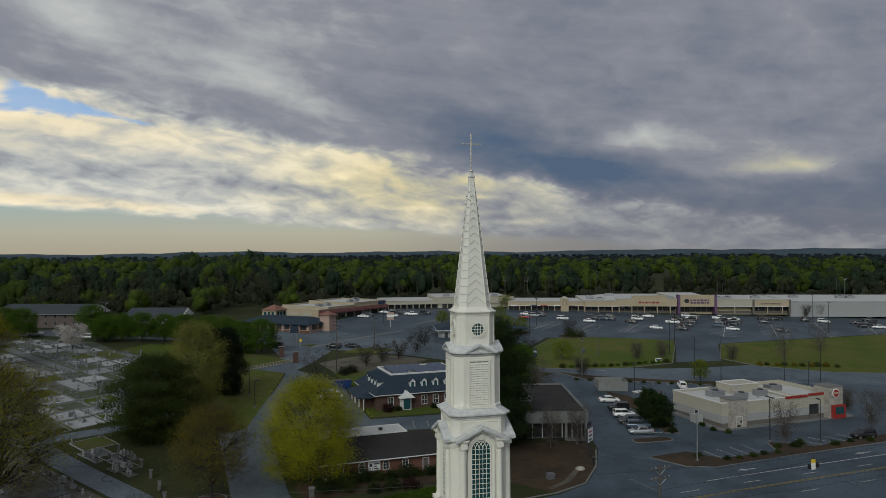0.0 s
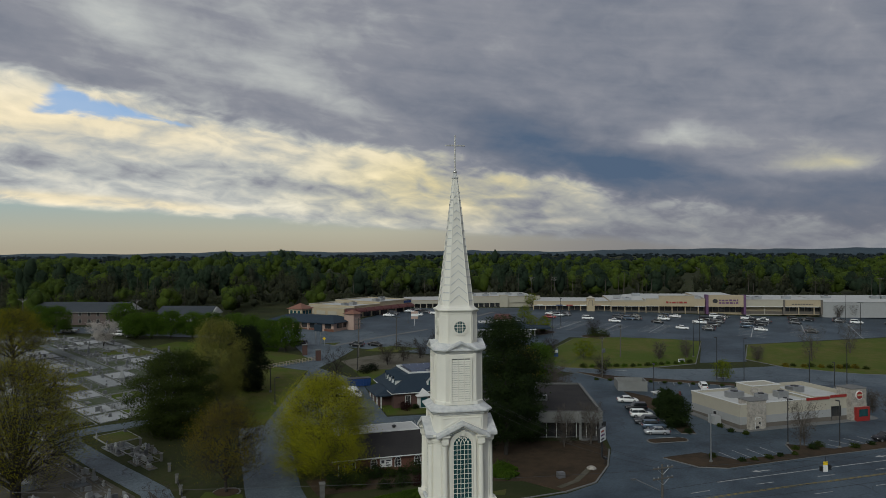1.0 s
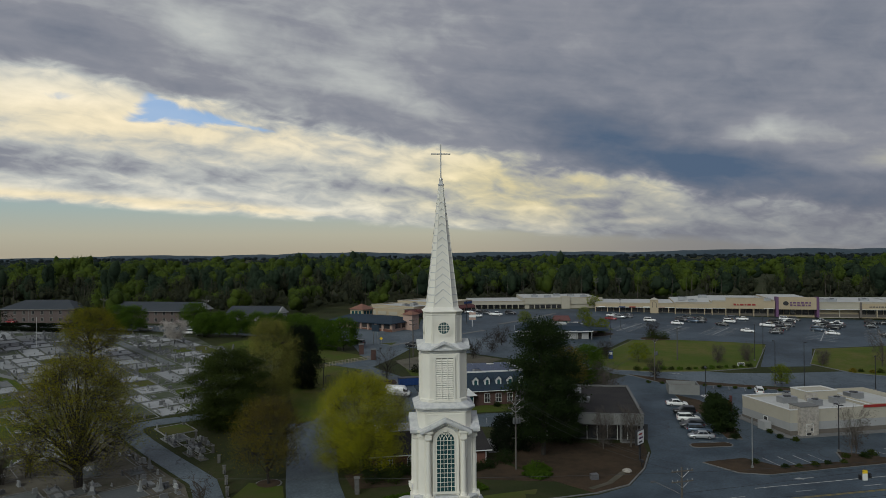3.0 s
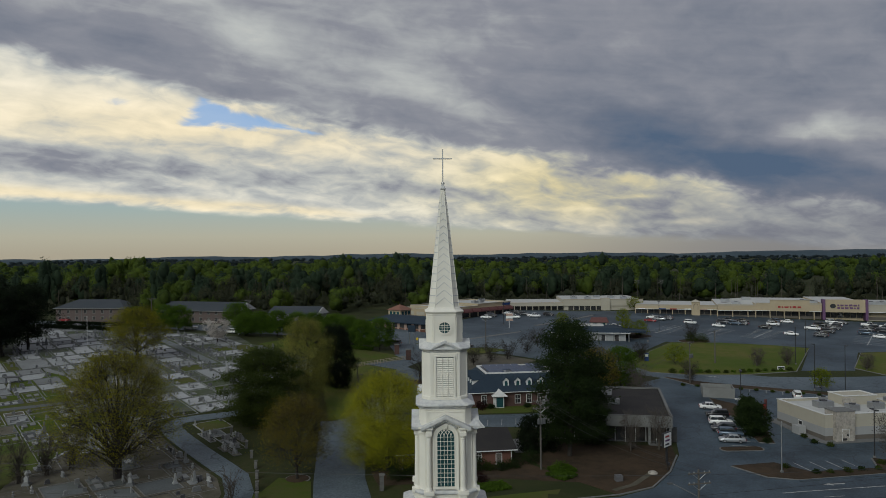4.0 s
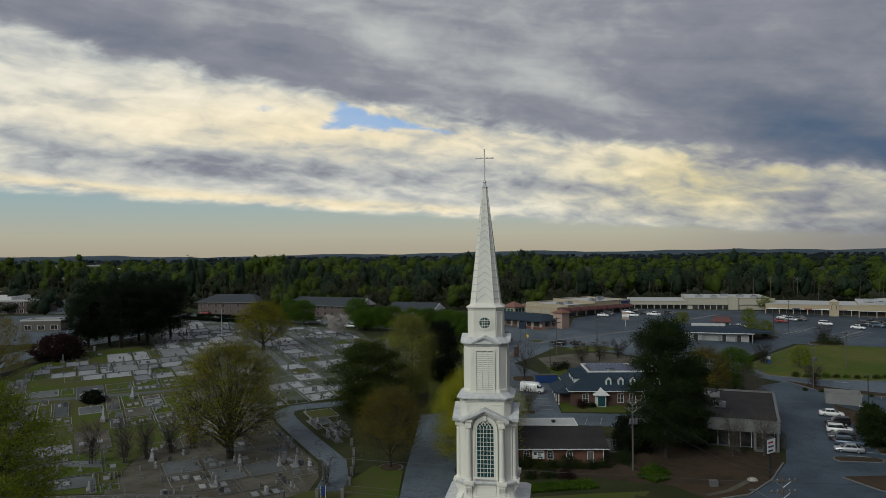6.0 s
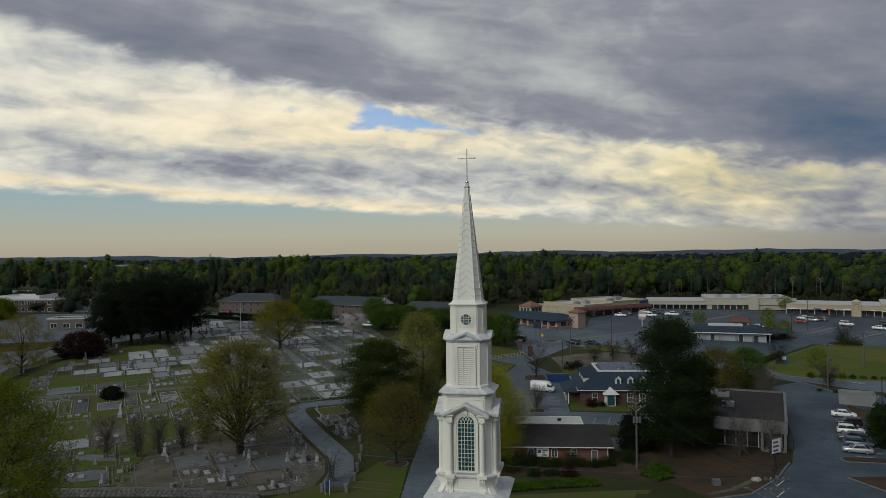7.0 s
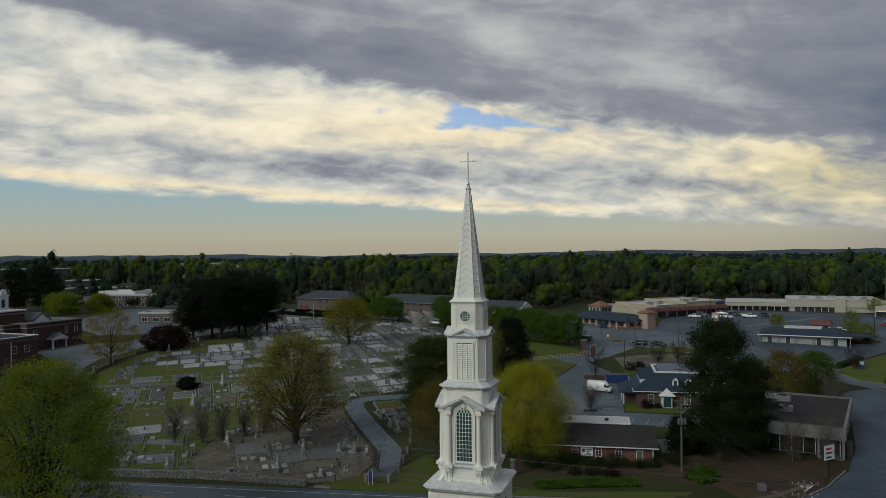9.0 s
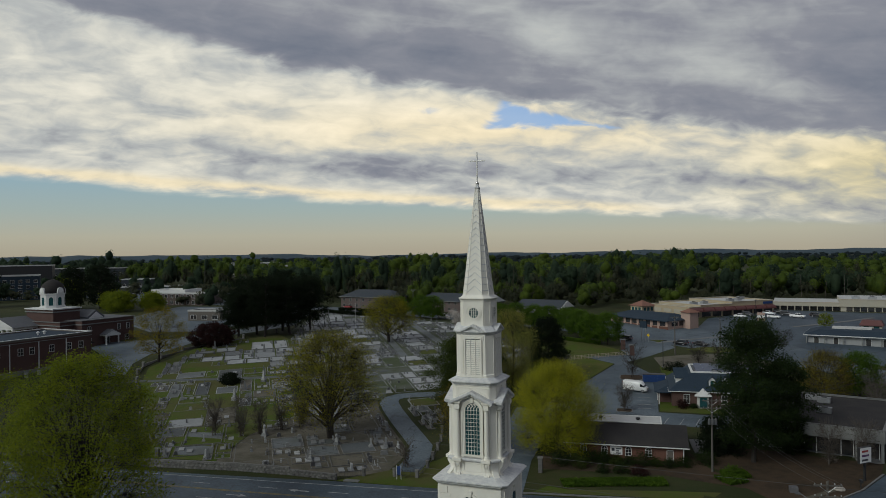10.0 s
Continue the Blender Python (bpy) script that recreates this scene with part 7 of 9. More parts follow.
for i, (x, y, h) in enumerate(((-47.6, 119.2, 7.5), (-42.1, 119.6, 8.0), (-39.0, 121.9, 7.0), (-36.0, 125.7, 6.5), (-33, 129, 6.0))):
    tree("bare_myrtle", "leafless many-stemmed tree with upright twigs", x, y, h, 2.3, leaf_twig, bark_pale, seed=90 + i, crown=0.12, limbs=9, twigs=9, leaves=300, size=0.12, spread=0.3, shape="vase", trunk=0.2, stems=4, group="bare myrtles in the cemetery", haze=900)
tree("bare_myrtle", "leafless fan of pale stems by the cemetery gate", -3.2, 107.5, 5.5, 2.6, leaf_twig, bark_pale, seed=97, crown=0.1, limbs=9, twigs=8, leaves=500, size=0.1, spread=0.25, shape="vase", trunk=0.16, stems=4)
tree("rust_tree", "rusty young-leaved tree behind the flat-roofed office", 76.0, 166.5, 10.5, 5.2, leaf_rust, seed=101, crown=0.2, limbs=18, twigs=16, leaves=9000, size=0.14, spread=0.7, trunk=0.25, haze=3500)
tree("lawn_tree", "fresh green tree beside the back road", 84.5, 172.0, 9.5, 4.6, leaf_green, seed=103, crown=0.15, limbs=20, twigs=11, leaves=14000, size=0.16, spread=0.6, trunk=0.25)
for i, (x, y, h, r) in enumerate(((97.0, 134.5, 5.8, 2.5), (94.3, 127.2, 6.4, 2.7))):
    tree("evergreen_shrub", "dense dark green shrub behind the parked cars", x, y, h, r, leaf_pine, seed=110 + i, crown=0.02, limbs=22, twigs=8, leaves=7000, size=0.2, spread=0.42, shape="tiered", trunk=0.15, category="bush")
tree("office_shrub", "dark evergreen shrub beside the utility pole", 49.2, 126.5, 6.0, 2.9, leaf_dark, seed=113, crown=0.02, limbs=16, twigs=10, leaves=6000, size=0.2, spread=0.4, trunk=0.15, category="bush")
tree("office_shrub", "bushy green small tree before the office", 61.8, 128.5, 6.2, 2.6, leaf_pine, seed=114, crown=0.1, limbs=16, twigs=10, leaves=5000, size=0.2, spread=0.4, trunk=0.12, category="bush")
for i, (x, y, h, r, pale) in enumerate(((108.3, 108.3, 8.0, 3.2, 1), (133.9, 111.0, 7.5, 3.0, 1), (66.8, 122.3, 7.0, 2.6, 1), (72.0, 122.0, 7.5, 2.6, 1), (34.1, 184.7, 9.0, 4.6, 0), (32.9, 152.9, 5.5, 2.2, 1), (102.5, 201.0, 5.5, 2.6, 0), (133.0, 190.0, 5.0, 2.2, 1), (142.3, 190.2, 5.0, 2.2, 1), (176.2, 176.1, 11.0, 5.0, 1), (199.0, 183.5, 10.0, 4.5, 1), (160.7, 180.6, 4.5, 2.0, 1), (133.4, 231.0, 5.5, 3.0, 0), (259.0, 246.0, 5.5, 2.4, 1), (265.0, 244.5, 5.5, 2.4, 1), (143.0, 124.7, 4.5, 1.4, 1), (104.5, 174.5, 5.0, 2.6, 0), (52, 203, 6.0, 3.6, 0), (58, 207, 5.5, 3.4, 0), (64, 210, 5.5, 3.4, 0), (86, 165, 7.5, 4.0, 1), (83, 155, 7.0, 3.5, 1), (72, 218, 6, 4, 0), (78, 228, 6, 4, 0))):
    tree("bare_tree", "leafless small tree with fine upright twigs", x, y, h, r, leaf_twig, bark_pale if pale else bark, seed=120 + i, crown=0.16, limbs=11, twigs=9, leaves=500, size=0.13, spread=0.35, shape="vase", trunk=0.16, stems=2, group="bare small trees", haze=650)
for i, (x, y, h, r) in enumerate(((110.3, 195.0, 5.6, 3.0), (132.4, 160.7, 5.2, 2.2), (119.5, 241.5, 5.5, 2.4), (116.0, 245.0, 5.5, 2.6), (123.5, 268, 6, 2.4), (147, 313, 6, 3.2), (99, 268, 5, 2.5))):
    tree("young_tree", "small young tree in bright new leaf", x, y, h, r, leaf_lime, seed=150 + i, crown=0.25, limbs=11, twigs=8, leaves=1900, size=0.16, spread=0.4, trunk=0.1, group="young trees in the car park")
rng = random.Random(4)


def shrub(x, y, r, mat, label, seed):
    tree("shrub", label, x, y, r * 1.25, r, mat, seed=seed, crown=0.02, limbs=6, twigs=6, leaves=max(260, int(700 * r)), size=0.13, spread=0.22 * r + 0.05, trunk=0.05, category="bush", group="low shrubs")


spots = [(91.2, 104.1), (93.6, 103.8), (96.8, 103.8), (99.6, 104.3), (102.7, 104.2), (105.4, 107.0), (108.5, 106.1), (111, 107.2), (116.5, 104.4), (121, 104.9), (125.1, 104.1), (88, 107.6), (102.6, 120.9), (103.2, 124.8), (104.3, 118.6), (101, 144), (102.6, 146.5), (104, 143.5), (94, 122.6)]
for i, (x, y) in enumerate(spots):
    shrub(x, y, rng.uniform(0.45, 0.8), leaf_cedar if i % 3 else leaf_pine, "low rounded dark green shrub in a planted bed", 200 + i)
for i in range(13):
    shrub(101 + 3.1 * i, 171.5 - 1.65 * i + rng.uniform(-0.3, 0.3), 0.4, leaf_cedar, "low rounded shrub along the car park's edge", 230 + i)
for i in range(15):
    shrub(105 + 2.4 * i, (185.2 - 0.32 * i if i < 7 else 183.2) + rng.uniform(-0.4, 0.4), rng.uniform(0.5, 0.95), leaf_green if i % 2 else leaf_cedar, "low shrub on the kerbed lawn", 250 + i)
for i in range(10):
    shrub(163 + 2.2 * i, 172 - 1.0 * i + rng.uniform(-0.5, 0.5), rng.uniform(0.6, 1.0), leaf_cedar if i % 2 else leaf_rust, "low brownish shrub beside the road", 270 + i)
for i in range(9):
    shrub(25.5 + 2.2 * i, 117.2 + rng.uniform(-0.5, 0.4), rng.uniform(0.9, 1.5), leaf_pine if i % 3 else leaf_cedar, "dark foundation shrub before the brick office", 290 + i)
for i, (x, y, r, m) in enumerate(((30.9, 118.0, 0.7, leaf_redbush), (32.2, 118.0, 0.75, leaf_redbush), (22.8, 114.5, 1.8, leaf_pine), (26, 113.6, 1.5, leaf_cedar), (33, 112.2, 1.2, leaf_pine), (36, 111.5, 1.1, leaf_redbush), (30, 111.6, 1.0, leaf_pine), (47, 119.8, 1.6, leaf_pine), (50.5, 113.5, 1.3, leaf_green), (45.2, 157, 1.2, leaf_redbush), (47.6, 157.2, 0.7, leaf_pine), (56, 157, 0.7, leaf_pine), (19.5, 122.5, 1.6, leaf_pine), (24.5, 120.5, 1.2, leaf_pine), (52.5, 126, 1.8, leaf_dark), (44, 195, 1.5, leaf_dark), (46.5, 197, 1.4, leaf_dark), (133, 230, 2.2, leaf_cedar), (136, 228.5, 2.0, leaf_cedar), (114, 241, 1.2, leaf_cedar), (120, 244, 1.2, leaf_cedar))):
    shrub(x, y, r, m, "dense leafy shrub in a planted bed", 310 + i)


def hedge(path, w, h, mat, label, seed):
    rng2 = np.random.default_rng(seed)
    pos = []
    for (x0, y0), (x1, y1) in zip(path, path[1:]):
        n = int(260 * math.hypot(x1 - x0, y1 - y0) * w / 2)
        t = rng2.uniform(0, 1, n)
        a, z = rng2.uniform(-w / 2, w / 2, n), h * rng2.uniform(0.05, 1.0, n) ** 0.6
        d = Vector((x1 - x0, y1 - y0)).normalized()
        for i in range(n):
            x, y = x0 + (x1 - x0) * t[i] - d.y * a[i], y0 + (y1 - y0) * t[i] + d.x * a[i]
            pos.append((x, y, gz(x, y) + z[i]))
    pos = np.array(pos)
    v, f = cards(pos, np.full(len(pos), 0.2), rng2)
    return tagged(new("hedge", quads("hedge", v, f, mat)), label, "hedge")


hedge([(99, 203), (108, 213)], 1.6, 1.3, leaf_cedar, "low clipped hedge beside the entrance road", 1)
hedge([(-104, 297), (-88, 290), (-72, 283)], 2.0, 1.6, leaf_dark, "dark clipped hedge behind the graves", 2)
hedge([(-98, 303), (-70, 294)], 2.0, 1.8, leaf_dark, "dark hedge before the apartment block", 3)
hedge([(4, 240), (24, 229)], 1.4, 1.2, leaf_green, "low green hedge by the lawn", 4)
hedge([(48.5, 110.5), (51.5, 112.5), (50.5, 116)], 4.0, 0.6, leaf_green, "bright green ground cover under the pine", 6)
hedge([(24, 104.4), (31, 106.4), (40, 108.4)], 3.6, 0.45, leaf_green, "spreading green ground cover by the verge", 5)


# ---- the woods round the place ----
def ball():
    """Corners and faces of a coarse round lump."""
    bm = bmesh.new()
    bmesh.ops.create_icosphere(bm, subdivisions=2, radius=1.0)
    v, f = np.array([p.co[:] for p in bm.verts]), np.array([[p.index for p in q.verts] for q in bm.faces])
    bm.free()
    return v, f


LUMP_V, LUMP_F = ball()


def forest(name, mat, label, count, near, far, seed, size, height, per, edge, a0=-62, a1=66, width=4.6, low=0.3, lobes=4, core=1.0):
    """Many crowns over a belt of ground, each of some uneven lumps under leaf sprays; low: where the crown begins, as a share of the height; core: how much of it the lumps fill."""
    rng = np.random.default_rng(seed)
    v, lv, lf = [], [], []
    for i in range(count):
        az_deg = rng.uniform(a0, a1)
        r = edge(az_deg) + near + (far - near) * rng.uniform() ** 0.8
        x, y = r * math.sin(radians(az_deg)), r * math.cos(radians(az_deg))
        h = height * rng.uniform(0.66, 1.06) * (1 - 0.12 * ss(8, 26, az_deg)) * (1 + 0.10 * math.sin(az_deg * 0.35) + 0.06 * math.sin(az_deg * 1.3 + 1))
        w = width * rng.uniform(0.7, 1.2)
        mid, span = np.array([x, y, gz(x, y) + h * (1 + low) / 2]), np.array([w, w, h * (1 - low) / 2])
        at = rng.normal(size=(lobes, 3)) * [0.36, 0.36, 0.26]
        at[:, 2] += 0.20 - 0.5 * (at[:, 0] ** 2 + at[:, 1] ** 2)
        at[0] = (0, 0, -0.22)
        girth = rng.uniform(0.44, 0.58, lobes)
        girth[0] = 0.66
        for k in range(lobes):
            q = at[k] + LUMP_V * core * girth[k] * rng.uniform(0.66, 0.98, (len(LUMP_V), 1)) * ([1, 1, 1] if k else [1, 1, 1.15])
            lf.append(LUMP_F + len(lv) * len(LUMP_V))
            lv.append(mid + q * span)
        d = rng.normal(size=(per, 3))
        d[:, 2] = np.abs(d[:, 2]) - 0.6 * rng.uniform(0, 1, per)
        d /= np.linalg.norm(d, axis=1)[:, None]
        which = rng.integers(0, lobes, per)
        q = at[which] + d * (girth[which] * rng.uniform(0.82, 1.30, per))[:, None]
        v.append(cards(mid + q * span, np.full(per, size), rng, d * [1, 1, 1.3] + 0.5 * q, 0.62)[0])
    v, lv, lf = np.concatenate(v), np.concatenate(lv), np.concatenate(lf)
    wood = tagged(new(name, quads(name, v, np.arange(len(v)).reshape(-1, 4), mat)), label, "woodland", kind="stuff")
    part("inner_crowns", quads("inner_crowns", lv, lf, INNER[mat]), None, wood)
    return wood


def wood_edge(a):
    """Distance from the origin to the front of the woods, by bearing."""
    return 392 - 14 * math.cos(radians(a * 3)) + 22 * ss(25, 50, a) + 60 * ss(-24, -45, a) + 150 * ss(-22, -36, a)


forest("pine_wood", wood_pine, "dark pine wood behind the shops", 250, 0, 90, 101, 0.56, 21.5, 270, wood_edge, width=5.0, low=0.12, lobes=5)
forest("spring_wood", wood_spring, "fresh green spring wood", 290, 8, 130, 102, 0.52, 19.5, 290, wood_edge, width=5.4, low=0.12, lobes=5)
forest("leafless_wood", wood_bare, "grey-brown leafless wood", 380, -6, 80, 103, 0.42, 17, 240, wood_edge, width=4.0, low=0.08, core=0.6)
forest("spring_wood", wood_spring, "fresh green spring wood further back", 1050, 100, 620, 104, 0.85, 21.5, 90, wood_edge, width=7.6, lobes=4)
forest("pine_wood", wood_pine, "dark pine wood further back", 380, 100, 560, 105, 0.9, 20.5, 90, wood_edge, width=6.4, lobes=4)
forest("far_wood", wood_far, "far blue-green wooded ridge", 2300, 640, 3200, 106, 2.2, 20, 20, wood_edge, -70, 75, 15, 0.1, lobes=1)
forest("undergrowth", wood_bare, "tangled dark undergrowth at the foot of the woods", 380, -8, 10, 107, 0.38, 6.5, 120, wood_edge, width=3.5, low=0.0, lobes=2, core=0.6)
forest("pine_wood", wood_pine, "taller dark trees on a rise among the woods", 60, 290, 340, 108, 0.9, 24, 60, wood_edge, 0.5, 6.5, 7.5, 0.2)
forest("pine_wood", wood_pine, "tall dark trees beyond the town hall", 90, 80, 170, 109, 0.9, 27, 60, wood_edge, -48, -36, 7.5, 0.2)
forest("leafless_wood", wood_bare, "half-bare trees close behind the flats", 46, -62, -12, 110, 0.38, 14, 260, wood_edge, -14, 8.5, 4.2, 0.1, 4, 0.55)
forest("spring_wood", wood_spring, "fresh green trees close behind the flats", 26, -58, -10, 111, 0.4, 14, 240, wood_edge, -16, 8.5, 4.4, 0.1)
forest("leafless_wood", wood_bare, "scattered half-bare trees beyond the town hall", 60, -170, -20, 112, 0.6, 10, 130, wood_edge, -52, -25, 5.0, 0.1, 4, 0.7)
forest("pine_wood", wood_pine, "scattered dark trees beyond the town hall", 34, -160, -20, 113, 0.65, 13, 130, wood_edge, -52, -26, 5.0, 0.15, 4)

# low hills on the horizon, with the haze painted in as blue
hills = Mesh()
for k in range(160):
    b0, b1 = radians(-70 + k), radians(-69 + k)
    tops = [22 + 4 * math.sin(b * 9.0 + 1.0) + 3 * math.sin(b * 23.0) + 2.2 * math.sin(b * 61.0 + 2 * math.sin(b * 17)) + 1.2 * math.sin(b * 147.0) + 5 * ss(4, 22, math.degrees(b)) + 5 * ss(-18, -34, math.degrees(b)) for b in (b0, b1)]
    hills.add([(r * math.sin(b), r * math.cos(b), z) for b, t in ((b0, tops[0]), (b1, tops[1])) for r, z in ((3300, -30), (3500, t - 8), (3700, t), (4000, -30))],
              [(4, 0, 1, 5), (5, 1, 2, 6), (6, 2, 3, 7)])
solid("backdrop", hills, hill_haze, "low blue wooded hills along the horizon", "hills", "structure", smooth=True)
trunks = Mesh()
rng = np.random.default_rng(7)
for i in range(150):
    a = rng.uniform(-60, 64)
    r = wood_edge(a) + rng.uniform(-7, 18)
    x, y = r * math.sin(radians(a)), r * math.cos(radians(a))
    z = gz(x, y)
    trunks.tube((x, y, z - 0.5), (x + rng.normal() * 0.6, y, z + rng.uniform(9, 15)), rng.uniform(0.12, 0.22), 0.05, 5)
solid("wood_trunks", trunks, bark_pale, "slim pale trunks along the edge of the woods", "tree trunks", "stuff")

# ---- the cemetery ----
CEM = radians(29)


def inside(poly, x, y):
    hit = False
    for (x0, y0), (x1, y1) in zip(poly, poly[1:] + poly[:1]):
        if (y0 > y) != (y1 > y) and x < (x1 - x0) * (y - y0) / (y1 - y0) + x0:
            hit = not hit
    return hit


def near_path(path, x, y, d):
    p = Vector((x, y))
    for a, b in zip(path, path[1:]):
        a, b = Vector(a), Vector(b)
        t = max(0, min(1, (p - a).dot(b - a) / (b - a).length_squared))
        if (a + (b - a) * t - p).length < d:
            return True
    return False


GROUNDS = [(-50, 103), (-13, 101.5), (-6, 103), (-6, 119), (-3.5, 124), (-3, 137), (-10, 157), (2, 190), (3, 220), (-16, 247), (-24, 262), (-54, 280), (-106, 302), (-97, 262), (-90, 240), (-85, 226), (-102, 222), (-108, 206), (-104, 180), (-92, 158), (-70, 128)]
LANES = [[(-2.2, 101.5), (-2.4, 112), (-4.2, 120.5), (-7.6, 126.5), (-12.7, 135.2), (-18.2, 145), (-21.8, 154.5), (-13, 160), (4, 170)], [(-33, 201), (-46.8, 227.4), (-60, 252), (-72, 284)], [(-23.5, 217), (-36, 239), (-47.5, 259), (-58, 279)], [(-108, 158), (-91, 163), (-61, 172), (-33, 184)]]
BUSHES = [(-23.8, 122.2, 2.0), (-70.2, 162.6, 3.5), (-47.2, 226, 2), (-47.6, 119.2, 1.2), (-42.1, 119.6, 1.2), (-39, 121.9, 1.2), (-36, 125.7, 1.2), (-28, 251.5, 1.5), (-2.6, 152, 5)]


def slab_stone(w, h, d, kind):
    """A headstone on its base: square, round-headed or shouldered."""
    m = Mesh().box(-w / 2 - 0.12, w / 2 + 0.12, -d / 2 - 0.1, d / 2 + 0.1, -0.1, 0.2)
    if kind == 0:
        m.plate([(-w / 2, 0.2), (w / 2, 0.2), (w / 2, h), (-w / 2, h)], -d / 2, d / 2)
    elif kind == 1:
        m.plate(arch(w / 2, h - w / 2, 0.2, 8)[::-1], -d / 2, d / 2)
    else:
        m.plate([(-w / 2, 0.2), (w / 2, 0.2), (w / 2, h * 0.85), (w * 0.3, h), (-w * 0.3, h), (-w / 2, h * 0.85)], -d / 2, d / 2)
    return m


def obelisk(h):
    w = h * 0.14
    m = Mesh().box(-w * 1.6, w * 1.6, -w * 1.6, w * 1.6, -0.1, h * 0.1).box(-w * 1.2, w * 1.2, -w * 1.2, w * 1.2, h * 0.1, h * 0.25)
    r = [[(-k, -k, z), (k, -k, z), (k, k, z), (-k, k, z)] for k, z in ((w * 0.85, h * 0.25), (w * 0.5, h * 0.92), (0.02, h))]
    return m.loft(r)


def urn(h):
    return Mesh().box(-0.3, 0.3, -0.3, 0.3, -0.1, h * 0.45).turned(0, 0, [(h * 0.45, 0.2), (h * 0.5, 0.1), (h * 0.62, 0.26), (h * 0.8, 0.3), (h * 0.88, 0.14), (h, 0.05)], 10)


FORMS = []
for mat, tint in ((stone_pale, "pale marble"), (stone_grey, "grey granite"), (stone_dark, "dark granite")):
    for kind, word in ((0, "square-topped"), (1, "round-topped"), (2, "shouldered")):
        FORMS.append((slab_stone(0.9, 1.0, 0.24, kind).data("headstone", mat), f"{word} {tint} headstone", "headstone"))
FORMS += [(slab_stone(1.6, 1.15, 0.4, 0).data("headstone", stone_grey), "wide grey granite family headstone", "headstone"), (slab_stone(1.5, 0.95, 0.35, 2).data("headstone", stone_pale), "wide pale marble family headstone", "headstone"),
          (obelisk(3.0).data("obelisk", stone_grey), "tall grey granite obelisk monument", "monument"), (obelisk(2.2).data("obelisk", stone_pale), "pale marble obelisk monument", "monument"), (urn(1.7).data("urn_monument", stone_pale), "pale stone urn on a pedestal", "monument")]
NAMES = ["headstone"] * 11 + ["obelisk", "obelisk", "urn_monument"]
rng = random.Random(11)
rest = Mesh()
plots, stones = 0, 0
far_coping, far_fill, far_grass, far_white = Mesh(), Mesh(), Mesh(), Mesh()
c, s = math.cos(CEM), math.sin(CEM)
ROW = 14.72                                   # depth of a row of family plots


def fits(x, y, w, h):
    for fx, fy in [(p, q) for p in (-0.44, 0.0, 0.44) for q in (-0.46, -0.15, 0.15, 0.46)]:
        qx, qy = x + fx * w * c - fy * h * s, y + fx * w * s + fy * h * c
        if not inside(GROUNDS, qx, qy) or near_path(LANES[0], qx, qy, 2.4) or any(near_path(p, qx, qy, 1.2) for p in LANES[1:]):
            return False
    return not any(math.hypot(x - bx, y - by) < br + 0.5 for bx, by, br in BUSHES)


cells = []


def lay(x, y, w, h, split):
    """One plot, or two half as deep where it would not fit or the row is split."""
    if not split and fits(x, y, w, h):
        cells.append((math.hypot(x - 20, y + 5), x, y, w - rng.uniform(0.1, 0.6), h - rng.uniform(0.3, 0.10 * h + 0.3)))
    elif h > 4:
        for k in (-0.25, 0.25):
            lay(x - k * h * s, y + k * h * c, w, h / 2, False)
    elif w > 3:
        for k in (-0.25, 0.25):
            lay(x + k * w * c, y + k * w * s, w / 2, h, False)


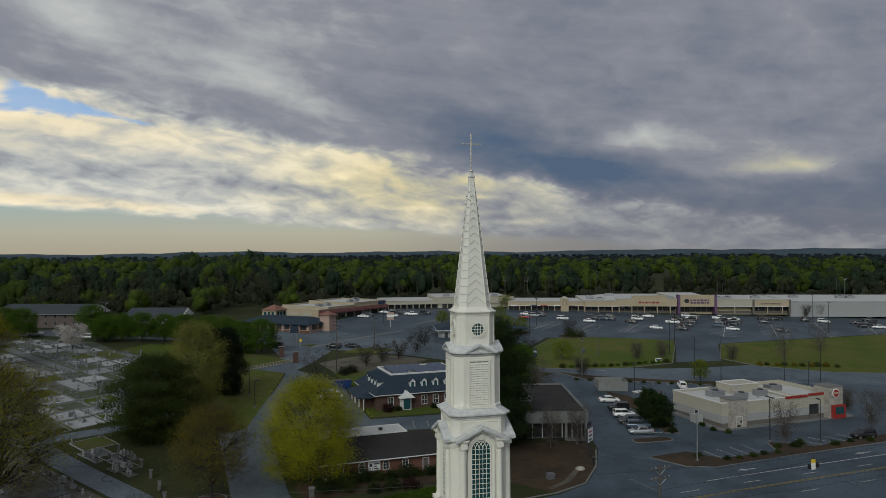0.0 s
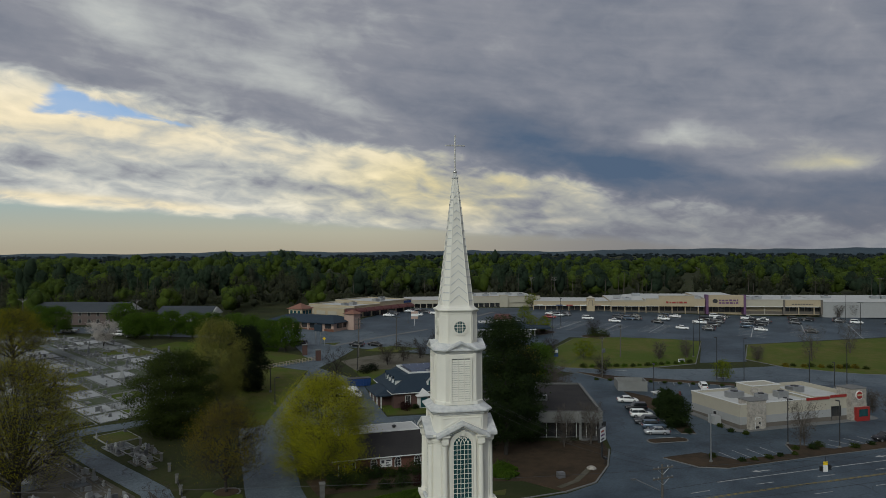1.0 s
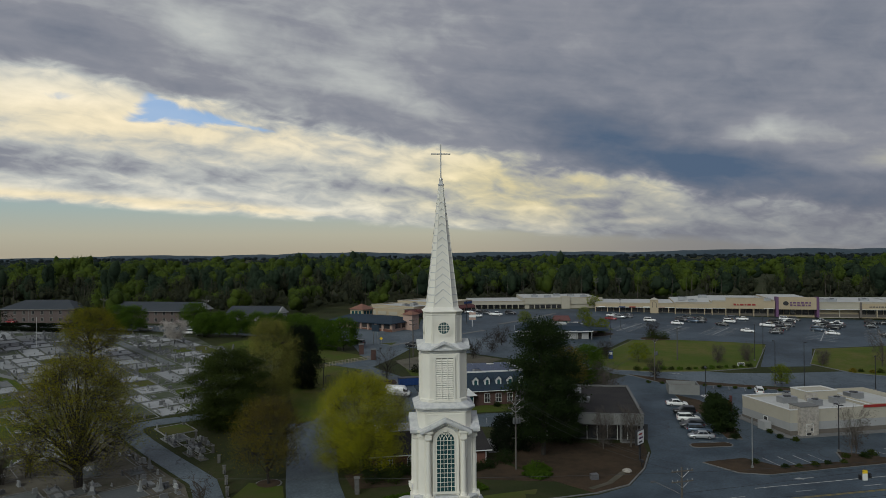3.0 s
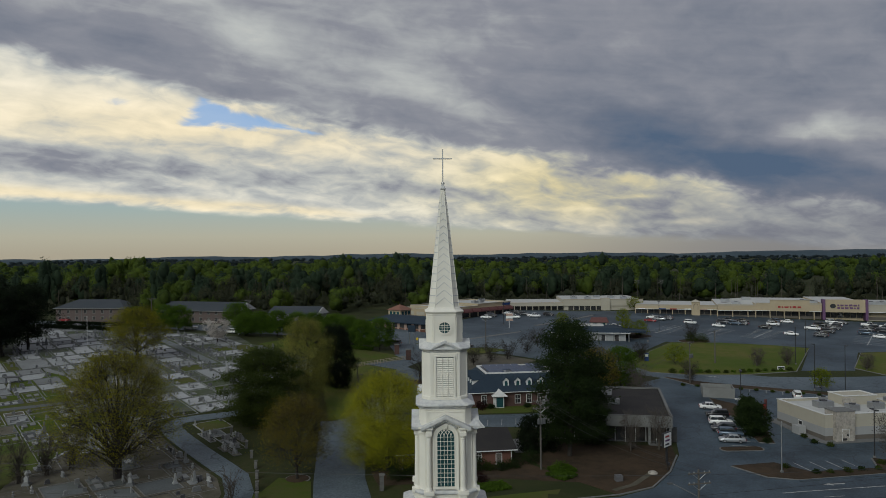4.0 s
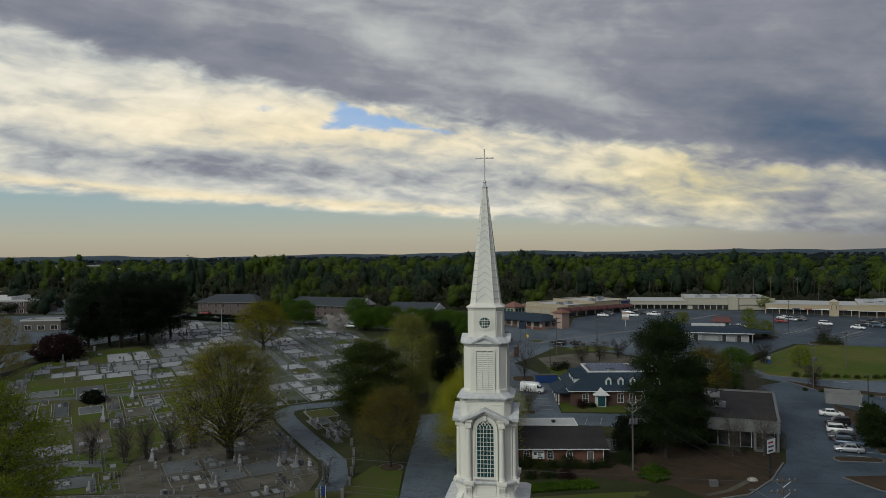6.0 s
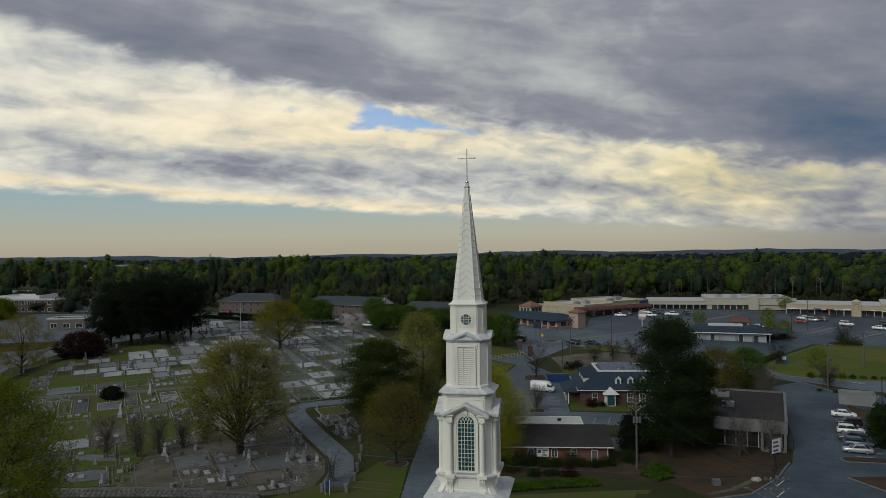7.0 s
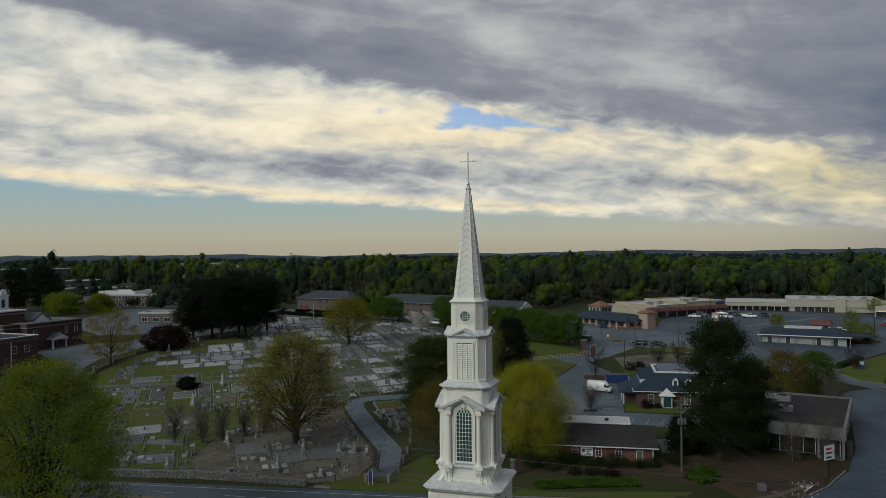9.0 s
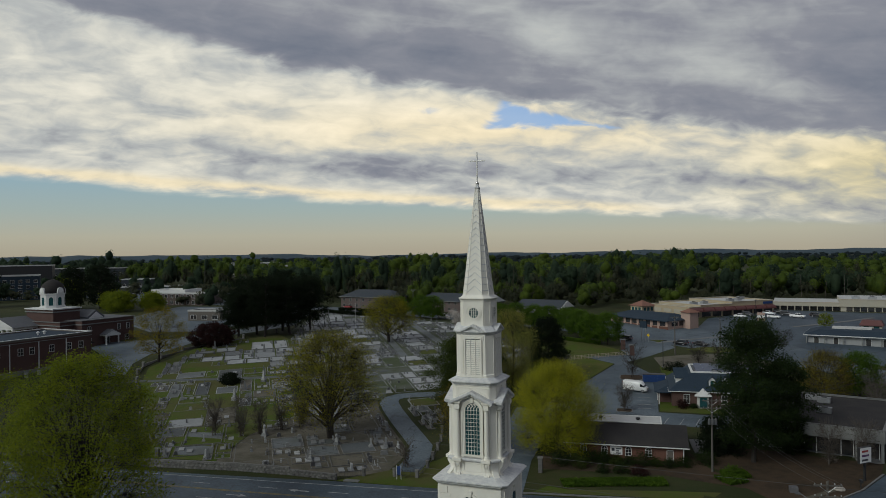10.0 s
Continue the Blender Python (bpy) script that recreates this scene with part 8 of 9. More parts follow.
for j in range(-3, 18):
    u = -70.0 + rng.uniform(0, 3)
    while u < 150:
        w = rng.choice((3.4, 4.4, 5.8, 6.6, 6.6, 7.6))
        v = 106.3 + ROW * (j + 0.5)
        x, y = (u + w / 2) * c - v * s, (u + w / 2) * s + v * c
        lay(x, y, w, ROW, rng.random() < (0.85 if x > -44 and y > 140 else 0.4))
        u += w + (rng.uniform(0.0, 0.2) if rng.random() < 0.9 else rng.uniform(1.0, 2.5))
cells.sort()
for d, x, y, w, h in cells:
    on_lawn = x < -44 and y < 215
    if rng.random() < (0.16 if on_lawn else 0.04):
        continue
    px, py = x, y
    m = pose(px, py, gz(px, py), 0, 0, 29 + rng.uniform(-1.0, 1.0))
    slope = math.degrees(math.atan((gz(px, py + 2) - gz(px, py - 2)) / 4))
    m = m @ pose(0, 0, 0, slope * c, -slope * s, 0)
    t, hk = 0.16, rng.uniform(0.08, 0.22)
    fill_mat = rng.choice((gravel, gravel, gravel, dirt, dirt, dirt, lawn) if (y < 136 or (x > -16 and y < 165)) and not on_lawn else (gravel, plot_pale, plot_pale, plot_pale, plot_white, plot_white, lawn) if not on_lawn else (gravel, gravel, gravel, gravel, dirt, dirt, plot_pale))
    if plots < 150:
        ob = thing("grave_plot", {"plot_gravel": "family grave plot of grey gravel inside a stone kerb", "white_plot_gravel": "family grave plot of whitish gravel inside a stone kerb", "pale_plot_slabs": "family grave plot paved with pale slabs", "bare_earth": "old family grave plot of bare earth inside a stone kerb", "spring_lawn": "grassed family grave plot inside a stone kerb"}[fill_mat.name], "grave plot", m, "family grave plots")
        part("coping", rim(-w / 2, w / 2, -h / 2, h / 2, t, -0.25, hk), wall_stone if y < 142 else stone_pale if rng.random() < 0.18 else stone_grey, ob)
        part("infill", Mesh().box(-w / 2 + t, w / 2 - t, -h / 2 + t, h / 2 - t, -0.25, hk - rng.uniform(0.06, 0.14)), fill_mat, ob)
        if rng.random() < 0.55:
            for k in range(rng.randint(1, 4)):
                gx0, gy0 = -w / 2 + 0.8 + k * 1.6, rng.uniform(-h / 2 + 0.3, max(-h / 2 + 0.35, h / 2 - 2.4))
                if gx0 + 1.0 < w / 2:
                    part("ledger_slab", Mesh().box(gx0, gx0 + 1.0, gy0, gy0 + 2.1, 0.0, hk + 0.08), rng.choice((stone_pale, stone_grey, stone_grey)), ob)
    else:
        far_coping.at(m)
        r = rim(-w / 2, w / 2, -h / 2, h / 2, t, -0.25, hk)
        far_coping.add(r.v, r.f)
        {lawn: far_grass, plot_white: far_white}.get(fill_mat, far_fill).at(m).box(-w / 2 + t, w / 2 - t, -h / 2 + t, h / 2 - t, -0.25, hk - 0.08)
    plots += 1
    for k in range(rng.choice((2, 3, 4)) + (2 if h > 9 else 0)):
        q = rng.random()
        f = rng.randrange(9) if q < 0.72 else rng.choice((9, 10)) if q < 0.88 else rng.choice((11, 12, 13))
        sx, sy = rng.choice((-w / 2 + 0.5, w / 2 - 0.5, 0.0)) + rng.uniform(-0.2, 0.2), rng.uniform(-h / 2 + 0.6, h / 2 - 0.6)
        mm = m @ pose(sx, sy, hk - 0.05, rng.uniform(-3, 3), rng.uniform(-3, 3), rng.choice((0, 90, 90)) + rng.uniform(-6, 6)) @ Matrix.Scale(rng.uniform(0.45, 0.85), 4)
        if stones < 290:
            st = tagged(new(NAMES[f], FORMS[f][0]), FORMS[f][1] + " in a grave plot", FORMS[f][2], "cemetery stones")
            st.matrix_world = mm
        else:
            me = FORMS[f][0]
            rest.at(mm).add([tuple(v.co) for v in me.vertices], [tuple(p.vertices) for p in me.polygons])
        stones += 1
solid("grave_kerbs", far_coping, stone_grey, "pale stone kerbs of the many far grave plots", "grave plots", "stuff")
solid("grave_fills", far_fill, plot_pale, "pale slabs and gravel of the many far grave plots", "grave plots", "stuff")
solid("grave_turf", far_grass, lawn, "green turf inside many far grave plots", "grave plots", "stuff")
solid("grave_gravel", far_white, plot_white, "whitish gravel inside many far grave plots", "grave plots", "stuff")
solid("far_headstones", rest, stone_grey, "many grey and pale headstones further off", "headstones", "stuff")

# tall monuments that stand out
for x, y, h, form in ((-62.2, 166.1, 3.0, 0), (-59.6, 146.8, 3.0, 0), (-17.5, 203, 3.4, 0), (-21, 107.5, 1.9, 0), (-69, 191, 2.6, 1), (-37.4, 121, 2.4, 1), (-20.5, 118.2, 2.2, 1)):
    mo = thing("monument", "tall pale stone monument on a stepped base" if form == 0 else "pale stone urn monument on a pedestal", "monument", on(x, y))
    part("base", Mesh().box(-0.6, 0.6, -0.6, 0.6, -0.3, 0.3).box(-0.45, 0.45, -0.45, 0.45, 0.3, 0.6), stone_grey, mo)
    part("shaft", Mesh().at(pose(0, 0, 0.6)).add(*(lambda q: (q.v, q.f))(obelisk(h - 0.6) if form == 0 else urn(h - 0.6))), stone_pale, mo)
bench = thing("stone_pavilion", "small dark stone table tomb on the lawn", "tomb", on(-71.5, 199, 0, 20))
part("table_top", Mesh().box(-1.7, 1.7, -1.1, 1.1, 1.5, 1.75), stone_dark, bench)
for x in (-1.4, 1.4):
    for y in (-0.8, 0.8):
        part("leg", Mesh().box(x - 0.15, x + 0.15, y - 0.15, y + 0.15, -0.2, 1.5), stone_dark, bench)
pole = thing("flagpole", "slim white flagpole among the far graves", "flagpole", on(-70.6, 254))
part("mast", Mesh().cyl(0, 0, -0.3, 9.5, 0.09, 0.05, 8), trim_white, pole)
part("finial", Mesh().turned(0, 0, [(9.45, 0.02), (9.55, 0.1), (9.65, 0.02)], 8), gilt, pole)

# the front wall of field stones, its gate posts and the side walls
wall = tagged(new("cemetery_wall"), "low grey field-stone wall along the road", "wall", kind="structure")
line = [(-125, 101.5), (-100, 100), (-75, 98.6), (-55, 98.0), (-45, 98.6), (-31.5, 99.6), (-21, 99.4), (-12.2, 98.6)]
core = Mesh()
for (x0, y0), (x1, y1) in zip(line, line[1:]):
    a, n = math.degrees(math.atan2(y1 - y0, x1 - x0)), math.hypot(x1 - x0, y1 - y0)
    h = 1.35 if x1 < -20 else 1.0
    core.at(pose(x0, y0, gz(x0, y0), 0, 0, a)).box(0, n, -0.22, 0.22, -0.4, h)
part("core", core, wall_stone, wall)
shapes = []
for k in range(6):
    r2 = random.Random(40 + k)
    w, h, d = r2.uniform(0.28, 0.42), r2.uniform(0.15, 0.2), 0.09
    ring = [(w * math.cos(t) * r2.uniform(0.85, 1.1), h * math.sin(t) * r2.uniform(0.85, 1.1)) for t in (0.3, 1.1, 2.0, 2.8, 3.6, 4.4, 5.3)]
    shapes.append(Mesh().loft([[(x, 0.1, z) for x, z in ring], [(x, -0.02, z) for x, z in ring], [(x * 0.75, -d, z * 0.75) for x, z in ring]]).data("stone", wall_stone))
r2 = random.Random(9)
made = 0
for (x0, y0), (x1, y1) in list(zip(line, line[1:]))[2:]:
    a, n = math.atan2(y1 - y0, x1 - x0), math.hypot(x1 - x0, y1 - y0)
    h = 1.35 if x1 < -20 else 1.0
    for row in range(3):
        t = 0.4 * (row % 2)
        while t < n:
            if made < 300:
                st = new("stone", r2.choice(shapes))
                st.parent = wall
                st.matrix_basis = pose(x0 + t * math.cos(a) + 0.22 * math.sin(a), y0 + t * math.sin(a) - 0.22 * math.cos(a), gz(x0, y0) + 0.2 + h * 0.31 * row + r2.uniform(-0.04, 0.04), 0, r2.uniform(-15, 15), math.degrees(a))
                made += 1
            t += r2.uniform(0.68, 0.86)
for x, y in ((-8.5, 101.4), (-3.4, 102.3), (0.5, 102.4), (0.7, 107.8), (0.2, 113.0), (-0.4, 118.5), (-1.2, 124.0), (-2.6, 130), (-4.2, 136), (-6, 141), (-8.4, 146)):
    p = thing("stone_post", "square grey stone pillar with a flat cap", "pillar", on(x, y), "stone pillars along the cemetery edge")
    part("shaft", Mesh().box(-0.24, 0.24, -0.24, 0.24, -0.3, 1.3), wall_stone, p)
    part("cap", Mesh().box(-0.3, 0.3, -0.3, 0.3, 1.3, 1.42), wall_stone, p)
for x, y in ((-50, 104), (-58, 113), (-66, 122), (-74, 131), (-82, 141), (-90, 151), (-97.5, 160), (-104, 169), (-109, 178), (-111.5, 190), (-112.5, 203), (-109, 215), (-103, 226), (-97, 240), (-95, 252)):
    p = thing("stone_post", "square grey stone pillar with a flat cap", "pillar", on(x, y), "stone pillars along the cemetery edge")
    part("shaft", Mesh().box(-0.32, 0.32, -0.32, 0.32, -0.3, 1.5), wall_stone, p)
    part("cap", Mesh().box(-0.38, 0.38, -0.38, 0.38, 1.5, 1.63), stone_grey, p)
side = tagged(new("cemetery_side_wall"), "low dark wall along the cemetery's side", "wall", kind="structure")
pts = [(-104, 169), (-109, 178), (-111.5, 190), (-112.5, 203), (-109, 215), (-103, 226)]
for (x0, y0), (x1, y1) in zip(pts, pts[1:]):
    a, n = math.degrees(math.atan2(y1 - y0, x1 - x0)), math.hypot(x1 - x0, y1 - y0)
    part("wall_length", Mesh().at(pose(x0, y0, gz(x0, y0), 0, 0, a)).box(0.4, n - 0.4, -0.18, 0.18, -0.6, 1.0), wall_stone, side)
gate = thing("iron_fence", "low black iron fence between the stone pillars", "fence")
for (x0, y0), (x1, y1) in (((-8.5, 101.4), (-12.2, 98.9)), ((-3.4, 102.3), (0.5, 102.4)), ((0.5, 102.4), (0.7, 107.8)), ((0.7, 107.8), (0.2, 113)), ((0.2, 113), (-0.4, 118.5)), ((-0.4, 118.5), (-1.2, 124))):
    a, n = math.degrees(math.atan2(y1 - y0, x1 - x0)), math.hypot(x1 - x0, y1 - y0)
    f = pose(x0, y0, gz(x0, y0), 0, 0, a)
    for z in (0.25, 1.05):
        part("rail", Mesh().at(f).box(0.4, n - 0.4, -0.02, 0.02, z, z + 0.05), black_metal, gate)
    for k in range(int(n / 0.45)):
        part("picket", Mesh().at(f).box(0.5 + 0.45 * k, 0.53 + 0.45 * k, -0.015, 0.015, 0.05, 1.2), black_metal, gate)

# ---- cars ----
PAINT = {}
for nm, colour, metal in (("white", (0.68, 0.68, 0.67), 0.0), ("silver", (0.42, 0.43, 0.44), 0.5), ("black", (0.012, 0.012, 0.014), 0.1), ("dark_grey", (0.06, 0.062, 0.068), 0.3), ("blue_grey", (0.07, 0.10, 0.14), 0.3), ("red", (0.20, 0.012, 0.014), 0.1), ("maroon", (0.07, 0.010, 0.014), 0.2)):
    PAINT[nm] = material(nm + "_car_paint", colour, 0.28, metal, stain=(0.8, 0.15, tuple(v * 0.8 for v in colour)), spec=0.6)
CAR_CACHE = {}


def hull(sections):
    """A body lofted along x from (x, half width, bottom, top, roundness) sections."""
    rings = []
    for x, w, z0, z1, r in sections:
        m = (z0 + z1) / 2
        rings.append([(x, y, z) for y, z in ((w - r, z0), (w, z0 + r), (w, m), (w - r * 0.4, z1 - r), (w - r * 1.6, z1), (-w + r * 1.6, z1), (-w + r * 0.4, z1 - r), (-w, m), (-w, z0 + r), (-w + r, z0))])
    return Mesh().loft([list(reversed(r)) for r in rings][::-1])


SHAPES = {
    "sedan": dict(L=4.8, W=0.91, body=[(-2.4, 0.78, 0.35, 0.82, 0.08), (-2.3, 0.88, 0.26, 0.98, 0.1), (-1.3, 0.91, 0.22, 1.02, 0.1), (0.9, 0.91, 0.22, 0.96, 0.1), (1.9, 0.88, 0.24, 0.86, 0.1), (2.3, 0.82, 0.28, 0.74, 0.1), (2.4, 0.7, 0.36, 0.62, 0.06)], cabin=[(-1.85, 0.70, 0.92, 0.99, 0.02), (-1.05, 0.72, 0.92, 1.40, 0.1), (0.0, 0.72, 0.92, 1.45, 0.1), (0.45, 0.72, 0.92, 1.38, 0.1), (1.35, 0.74, 0.9, 0.95, 0.02)], roof=(-1.1, 0.5, 0.62, 1.39, 1.47), axle=(1.42, -1.4), r=0.33),
    "suv": dict(L=4.8, W=0.95, body=[(-2.35, 0.82, 0.42, 1.05, 0.08), (-2.25, 0.92, 0.32, 1.12, 0.1), (0.8, 0.95, 0.3, 1.12, 0.1), (1.9, 0.92, 0.32, 1.05, 0.1), (2.3, 0.86, 0.38, 0.92, 0.1), (2.4, 0.74, 0.45, 0.8, 0.06)], cabin=[(-2.25, 0.76, 1.05, 1.12, 0.02), (-2.05, 0.78, 1.05, 1.66, 0.1), (0.2, 0.78, 1.05, 1.74, 0.1), (0.55, 0.78, 1.05, 1.66, 0.1), (1.25, 0.8, 1.03, 1.1, 0.02)], roof=(-2.05, 0.5, 0.68, 1.66, 1.77), axle=(1.45, -1.4), r=0.38),
    "pickup": dict(L=5.6, W=0.98, body=[(-2.8, 0.9, 0.5, 1.12, 0.06), (-2.7, 0.96, 0.42, 1.2, 0.06), (-0.6, 0.98, 0.38, 1.2, 0.08), (1.3, 0.98, 0.38, 1.2, 0.1), (2.4, 0.95, 0.4, 1.12, 0.1), (2.75, 0.86, 0.48, 0.95, 0.08)], cabin=[(-0.75, 0.78, 1.1, 1.2, 0.02), (-0.6, 0.8, 1.1, 1.78, 0.1), (0.6, 0.8, 1.1, 1.84, 0.1), (1.0, 0.8, 1.1, 1.76, 0.1), (1.7, 0.82, 1.1, 1.18, 0.02)], roof=(-0.6, 0.95, 0.7, 1.77, 1.86), axle=(1.75, -1.75), r=0.4),
    "van": dict(L=5.9, W=1.02, body=[(-2.95, 0.95, 0.45, 2.4, 0.08), (-2.9, 1.02, 0.35, 2.5, 0.12), (1.2, 1.02, 0.35, 2.5, 0.12), (1.5, 1.02, 0.35, 2.4, 0.12), (2.3, 1.0, 0.35, 1.35, 0.1), (2.8, 0.92, 0.4, 1.1, 0.1), (2.92, 0.8, 0.5, 0.95, 0.06)], cabin=[(1.1, 0.9, 1.3, 1.4, 0.02), (1.35, 1.035, 1.3, 2.2, 0.08), (1.75, 1.035, 1.3, 1.95, 0.06), (2.35, 0.95, 1.3, 1.4, 0.02)], roof=None, axle=(1.95, -1.75), r=0.38),
}


def car(kind, colour, x, y, rz, group="parked cars"):
    g = SHAPES[kind]
    key = (kind, colour)
    if key not in CAR_CACHE:
        d = {"body": [hull(g["body"]).data("body", PAINT[colour], True)], "glasshouse": [hull(g["cabin"]).data("glasshouse", car_glass, False)]}
        if g["roof"]:
            x0, x1, w, z0, z1 = g["roof"]
            m = Mesh().loft([[(x0, -w, z0), (x1, -w, z0), (x1, w, z0), (x0, w, z0)], [(x0 + 0.08, -w + 0.08, z1), (x1 - 0.12, -w + 0.08, z1), (x1 - 0.12, w - 0.08, z1), (x0 + 0.08, w - 0.08, z1)]])
            d["roof"] = [m.data("roof", PAINT[colour])]
            d["pillar"] = []
            for s in (-1, 1):                     # pillars down to the body
                for px, lean in ((x0 + 0.06, -0.28), (x1 - 0.1, 0.55), ((x0 + x1) / 2, 0.0)):
                    zb = g["cabin"][0][2]
                    pillar = Mesh().tube((px, s * (w + 0.02), z1 - 0.06), (px + lean, s * (g["W"] - 0.16), zb), 0.05, 0.05, 4)
                    d["pillar"].append(pillar.data("pillar", PAINT[colour]))
        CAR_CACHE[key] = d
    if kind not in CAR_CACHE:
        r = g["r"]
        ty = Mesh().at(pose(0, 0, 0, 90)).turned(0, 0, [(-0.11, r * 0.6), (-0.11, r * 0.94), (-0.06, r), (0.06, r), (0.11, r * 0.94), (0.11, r * 0.6)], 14)
        ri = Mesh().at(pose(0, 0, 0, 90)).turned(0, 0, [(-0.115, r * 0.2), (-0.12, r * 0.62), (0.12, r * 0.62), (0.115, r * 0.2)], 12)
        fx = g["body"][-1][0]
        bx = g["body"][0][0]
        CAR_CACHE[kind] = {"tyre": ty.data("tyre", tyre_black), "rim": ri.data("rim", rim_metal),
                           "headlight": Mesh().box(-0.08, 0.06, -0.2, 0.2, -0.07, 0.07).data("headlight", lamp_clear), "tail_light": Mesh().box(-0.06, 0.08, -0.14, 0.14, -0.1, 0.1).data("tail_light", lamp_red),
                           "plate": Mesh().box(-0.02, 0.02, -0.25, 0.25, -0.07, 0.07).data("number_plate", sign_white)}
    words = {"sedan": "saloon car", "suv": "sports utility vehicle", "pickup": "pickup truck", "van": "tall delivery van"}[kind]
    slope = (gz(x, y + 1) - gz(x, y - 1)) / 2
    a = radians(rz)
    ob = thing(kind if kind != "suv" else "utility_car", f"{colour.replace('_', ' ')} {words} parked on the asphalt", "van" if kind == "van" else "truck" if kind == "pickup" else "car",
               pose(x, y, gz(x, y) + 0.06, 0, 0, rz) @ pose(0, 0, 0, math.degrees(slope * math.cos(a)), -math.degrees(slope * math.sin(a)), 0), group)
    for nm, meshes in CAR_CACHE[key].items():
        for me in meshes:
            part(nm, me, None, ob)
    for ax in g["axle"]:
        for s in (-1, 1):
            t = part("tyre", CAR_CACHE[kind]["tyre"], None, ob)
            t.matrix_basis = pose(ax, s * (g["W"] - 0.10), g["r"])
            part("rim", CAR_CACHE[kind]["rim"], None, t)
    b = g["body"]
    for s in (-1, 1):
        h = part("headlight", CAR_CACHE[kind]["headlight"], None, ob)
        h.matrix_basis = pose(b[-2][0], s * (b[-2][1] - 0.26), b[-2][3] - 0.14)
        h = part("tail_light", CAR_CACHE[kind]["tail_light"], None, ob)
        h.matrix_basis = pose(b[0][0] - 0.02, s * (b[0][1] - 0.14), b[0][3] - 0.12)
    p = part("number_plate", CAR_CACHE[kind]["plate"], None, ob)
    p.matrix_basis = pose(b[0][0] - 0.02, 0, (b[0][2] + b[0][3]) / 2)
    return ob


W_, S_, B_, D_, G_, R_ = "white", "silver", "black", "dark_grey", "blue_grey", "red"
LOT = [("sedan", W_, 142.8, 284.2), ("sedan", R_, 138.0, 274.7), ("suv", S_, 143.5, 278.2), ("sedan", D_, 148.7, 282.8), ("suv", W_, 150.9, 266.6),
       ("sedan", W_, 158.1, 257.8), ("pickup", B_, 169.0, 269.7), ("suv", G_, 167.1, 261.8), ("sedan", B_, 174.0, 267.9), ("suv", G_, 185.7, 265.3),
       ("sedan", B_, 173.6, 251.5), ("suv", W_, 180.6, 257.6), ("sedan", W_, 189.9, 263.1), ("pickup", W_, 188.9, 245.5), ("suv", B_, 197.7, 253.3),
       ("sedan", B_, 185.5, 235.6), ("suv", W_, 206.9, 259.3), ("sedan", B_, 193.3, 242.4), ("suv", D_, 200.5, 249.2), ("sedan", D_, 192.6, 249.2)]
LOT2 = [("pickup", W_, 215.4, 249.6), ("suv", B_, 212.2, 244.4), ("sedan", D_, 207.4, 240.5), ("suv", G_, 201.4, 233.8), ("sedan", W_, 219.9, 246.2),
        ("suv", B_, 210.2, 236.1), ("sedan", W_, 201.4, 225.9), ("pickup", D_, 215.8, 240.9), ("suv", B_, 234.0, 244.4), ("sedan", D_, 227.5, 236.7),
        ("suv", B_, 238.4, 241.7), ("sedan", D_, 217.7, 218.2), ("suv", B_, 249.8, 237.0), ("sedan", B_, 263.9, 225.0), ("pickup", B_, 274.8, 228.1),
        ("suv", B_, 258.4, 217.0), ("sedan", W_, 262.7, 214.0), ("suv", W_, 252.6, 230.9), ("sedan", D_, 248.9, 235.9), ("suv", D_, 266.7, 221.4),
        ("sedan", D_, 147.3, 279.3), ("suv", D_, 164.4, 265.7), ("sedan", D_, 169.8, 261.3), ("suv", D_, 182.7, 260.3), ("sedan", W_, 174.2, 236.3), ("suv", W_, 203.7, 252.6), ("sedan", D_, 197.8, 245.5), ("suv", D_, 190.5, 238.9), ("sedan", D_, 182.6, 231.9), ("suv", D_, 209.7, 257.4)]
for i, (k, col, x, y) in enumerate(LOT + LOT2):
    car(k, col, x, y, -40 + (180 if i % 3 == 0 else 0), "cars parked before the shops")
for k, col, x, y, rz in (("sedan", W_, 96.4, 148.7, -19), ("suv", B_, 94.3, 141.8, 161), ("suv", W_, 92.0, 136.2, -19), ("suv", D_, 90.0, 131.4, 161), ("suv", G_, 89.4, 127.7, -19), ("sedan", S_, 87.6, 124.0, 161)):
    car(k, col, x, y, rz, "cars parked in a row by the shrubs")
car("suv", W_, 122.2, 155.4, 62)
car("suv", B_, 126.0, 106.4, 172)
car("van", W_, 35.2, 170.4, -18)
for k, col, x, y, rz in (("suv", B_, 31.6, 238.0, 146), ("suv", B_, 48.8, 231.6, 146), ("sedan", B_, 54.8, 231.0, -36)):
    car(k, col, x, y, rz, "cars waiting on the back road")
for k, col, x, y in (("sedan", W_, 74.7, 296), ("suv", D_, 78, 301), ("sedan", S_, 86.9, 308), ("suv", W_, 86.6, 294.5), ("sedan", B_, 91.8, 311.5), ("suv", D_, 93, 304), ("pickup", W_, 95.5, 296.5), ("suv", B_, 103, 300), ("sedan", W_, 118, 262)):
    car(k, col, x, y, -30, "cars parked before the awning shops")
for k, col, x, y in (("pickup", W_, -42.6, 282.2), ("suv", W_, -26.1, 270.4), ("suv", D_, -74.6, 290), ("sedan", D_, -88, 296), ("sedan", R_, -100, 318), ("suv", D_, -20.9, 266)):
    car(k, col, x, y, 153, "cars parked behind the cemetery")
for k in range(16):
    car(("sedan", "suv")[k % 2], (W_, S_, B_, D_, G_)[k % 5], -240 + 5.4 * k, 352 + 9 * (k % 4), 90, "far parked cars")

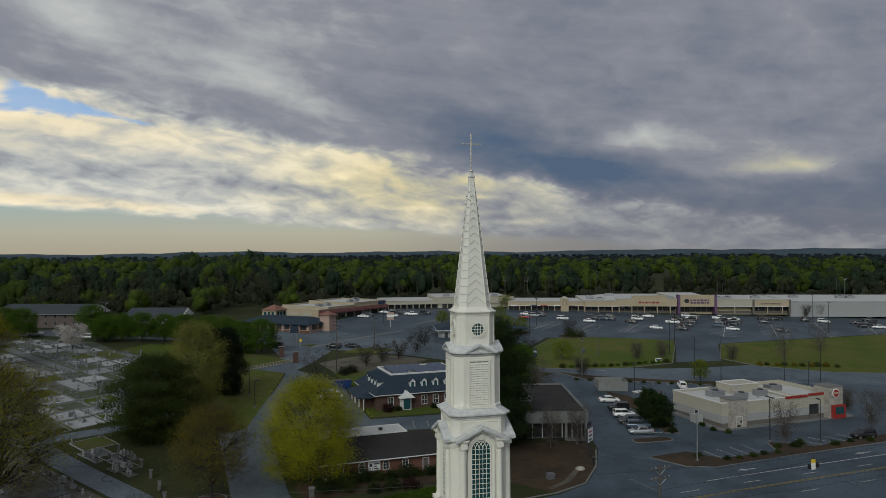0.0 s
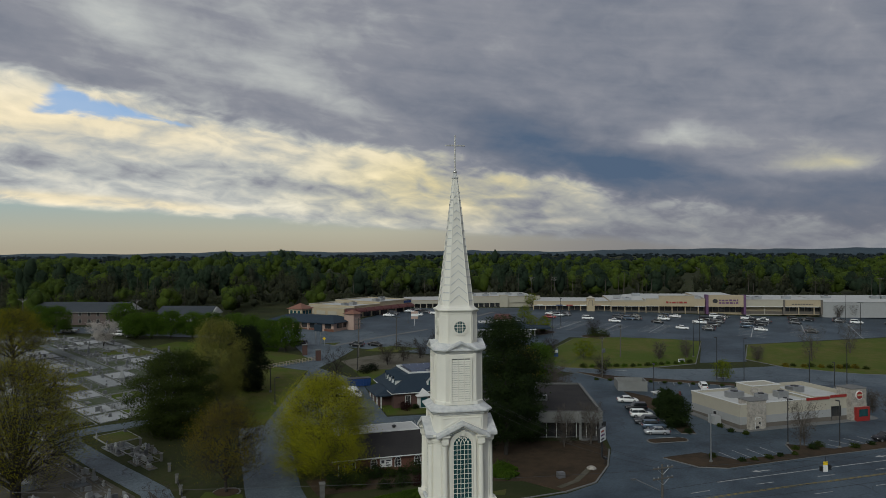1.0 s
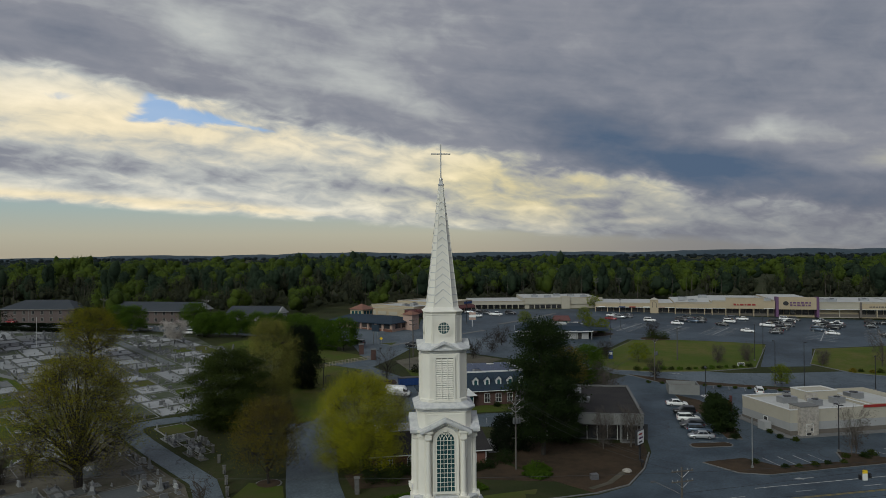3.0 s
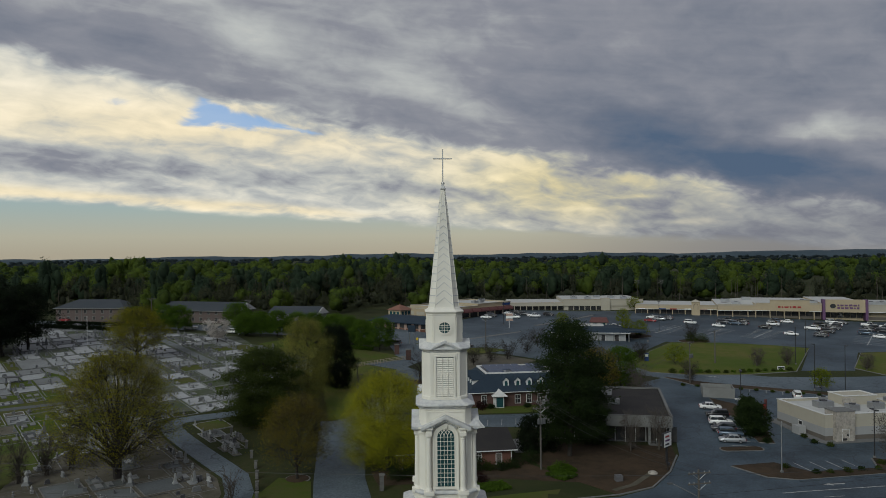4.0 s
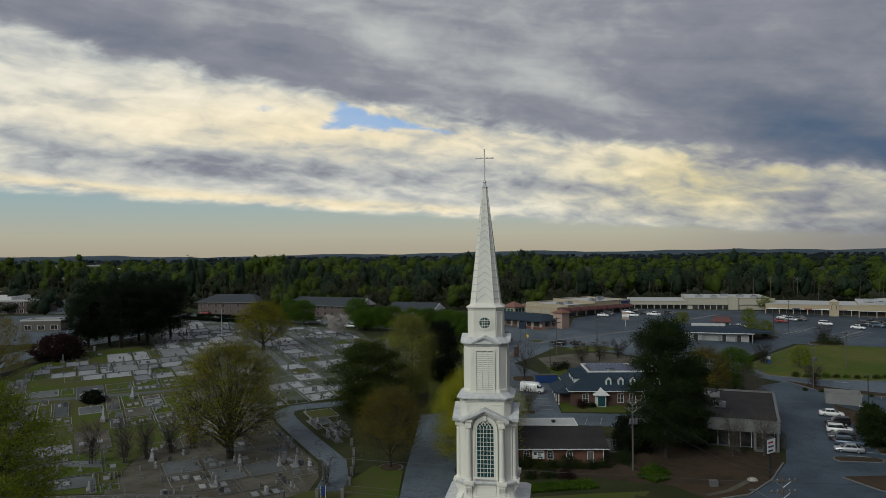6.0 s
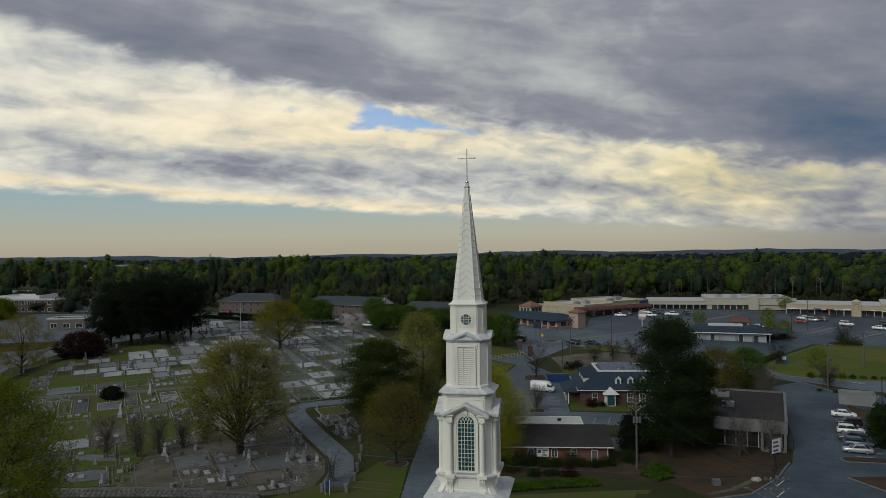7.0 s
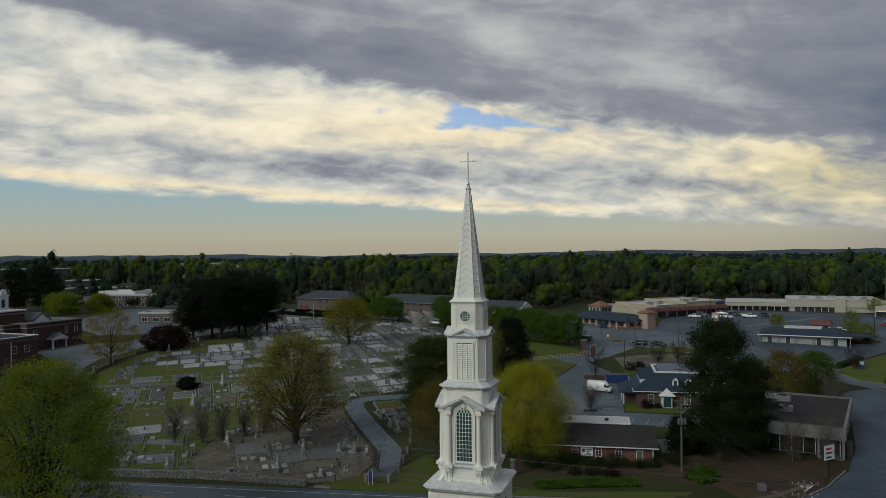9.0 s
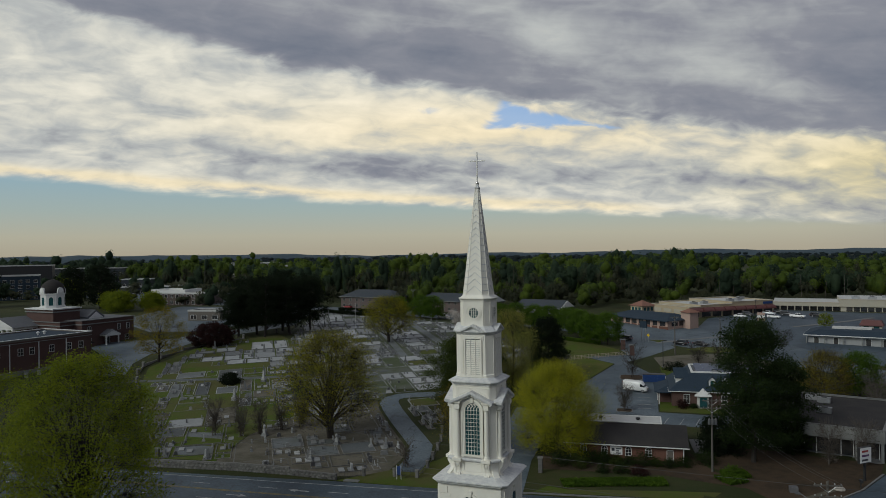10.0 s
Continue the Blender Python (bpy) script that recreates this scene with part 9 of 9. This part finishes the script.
# ---- poles, lamps, signs ----
def utility_pole(x, y, h, arms=2, transformers=True, rz=0.0, label="weathered wooden utility pole with crossarms"):
    ob = thing("utility_pole", label, "utility pole", on(x, y, 0, rz), "utility poles")
    part("pole", Mesh().cyl(0, 0, -0.5, h, 0.19, 0.12, 8), pole_wood, ob)
    for k in range(arms):
        z = h - 0.5 - 1.25 * k
        arm = part("crossarm", Mesh().box(-1.5, 1.5, -0.2, -0.08, z, z + 0.14), pole_wood, ob)
        for px in (-1.35, -0.7, 0.7, 1.35):
            part("insulator", Mesh().turned(px, -0.14, [(z + 0.14, 0.04), (z + 0.2, 0.07), (z + 0.3, 0.06), (z + 0.34, 0.02)], 8), stone_pale, arm)
        for sx in (-1, 1):
            part("brace", Mesh().tube((sx * 0.9, -0.14, z), (0, -0.12, z - 0.7), 0.03, 0.03, 5), metal_grey, arm)
    if transformers:
        for sx in (-1, 0, 1):
            part("transformer", Mesh().turned(sx * 0.5, -0.42 - 0.1 * (sx == 0), [(h - 4.3, 0.2), (h - 4.25, 0.24), (h - 3.45, 0.24), (h - 3.4, 0.16), (h - 3.2, 0.05)], 10), metal_dull, ob, "grey pole transformer")
    return ob


def wire(a, b, sag=0.8, r=0.018):
    m = Mesh()
    pts = []
    for k in range(11):
        t = k / 10
        p = Vector(a).lerp(Vector(b), t)
        p.z -= sag * 4 * t * (1 - t)
        pts.append(p)
    m.loft([[tuple(p + Vector(o) * r) for o in ((1, 0, 0), (0, 0.5, 0.87), (-1, 0, 0), (0, -0.5, -0.87))] for p in pts])
    return m


utility_pole(47.6, 115.5, 12.3, 2, True, 8)
utility_pole(56.0, 75.6, 11.4, 2, False, 5)
utility_pole(104.0, 173.5, 11.0, 1, True, 30)
utility_pole(59.9, 223.8, 10.5, 1, False, 30)
utility_pole(46.4, 216.1, 11.5, 2, False, 30)
utility_pole(123.0, 195.7, 10.0, 1, False, 30)
utility_pole(-60, 296, 11, 1, False, 10)
utility_pole(-21, 283, 11, 1, False, 10)
utility_pole(165, 352, 12.5, 2, False, -25)
utility_pole(177, 350, 12.5, 2, False, -25)
utility_pole(300, 262, 15, 1, False, -25)
lines_thing = thing("overhead_wires", "thin black overhead wires between the poles", "wires")
g1, g2 = gz(47.6, 115.5), gz(56, 75.6)
for k in (-1.35, 0.7, 1.35):
    part("wire", wire((47.6 + k, 115.5, g1 + 12.0), (56 + k, 75.6, g2 + 11.2), 1.2), black_metal, lines_thing)
    part("wire", wire((47.6 + k, 115.5, g1 + 10.8), (104 + k, 173.5, gz(104, 173.5) + 10.6), 1.4), black_metal, lines_thing)
for k, z in enumerate((6.2, 7.0, 10.6)):
    part("wire", wire((-60, 103.5, z + 0.4), (56, 75.6 + k * 0.2, g2 + z), 1.2), black_metal, lines_thing)
    part("wire", wire((56, 75.6 + k * 0.2, g2 + z), (150, 78, z + 0.6), 1.2), black_metal, lines_thing)


def lamp_post(x, y, h, heads=2, mat=None, rz=0.0, label="tall black car park lamp post with flat heads"):
    mat = mat or black_metal
    ob = thing("lamp_post", label, "lamp post", on(x, y, 0, rz), "car park lamp posts")
    part("base", Mesh().cyl(0, 0, -0.4, 0.5, 0.28, None, 10), concrete, ob)
    part("pole", Mesh().cyl(0, 0, 0.5, h, 0.11, 0.08, 8), mat, ob)
    for k in range(heads):
        s = 1 if k == 0 else -1
        arm = part("arm", Mesh().tube((0, 0, h - 0.05), (s * 0.5, 0, h), 0.04, 0.04, 6), mat, ob)
        part("lamp_head", Mesh().box(min(s * 0.4, s * 1.1), max(s * 0.4, s * 1.1), -0.25, 0.25, h - 0.05, h + 0.12), mat, arm)
    return ob


for x, y, h, n in ((106.8, 110.3, 8.6, 2), (113.8, 105.2, 8.6, 1), (106.3, 153, 7.5, 2), (137, 158.2, 11.5, 1), (131.1, 161.5, 11.5, 1), (152.3, 152, 8.5, 1), (154.8, 146.4, 6.5, 1), (160.6, 148.1, 11, 1), (131.1, 251.6, 11, 2), (118.1, 231.9, 9, 2), (145.3, 190.5, 11, 1), (157.3, 203.5, 11, 1), (253.3, 237, 11, 2), (231, 209, 12, 2), (17.8, 179.8, 6.5, 1), (17.9, 168.6, 6.0, 1), (42.4, 197.7, 7.5, 1), (77.4, 275.2, 9, 2)):
    lamp_post(x, y, h, n, None, (x * 37) % 90)
lamp_post(85.8, 105.2, 8.6, 0, metal_grey, 0, "plain grey galvanised steel post on a concrete foot")
street = thing("street_light", "grey street light on a long curved arm", "street light", on(55.2, 76.2))
part("arm", Mesh().tube((0.6, -0.4, 8.2), (-1.6, 1.6, 9.2), 0.05, 0.05, 6), metal_dull, street)
part("bracket", Mesh().tube((0.75, -0.5, 0), (0.75, -0.5, 8.3), 0.06, 0.06, 6), metal_dull, street)
part("lamp_head", Mesh().box(-2.1, -1.5, 1.45, 1.8, 9.1, 9.25), metal_dull, street)

pylon = thing("pylon_sign", "white double-faced sign on a black post", "sign", on(69.9, 114.3, 0, 38))
part("post", Mesh().box(-0.14, 0.14, -0.14, 0.14, -0.4, 5.4), black_metal, pylon)
cab = part("sign_box", Mesh().box(-1.3, 1.3, -0.22, 0.22, 2.9, 5.4), black_metal, pylon, "sign cabinet")
for s in (-1, 1):
    fc = part("sign_face", Mesh().box(-1.2, 1.2, *sorted((s * 0.22, s * 0.26)), 3.0, 5.3), sign_white, cab)
    for k in range(3):
        part("sign_bar", Mesh().box(-0.9, 0.5 + 0.2 * (k % 2), *sorted((s * 0.26, s * 0.275)), 3.25 + 0.68 * k, 3.55 + 0.68 * k), (sign_ink, purple, red_paint)[k], fc, "unreadable lettering")
mail = thing("mailbox", "black mailbox on a short post", "mailbox", on(68.4, 110.6))
part("post", Mesh().box(-0.06, 0.06, -0.06, 0.06, -0.2, 1.0), black_metal, mail)
part("box", Mesh().box(-0.22, 0.22, -0.5, 0.3, 1.0, 1.4), black_metal, mail)
rock = thing("boulder", "rough brown landscape boulder", "boulder", on(65.2, 109.5))
part("rock", Mesh().turned(0, 0, [(-0.2, 0.8), (0.2, 0.85), (0.45, 0.55), (0.55, 0.1)], 8), stone_clad, rock)
bin1 = thing("utility_box", "dark grey ground utility box", "utility box", on(58.4, 107.4))
part("box", Mesh().box(-0.6, 0.6, -0.5, 0.5, -0.2, 0.95), stone_dark, bin1)

menu = thing("menu_board", "drive-through order board in a dark red frame", "menu board", on(105.4, 141.4, 0, 20))
part("post", Mesh().box(-0.2, 0.2, -0.2, 0.2, -0.2, 3.6), awning_maroon, menu)
part("board", Mesh().box(-1.6, -0.2, -0.15, 0.15, 1.2, 2.8), black_metal, menu)
part("board_face", Mesh().box(-1.5, -0.3, -0.18, -0.15, 1.35, 2.65), red_paint, menu)
can = thing("order_canopy", "small white canopy over the order point", "canopy", on(101.8, 144.0))
part("post", Mesh().cyl(0, 0, -0.2, 3.0, 0.12, None, 8), awning_maroon, can)
part("roof", Mesh().box(-1.6, 1.6, -1.0, 1.0, 3.0, 3.2), trim_white, can)
cool = thing("electrical_cabinet", "pale green electrical cabinet beside the restaurant", "cabinet", on(103.9, 127.5))
part("body", Mesh().box(-0.8, 0.8, -1.1, 1.1, -0.1, 1.7), stucco_grey, cool)
part("plinth", Mesh().box(-0.9, 0.9, -1.2, 1.2, -0.2, 0.1), concrete, cool)
bin2 = thing("bin_enclosure", "walled pale enclosure for refuse bins", "enclosure", on(104.6, 160.6, 0, -22))
for nm, q in (("front_wall", (-3.6, 3.6, -3.0, -2.8)), ("back_wall", (-3.6, 3.6, 2.8, 3.0)), ("end_wall", (-3.6, -3.4, -2.8, 2.8)), ("gate", (3.4, 3.6, -2.8, 2.8))):
    part(nm, Mesh().box(*q, -0.4, 2.3), render_shade, bin2)
part("bin", Mesh().box(-2.6, 2.2, -1.6, 1.6, 0, 1.6), stucco_dark, bin2)
skip = thing("waste_container", "bright blue steel waste container with a dark lid", "container", on(39.6, 181.0, 0, 3))
part("body", Mesh().loft([[(-2.6, -1.1, 0.1), (2.6, -1.1, 0.1), (2.6, 1.1, 0.1), (-2.6, 1.1, 0.1)], [(-2.8, -1.2, 1.9), (2.8, -1.2, 1.9), (2.8, 1.2, 1.9), (-2.8, 1.2, 1.9)]]), blue_paint, skip)
part("lid", Mesh().box(-2.8, 2.8, -1.2, 1.2, 1.9, 2.02), black_metal, skip)
for k in range(7):
    part("rib", Mesh().box(-2.4 + 0.8 * k, -2.3 + 0.8 * k, -1.26, -1.1, 0.2, 1.8), blue_paint, skip)

# traffic signals hung over the road
sig = thing("traffic_signal", "traffic signals and a yellow-topped sign hung over the road", "traffic signal")
part("span_wire", wire((56, 75.8, 7.6), (150, 88.8, 8.2), 0.8, 0.02), black_metal, sig)
part("sign_plate", Mesh().at(pose(87.3, 82.1, 5.0, 0, 0, -10)).box(-0.35, 0.35, -0.03, 0.03, 0, 0.95), sign_white, sig)
part("sign_top", Mesh().at(pose(87.3, 82.1, 5.95, 0, 0, -10)).box(-0.35, 0.35, -0.03, 0.03, 0, 0.5), yellow_paint, sig)
for dx in (-0.95, 0.75):
    hd = part("signal_head", Mesh().at(pose(87.3 + dx, 82.1 + dx * 0.14, 5.25)).box(-0.13, 0.13, -0.13, 0.13, 0, 0.7), black_metal, sig)
    for k in range(3):
        part("visor", Mesh().at(pose(87.3 + dx, 81.9 + dx * 0.14, 5.36 + 0.22 * k, 90)).cyl(0, 0, 0, 0.16, 0.10, None, 10), black_metal, hd)
part("hanger", Mesh().box(87.28, 87.32, 82.08, 82.12, 6.4, 7.3), black_metal, sig)

# signs by the far road and the gate
ban = thing("gate_banner", "small blue banner sign by the cemetery gate", "sign", on(-2.2, 101.0, 0, 10))
for x in (-0.35, 0.35):
    part("post", Mesh().box(x - 0.04, x + 0.04, -0.04, 0.04, -0.2, 2.3), trim_white, ban)
part("panel", Mesh().box(-0.32, 0.32, -0.03, 0.03, 0.8, 2.2), blue_paint, ban)
bl = thing("entrance_sign", "upright blue and white entrance sign", "sign", on(104.1, 201.1, 0, -20))
part("panel", Mesh().box(-0.6, 0.6, -0.2, 0.2, -0.2, 2.6), blue_paint, bl)
part("sign_face", Mesh().box(-0.5, 0.5, -0.22, -0.2, 1.4, 2.3), sign_white, bl)
low_sign = thing("ground_sign", "low white sign board on the kerbed lawn", "sign", on(136.8, 184.6, 0, -10))
part("panel", Mesh().box(-0.95, 0.95, -0.15, 0.15, 0.1, 1.15), sign_white, low_sign)
part("plinth", Mesh().box(-1.4, 1.4, -0.25, 0.25, -0.2, 0.2), brick_red, low_sign)
part("sign_bar", Mesh().box(-0.9, 0.9, -0.17, -0.15, 0.6, 1.0), sign_ink, low_sign, "unreadable lettering")
tall = thing("diner_sign", "dark blue sign on two tall posts", "sign", on(37.5, 238.5, 0, -40))
for x in (-0.9, 0.9):
    part("post", Mesh().box(x - 0.1, x + 0.1, -0.1, 0.1, -0.3, 6.0), metal_grey, tall)
part("panel", Mesh().box(-1.4, 1.4, -0.25, 0.25, 4.2, 6.4), roof_blue, tall)
warn = thing("warning_sign", "yellow diamond warning sign on a post", "sign", on(39.0, 235.5, 0, -30))
part("post", Mesh().box(-0.05, 0.05, -0.05, 0.05, -0.2, 2.4), metal_grey, warn)
part("panel", Mesh().at(pose(0, -0.08, 2.3, 0, 45)).box(-0.40, 0.40, -0.02, 0.02, -0.40, 0.40), yellow_paint, warn)
plaza = thing("plaza_sign", "white stacked shop sign on a tall post", "sign", on(78.0, 268.0, 0, -20))
part("post", Mesh().box(-0.2, 0.2, -0.2, 0.2, -0.3, 3.0), metal_grey, plaza)
for k in range(3):
    part("panel", Mesh().box(-1.3, 1.3, -0.2, 0.2, 2.6 + 1.0 * k, 3.5 + 1.0 * k), (stucco_pink, sign_white, stucco_pink)[k], plaza)

# brick gate posts and the rail fence by the drive
for x, y in ((31.2, 222.5), (34, 213.8)):
    p = thing("brick_pier", "tall red-brick gate pier with a cap", "pillar", on(x, y))
    part("shaft", Mesh().box(-0.7, 0.7, -0.7, 0.7, -0.4, 3.0), brick_dark, p)
    part("cap", Mesh().box(-0.85, 0.85, -0.85, 0.85, 3.0, 3.2), concrete, p)
fence = thing("rail_fence", "pale wooden rail fence along the lawn", "fence")
fx0, fy0, fx1, fy1 = 12.0, 201.8, 33.0, 213.6
n = 22
fa = math.degrees(math.atan2(fy1 - fy0, fx1 - fx0))
for k in range(n + 1):
    x, y = fx0 + (fx1 - fx0) * k / n, fy0 + (fy1 - fy0) * k / n
    part("post", Mesh().at(pose(x, y, gz(x, y), 0, 0, fa)).box(-0.07, 0.07, -0.07, 0.07, -0.3, 1.3), fence_wood, fence)
    if k < n:
        x1, y1 = fx0 + (fx1 - fx0) * (k + 1) / n, fy0 + (fy1 - fy0) * (k + 1) / n
        for z in (0.35, 0.75, 1.15):
            part("rail", Mesh().tube((x, y, gz(x, y) + z), (x1, y1, gz(x1, y1) + z), 0.06, 0.06, 4), fence_wood, fence)
low = thing("lantern_pillar", "square stone lantern pillar beside the drive", "pillar", on(19.9, 109.4))
part("shaft", Mesh().box(-0.34, 0.34, -0.34, 0.34, -0.3, 2.5), wall_stone, low)
part("cap", Mesh().box(-0.44, 0.44, -0.44, 0.44, 2.5, 2.7), wall_stone, low)
hyd = thing("kerb_drain", "pale concrete drain cover by the road", "drain", on(-9.5, 98.6))
part("cover", Mesh().box(-1.3, 1.3, -0.5, 0.5, -0.1, 0.14), concrete, hyd)
